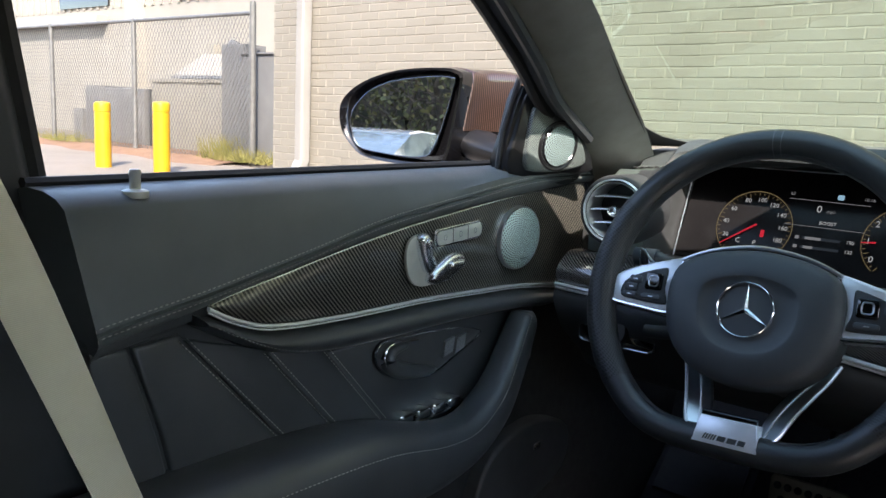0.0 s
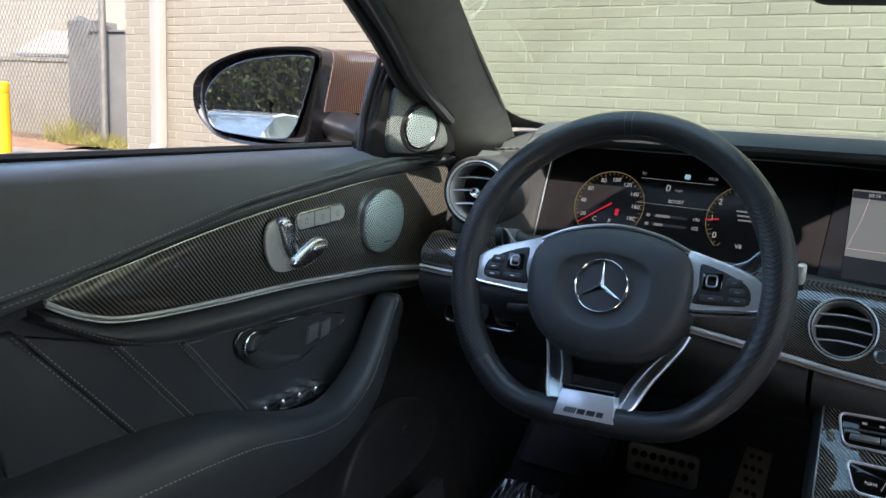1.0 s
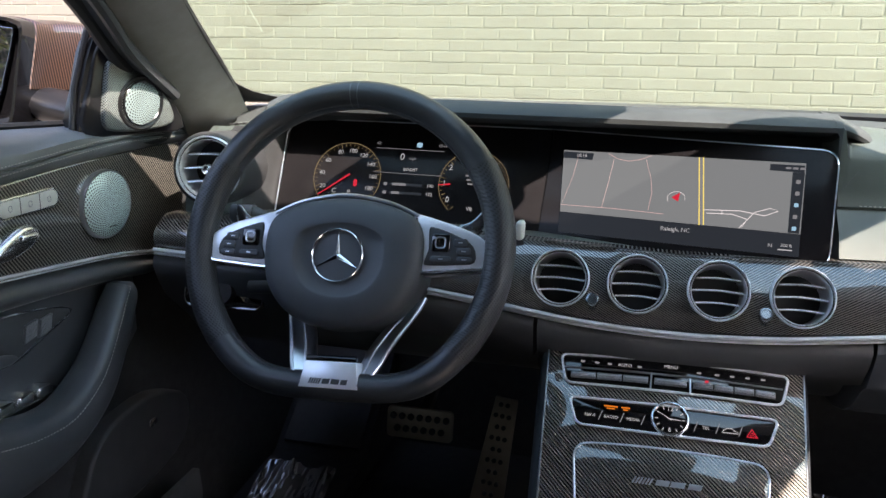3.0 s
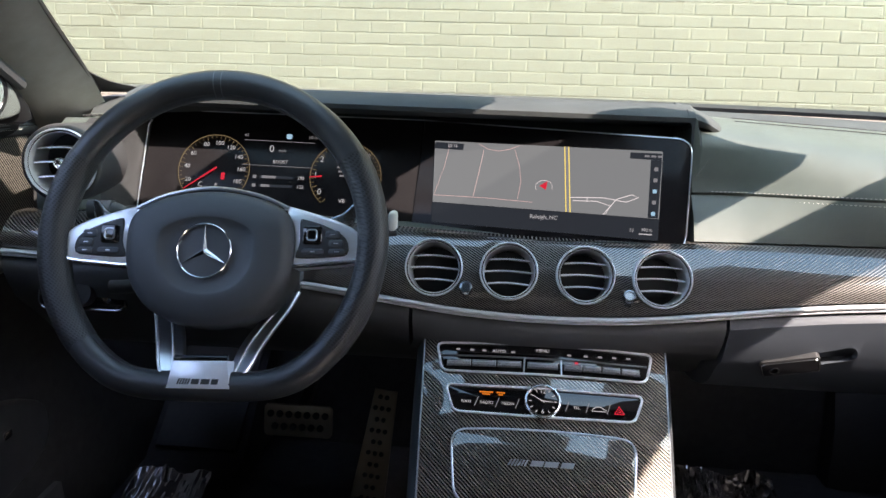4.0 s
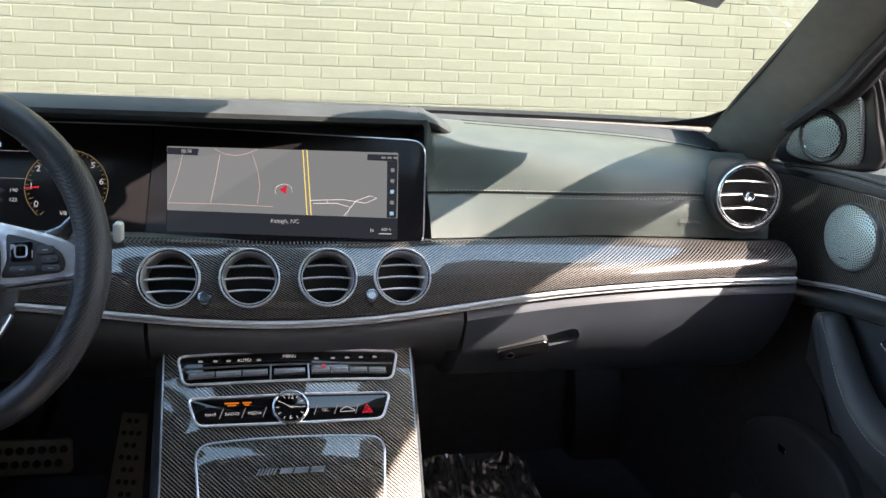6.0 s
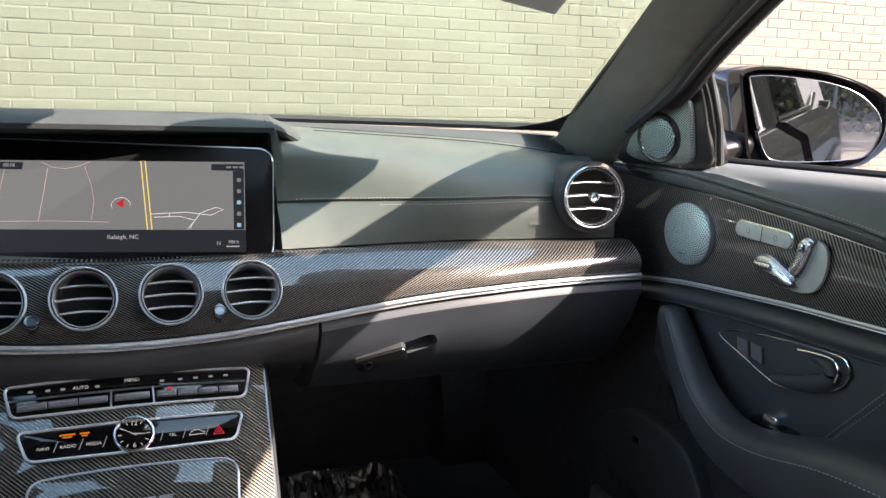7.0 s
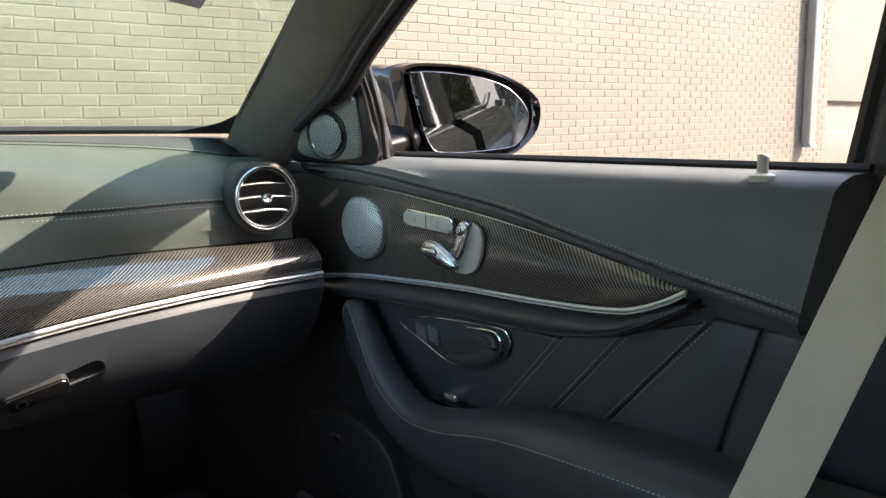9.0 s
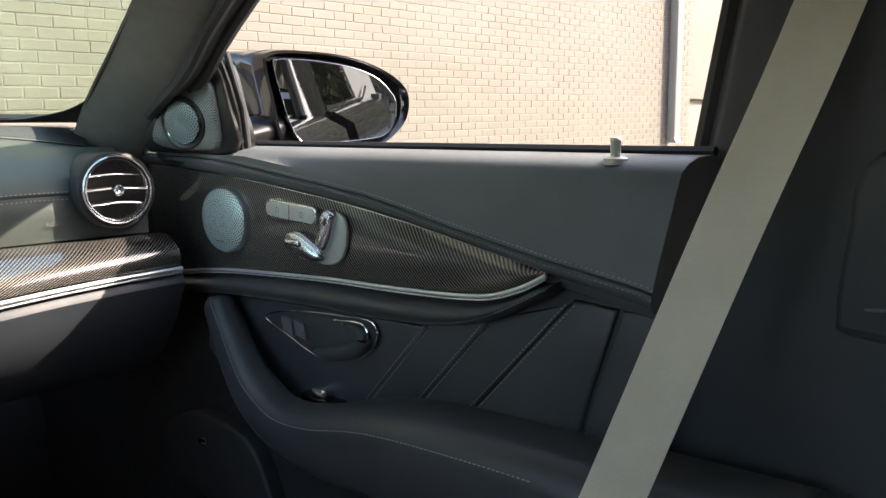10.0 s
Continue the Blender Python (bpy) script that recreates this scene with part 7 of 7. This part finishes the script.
def brick_faces(l, h):
    """One brick with worn, chamfered edges; its face stands 0 to 0.5 mm proud."""
    c = random.uniform(.0024, .0044)
    jog = lambda: random.gauss(0, .0011)
    o = [(jog(), jog()), (l + jog(), jog()), (l + jog(), h + jog()), (jog(), h + jog())]
    i = [(x + (c if x < l / 2 else -c), z + (c * .8 if z < h / 2 else -c * .8)) for x, z in o]
    v = [(x, z, -.008) for x, z in o] + [(x, z, .0002) for x, z in o] + [(x, z, .0021) for x, z in i]
    f = [(0, 1, 5, 4), (1, 2, 6, 5), (2, 3, 7, 6), (3, 0, 4, 7), (4, 5, 9, 8), (5, 6, 10, 9), (6, 7, 11, 10), (7, 4, 8, 11), (8, 9, 10, 11)]
    return v, f


BL, BH = PITCH - .0068, COURSE - .0070
near_mesh = []
for k in range(12):
    v, f = brick_faces(BL - .001 * (k % 3), BH - .0006 * (k % 4))
    me = bpy.data.meshes.new("brick")
    me.from_pydata([(x, -w, z) for x, z, w in v], [], [q[::-1] for q in f])
    me.materials.append(BRICK)
    bm = bmesh.new()
    bm.from_mesh(me)
    bmesh.ops.recalc_face_normals(bm, faces=bm.faces)
    bm.to_mesh(me)
    bm.free()
    near_mesh.append(me)
verts, faces = [], []
singles = 0
courses = int(WALL_TOP / COURSE)
for r in range(courses):
    z0 = r * COURSE - .0021
    first = (.063 if r % 2 else .577) + .0034 + random.gauss(0, .004)
    x = first + math.floor((WALL_X0 - first) / PITCH) * PITCH
    while x < WALL_X1:
        l = BL + random.gauss(0, .002)
        x0, x1 = max(x, WALL_X0), min(x + l, WALL_X1)
        if x1 - x0 > .03:
            z = z0 + SLOPE * x0
            out = random.uniform(-.0008, .0018)
            dz = random.gauss(0, .0007)
            if -1.35 < x0 < 2.2 and .95 < z < 2.15 and singles < 300:
                ob = new("brick", random.choice(near_mesh))
                ob.location = (x0, WALL_Y(x0) - out, z + dz)
                ob.rotation_euler = (0, -SLOPE + random.gauss(0, .0025), -.0145)
                ob.parent = wall_front
                singles += 1
            else:
                v, f = brick_faces(x1 - x0, BH + random.gauss(0, .0007))
                n = len(verts)
                verts += [(x0 + a, WALL_Y(x0 + a) - c - out, z + dz + q + SLOPE * a) for a, q, c in v]
                faces += [tuple(i + n for i in q) for q in f]
        x += PITCH
me = bpy.data.meshes.new("brickwork")
me.from_pydata(verts, [], faces)
ob = finish("brickwork", me, BRICK_FAR, wall_front, "", 0)
tagged(ob, kind="stuff")
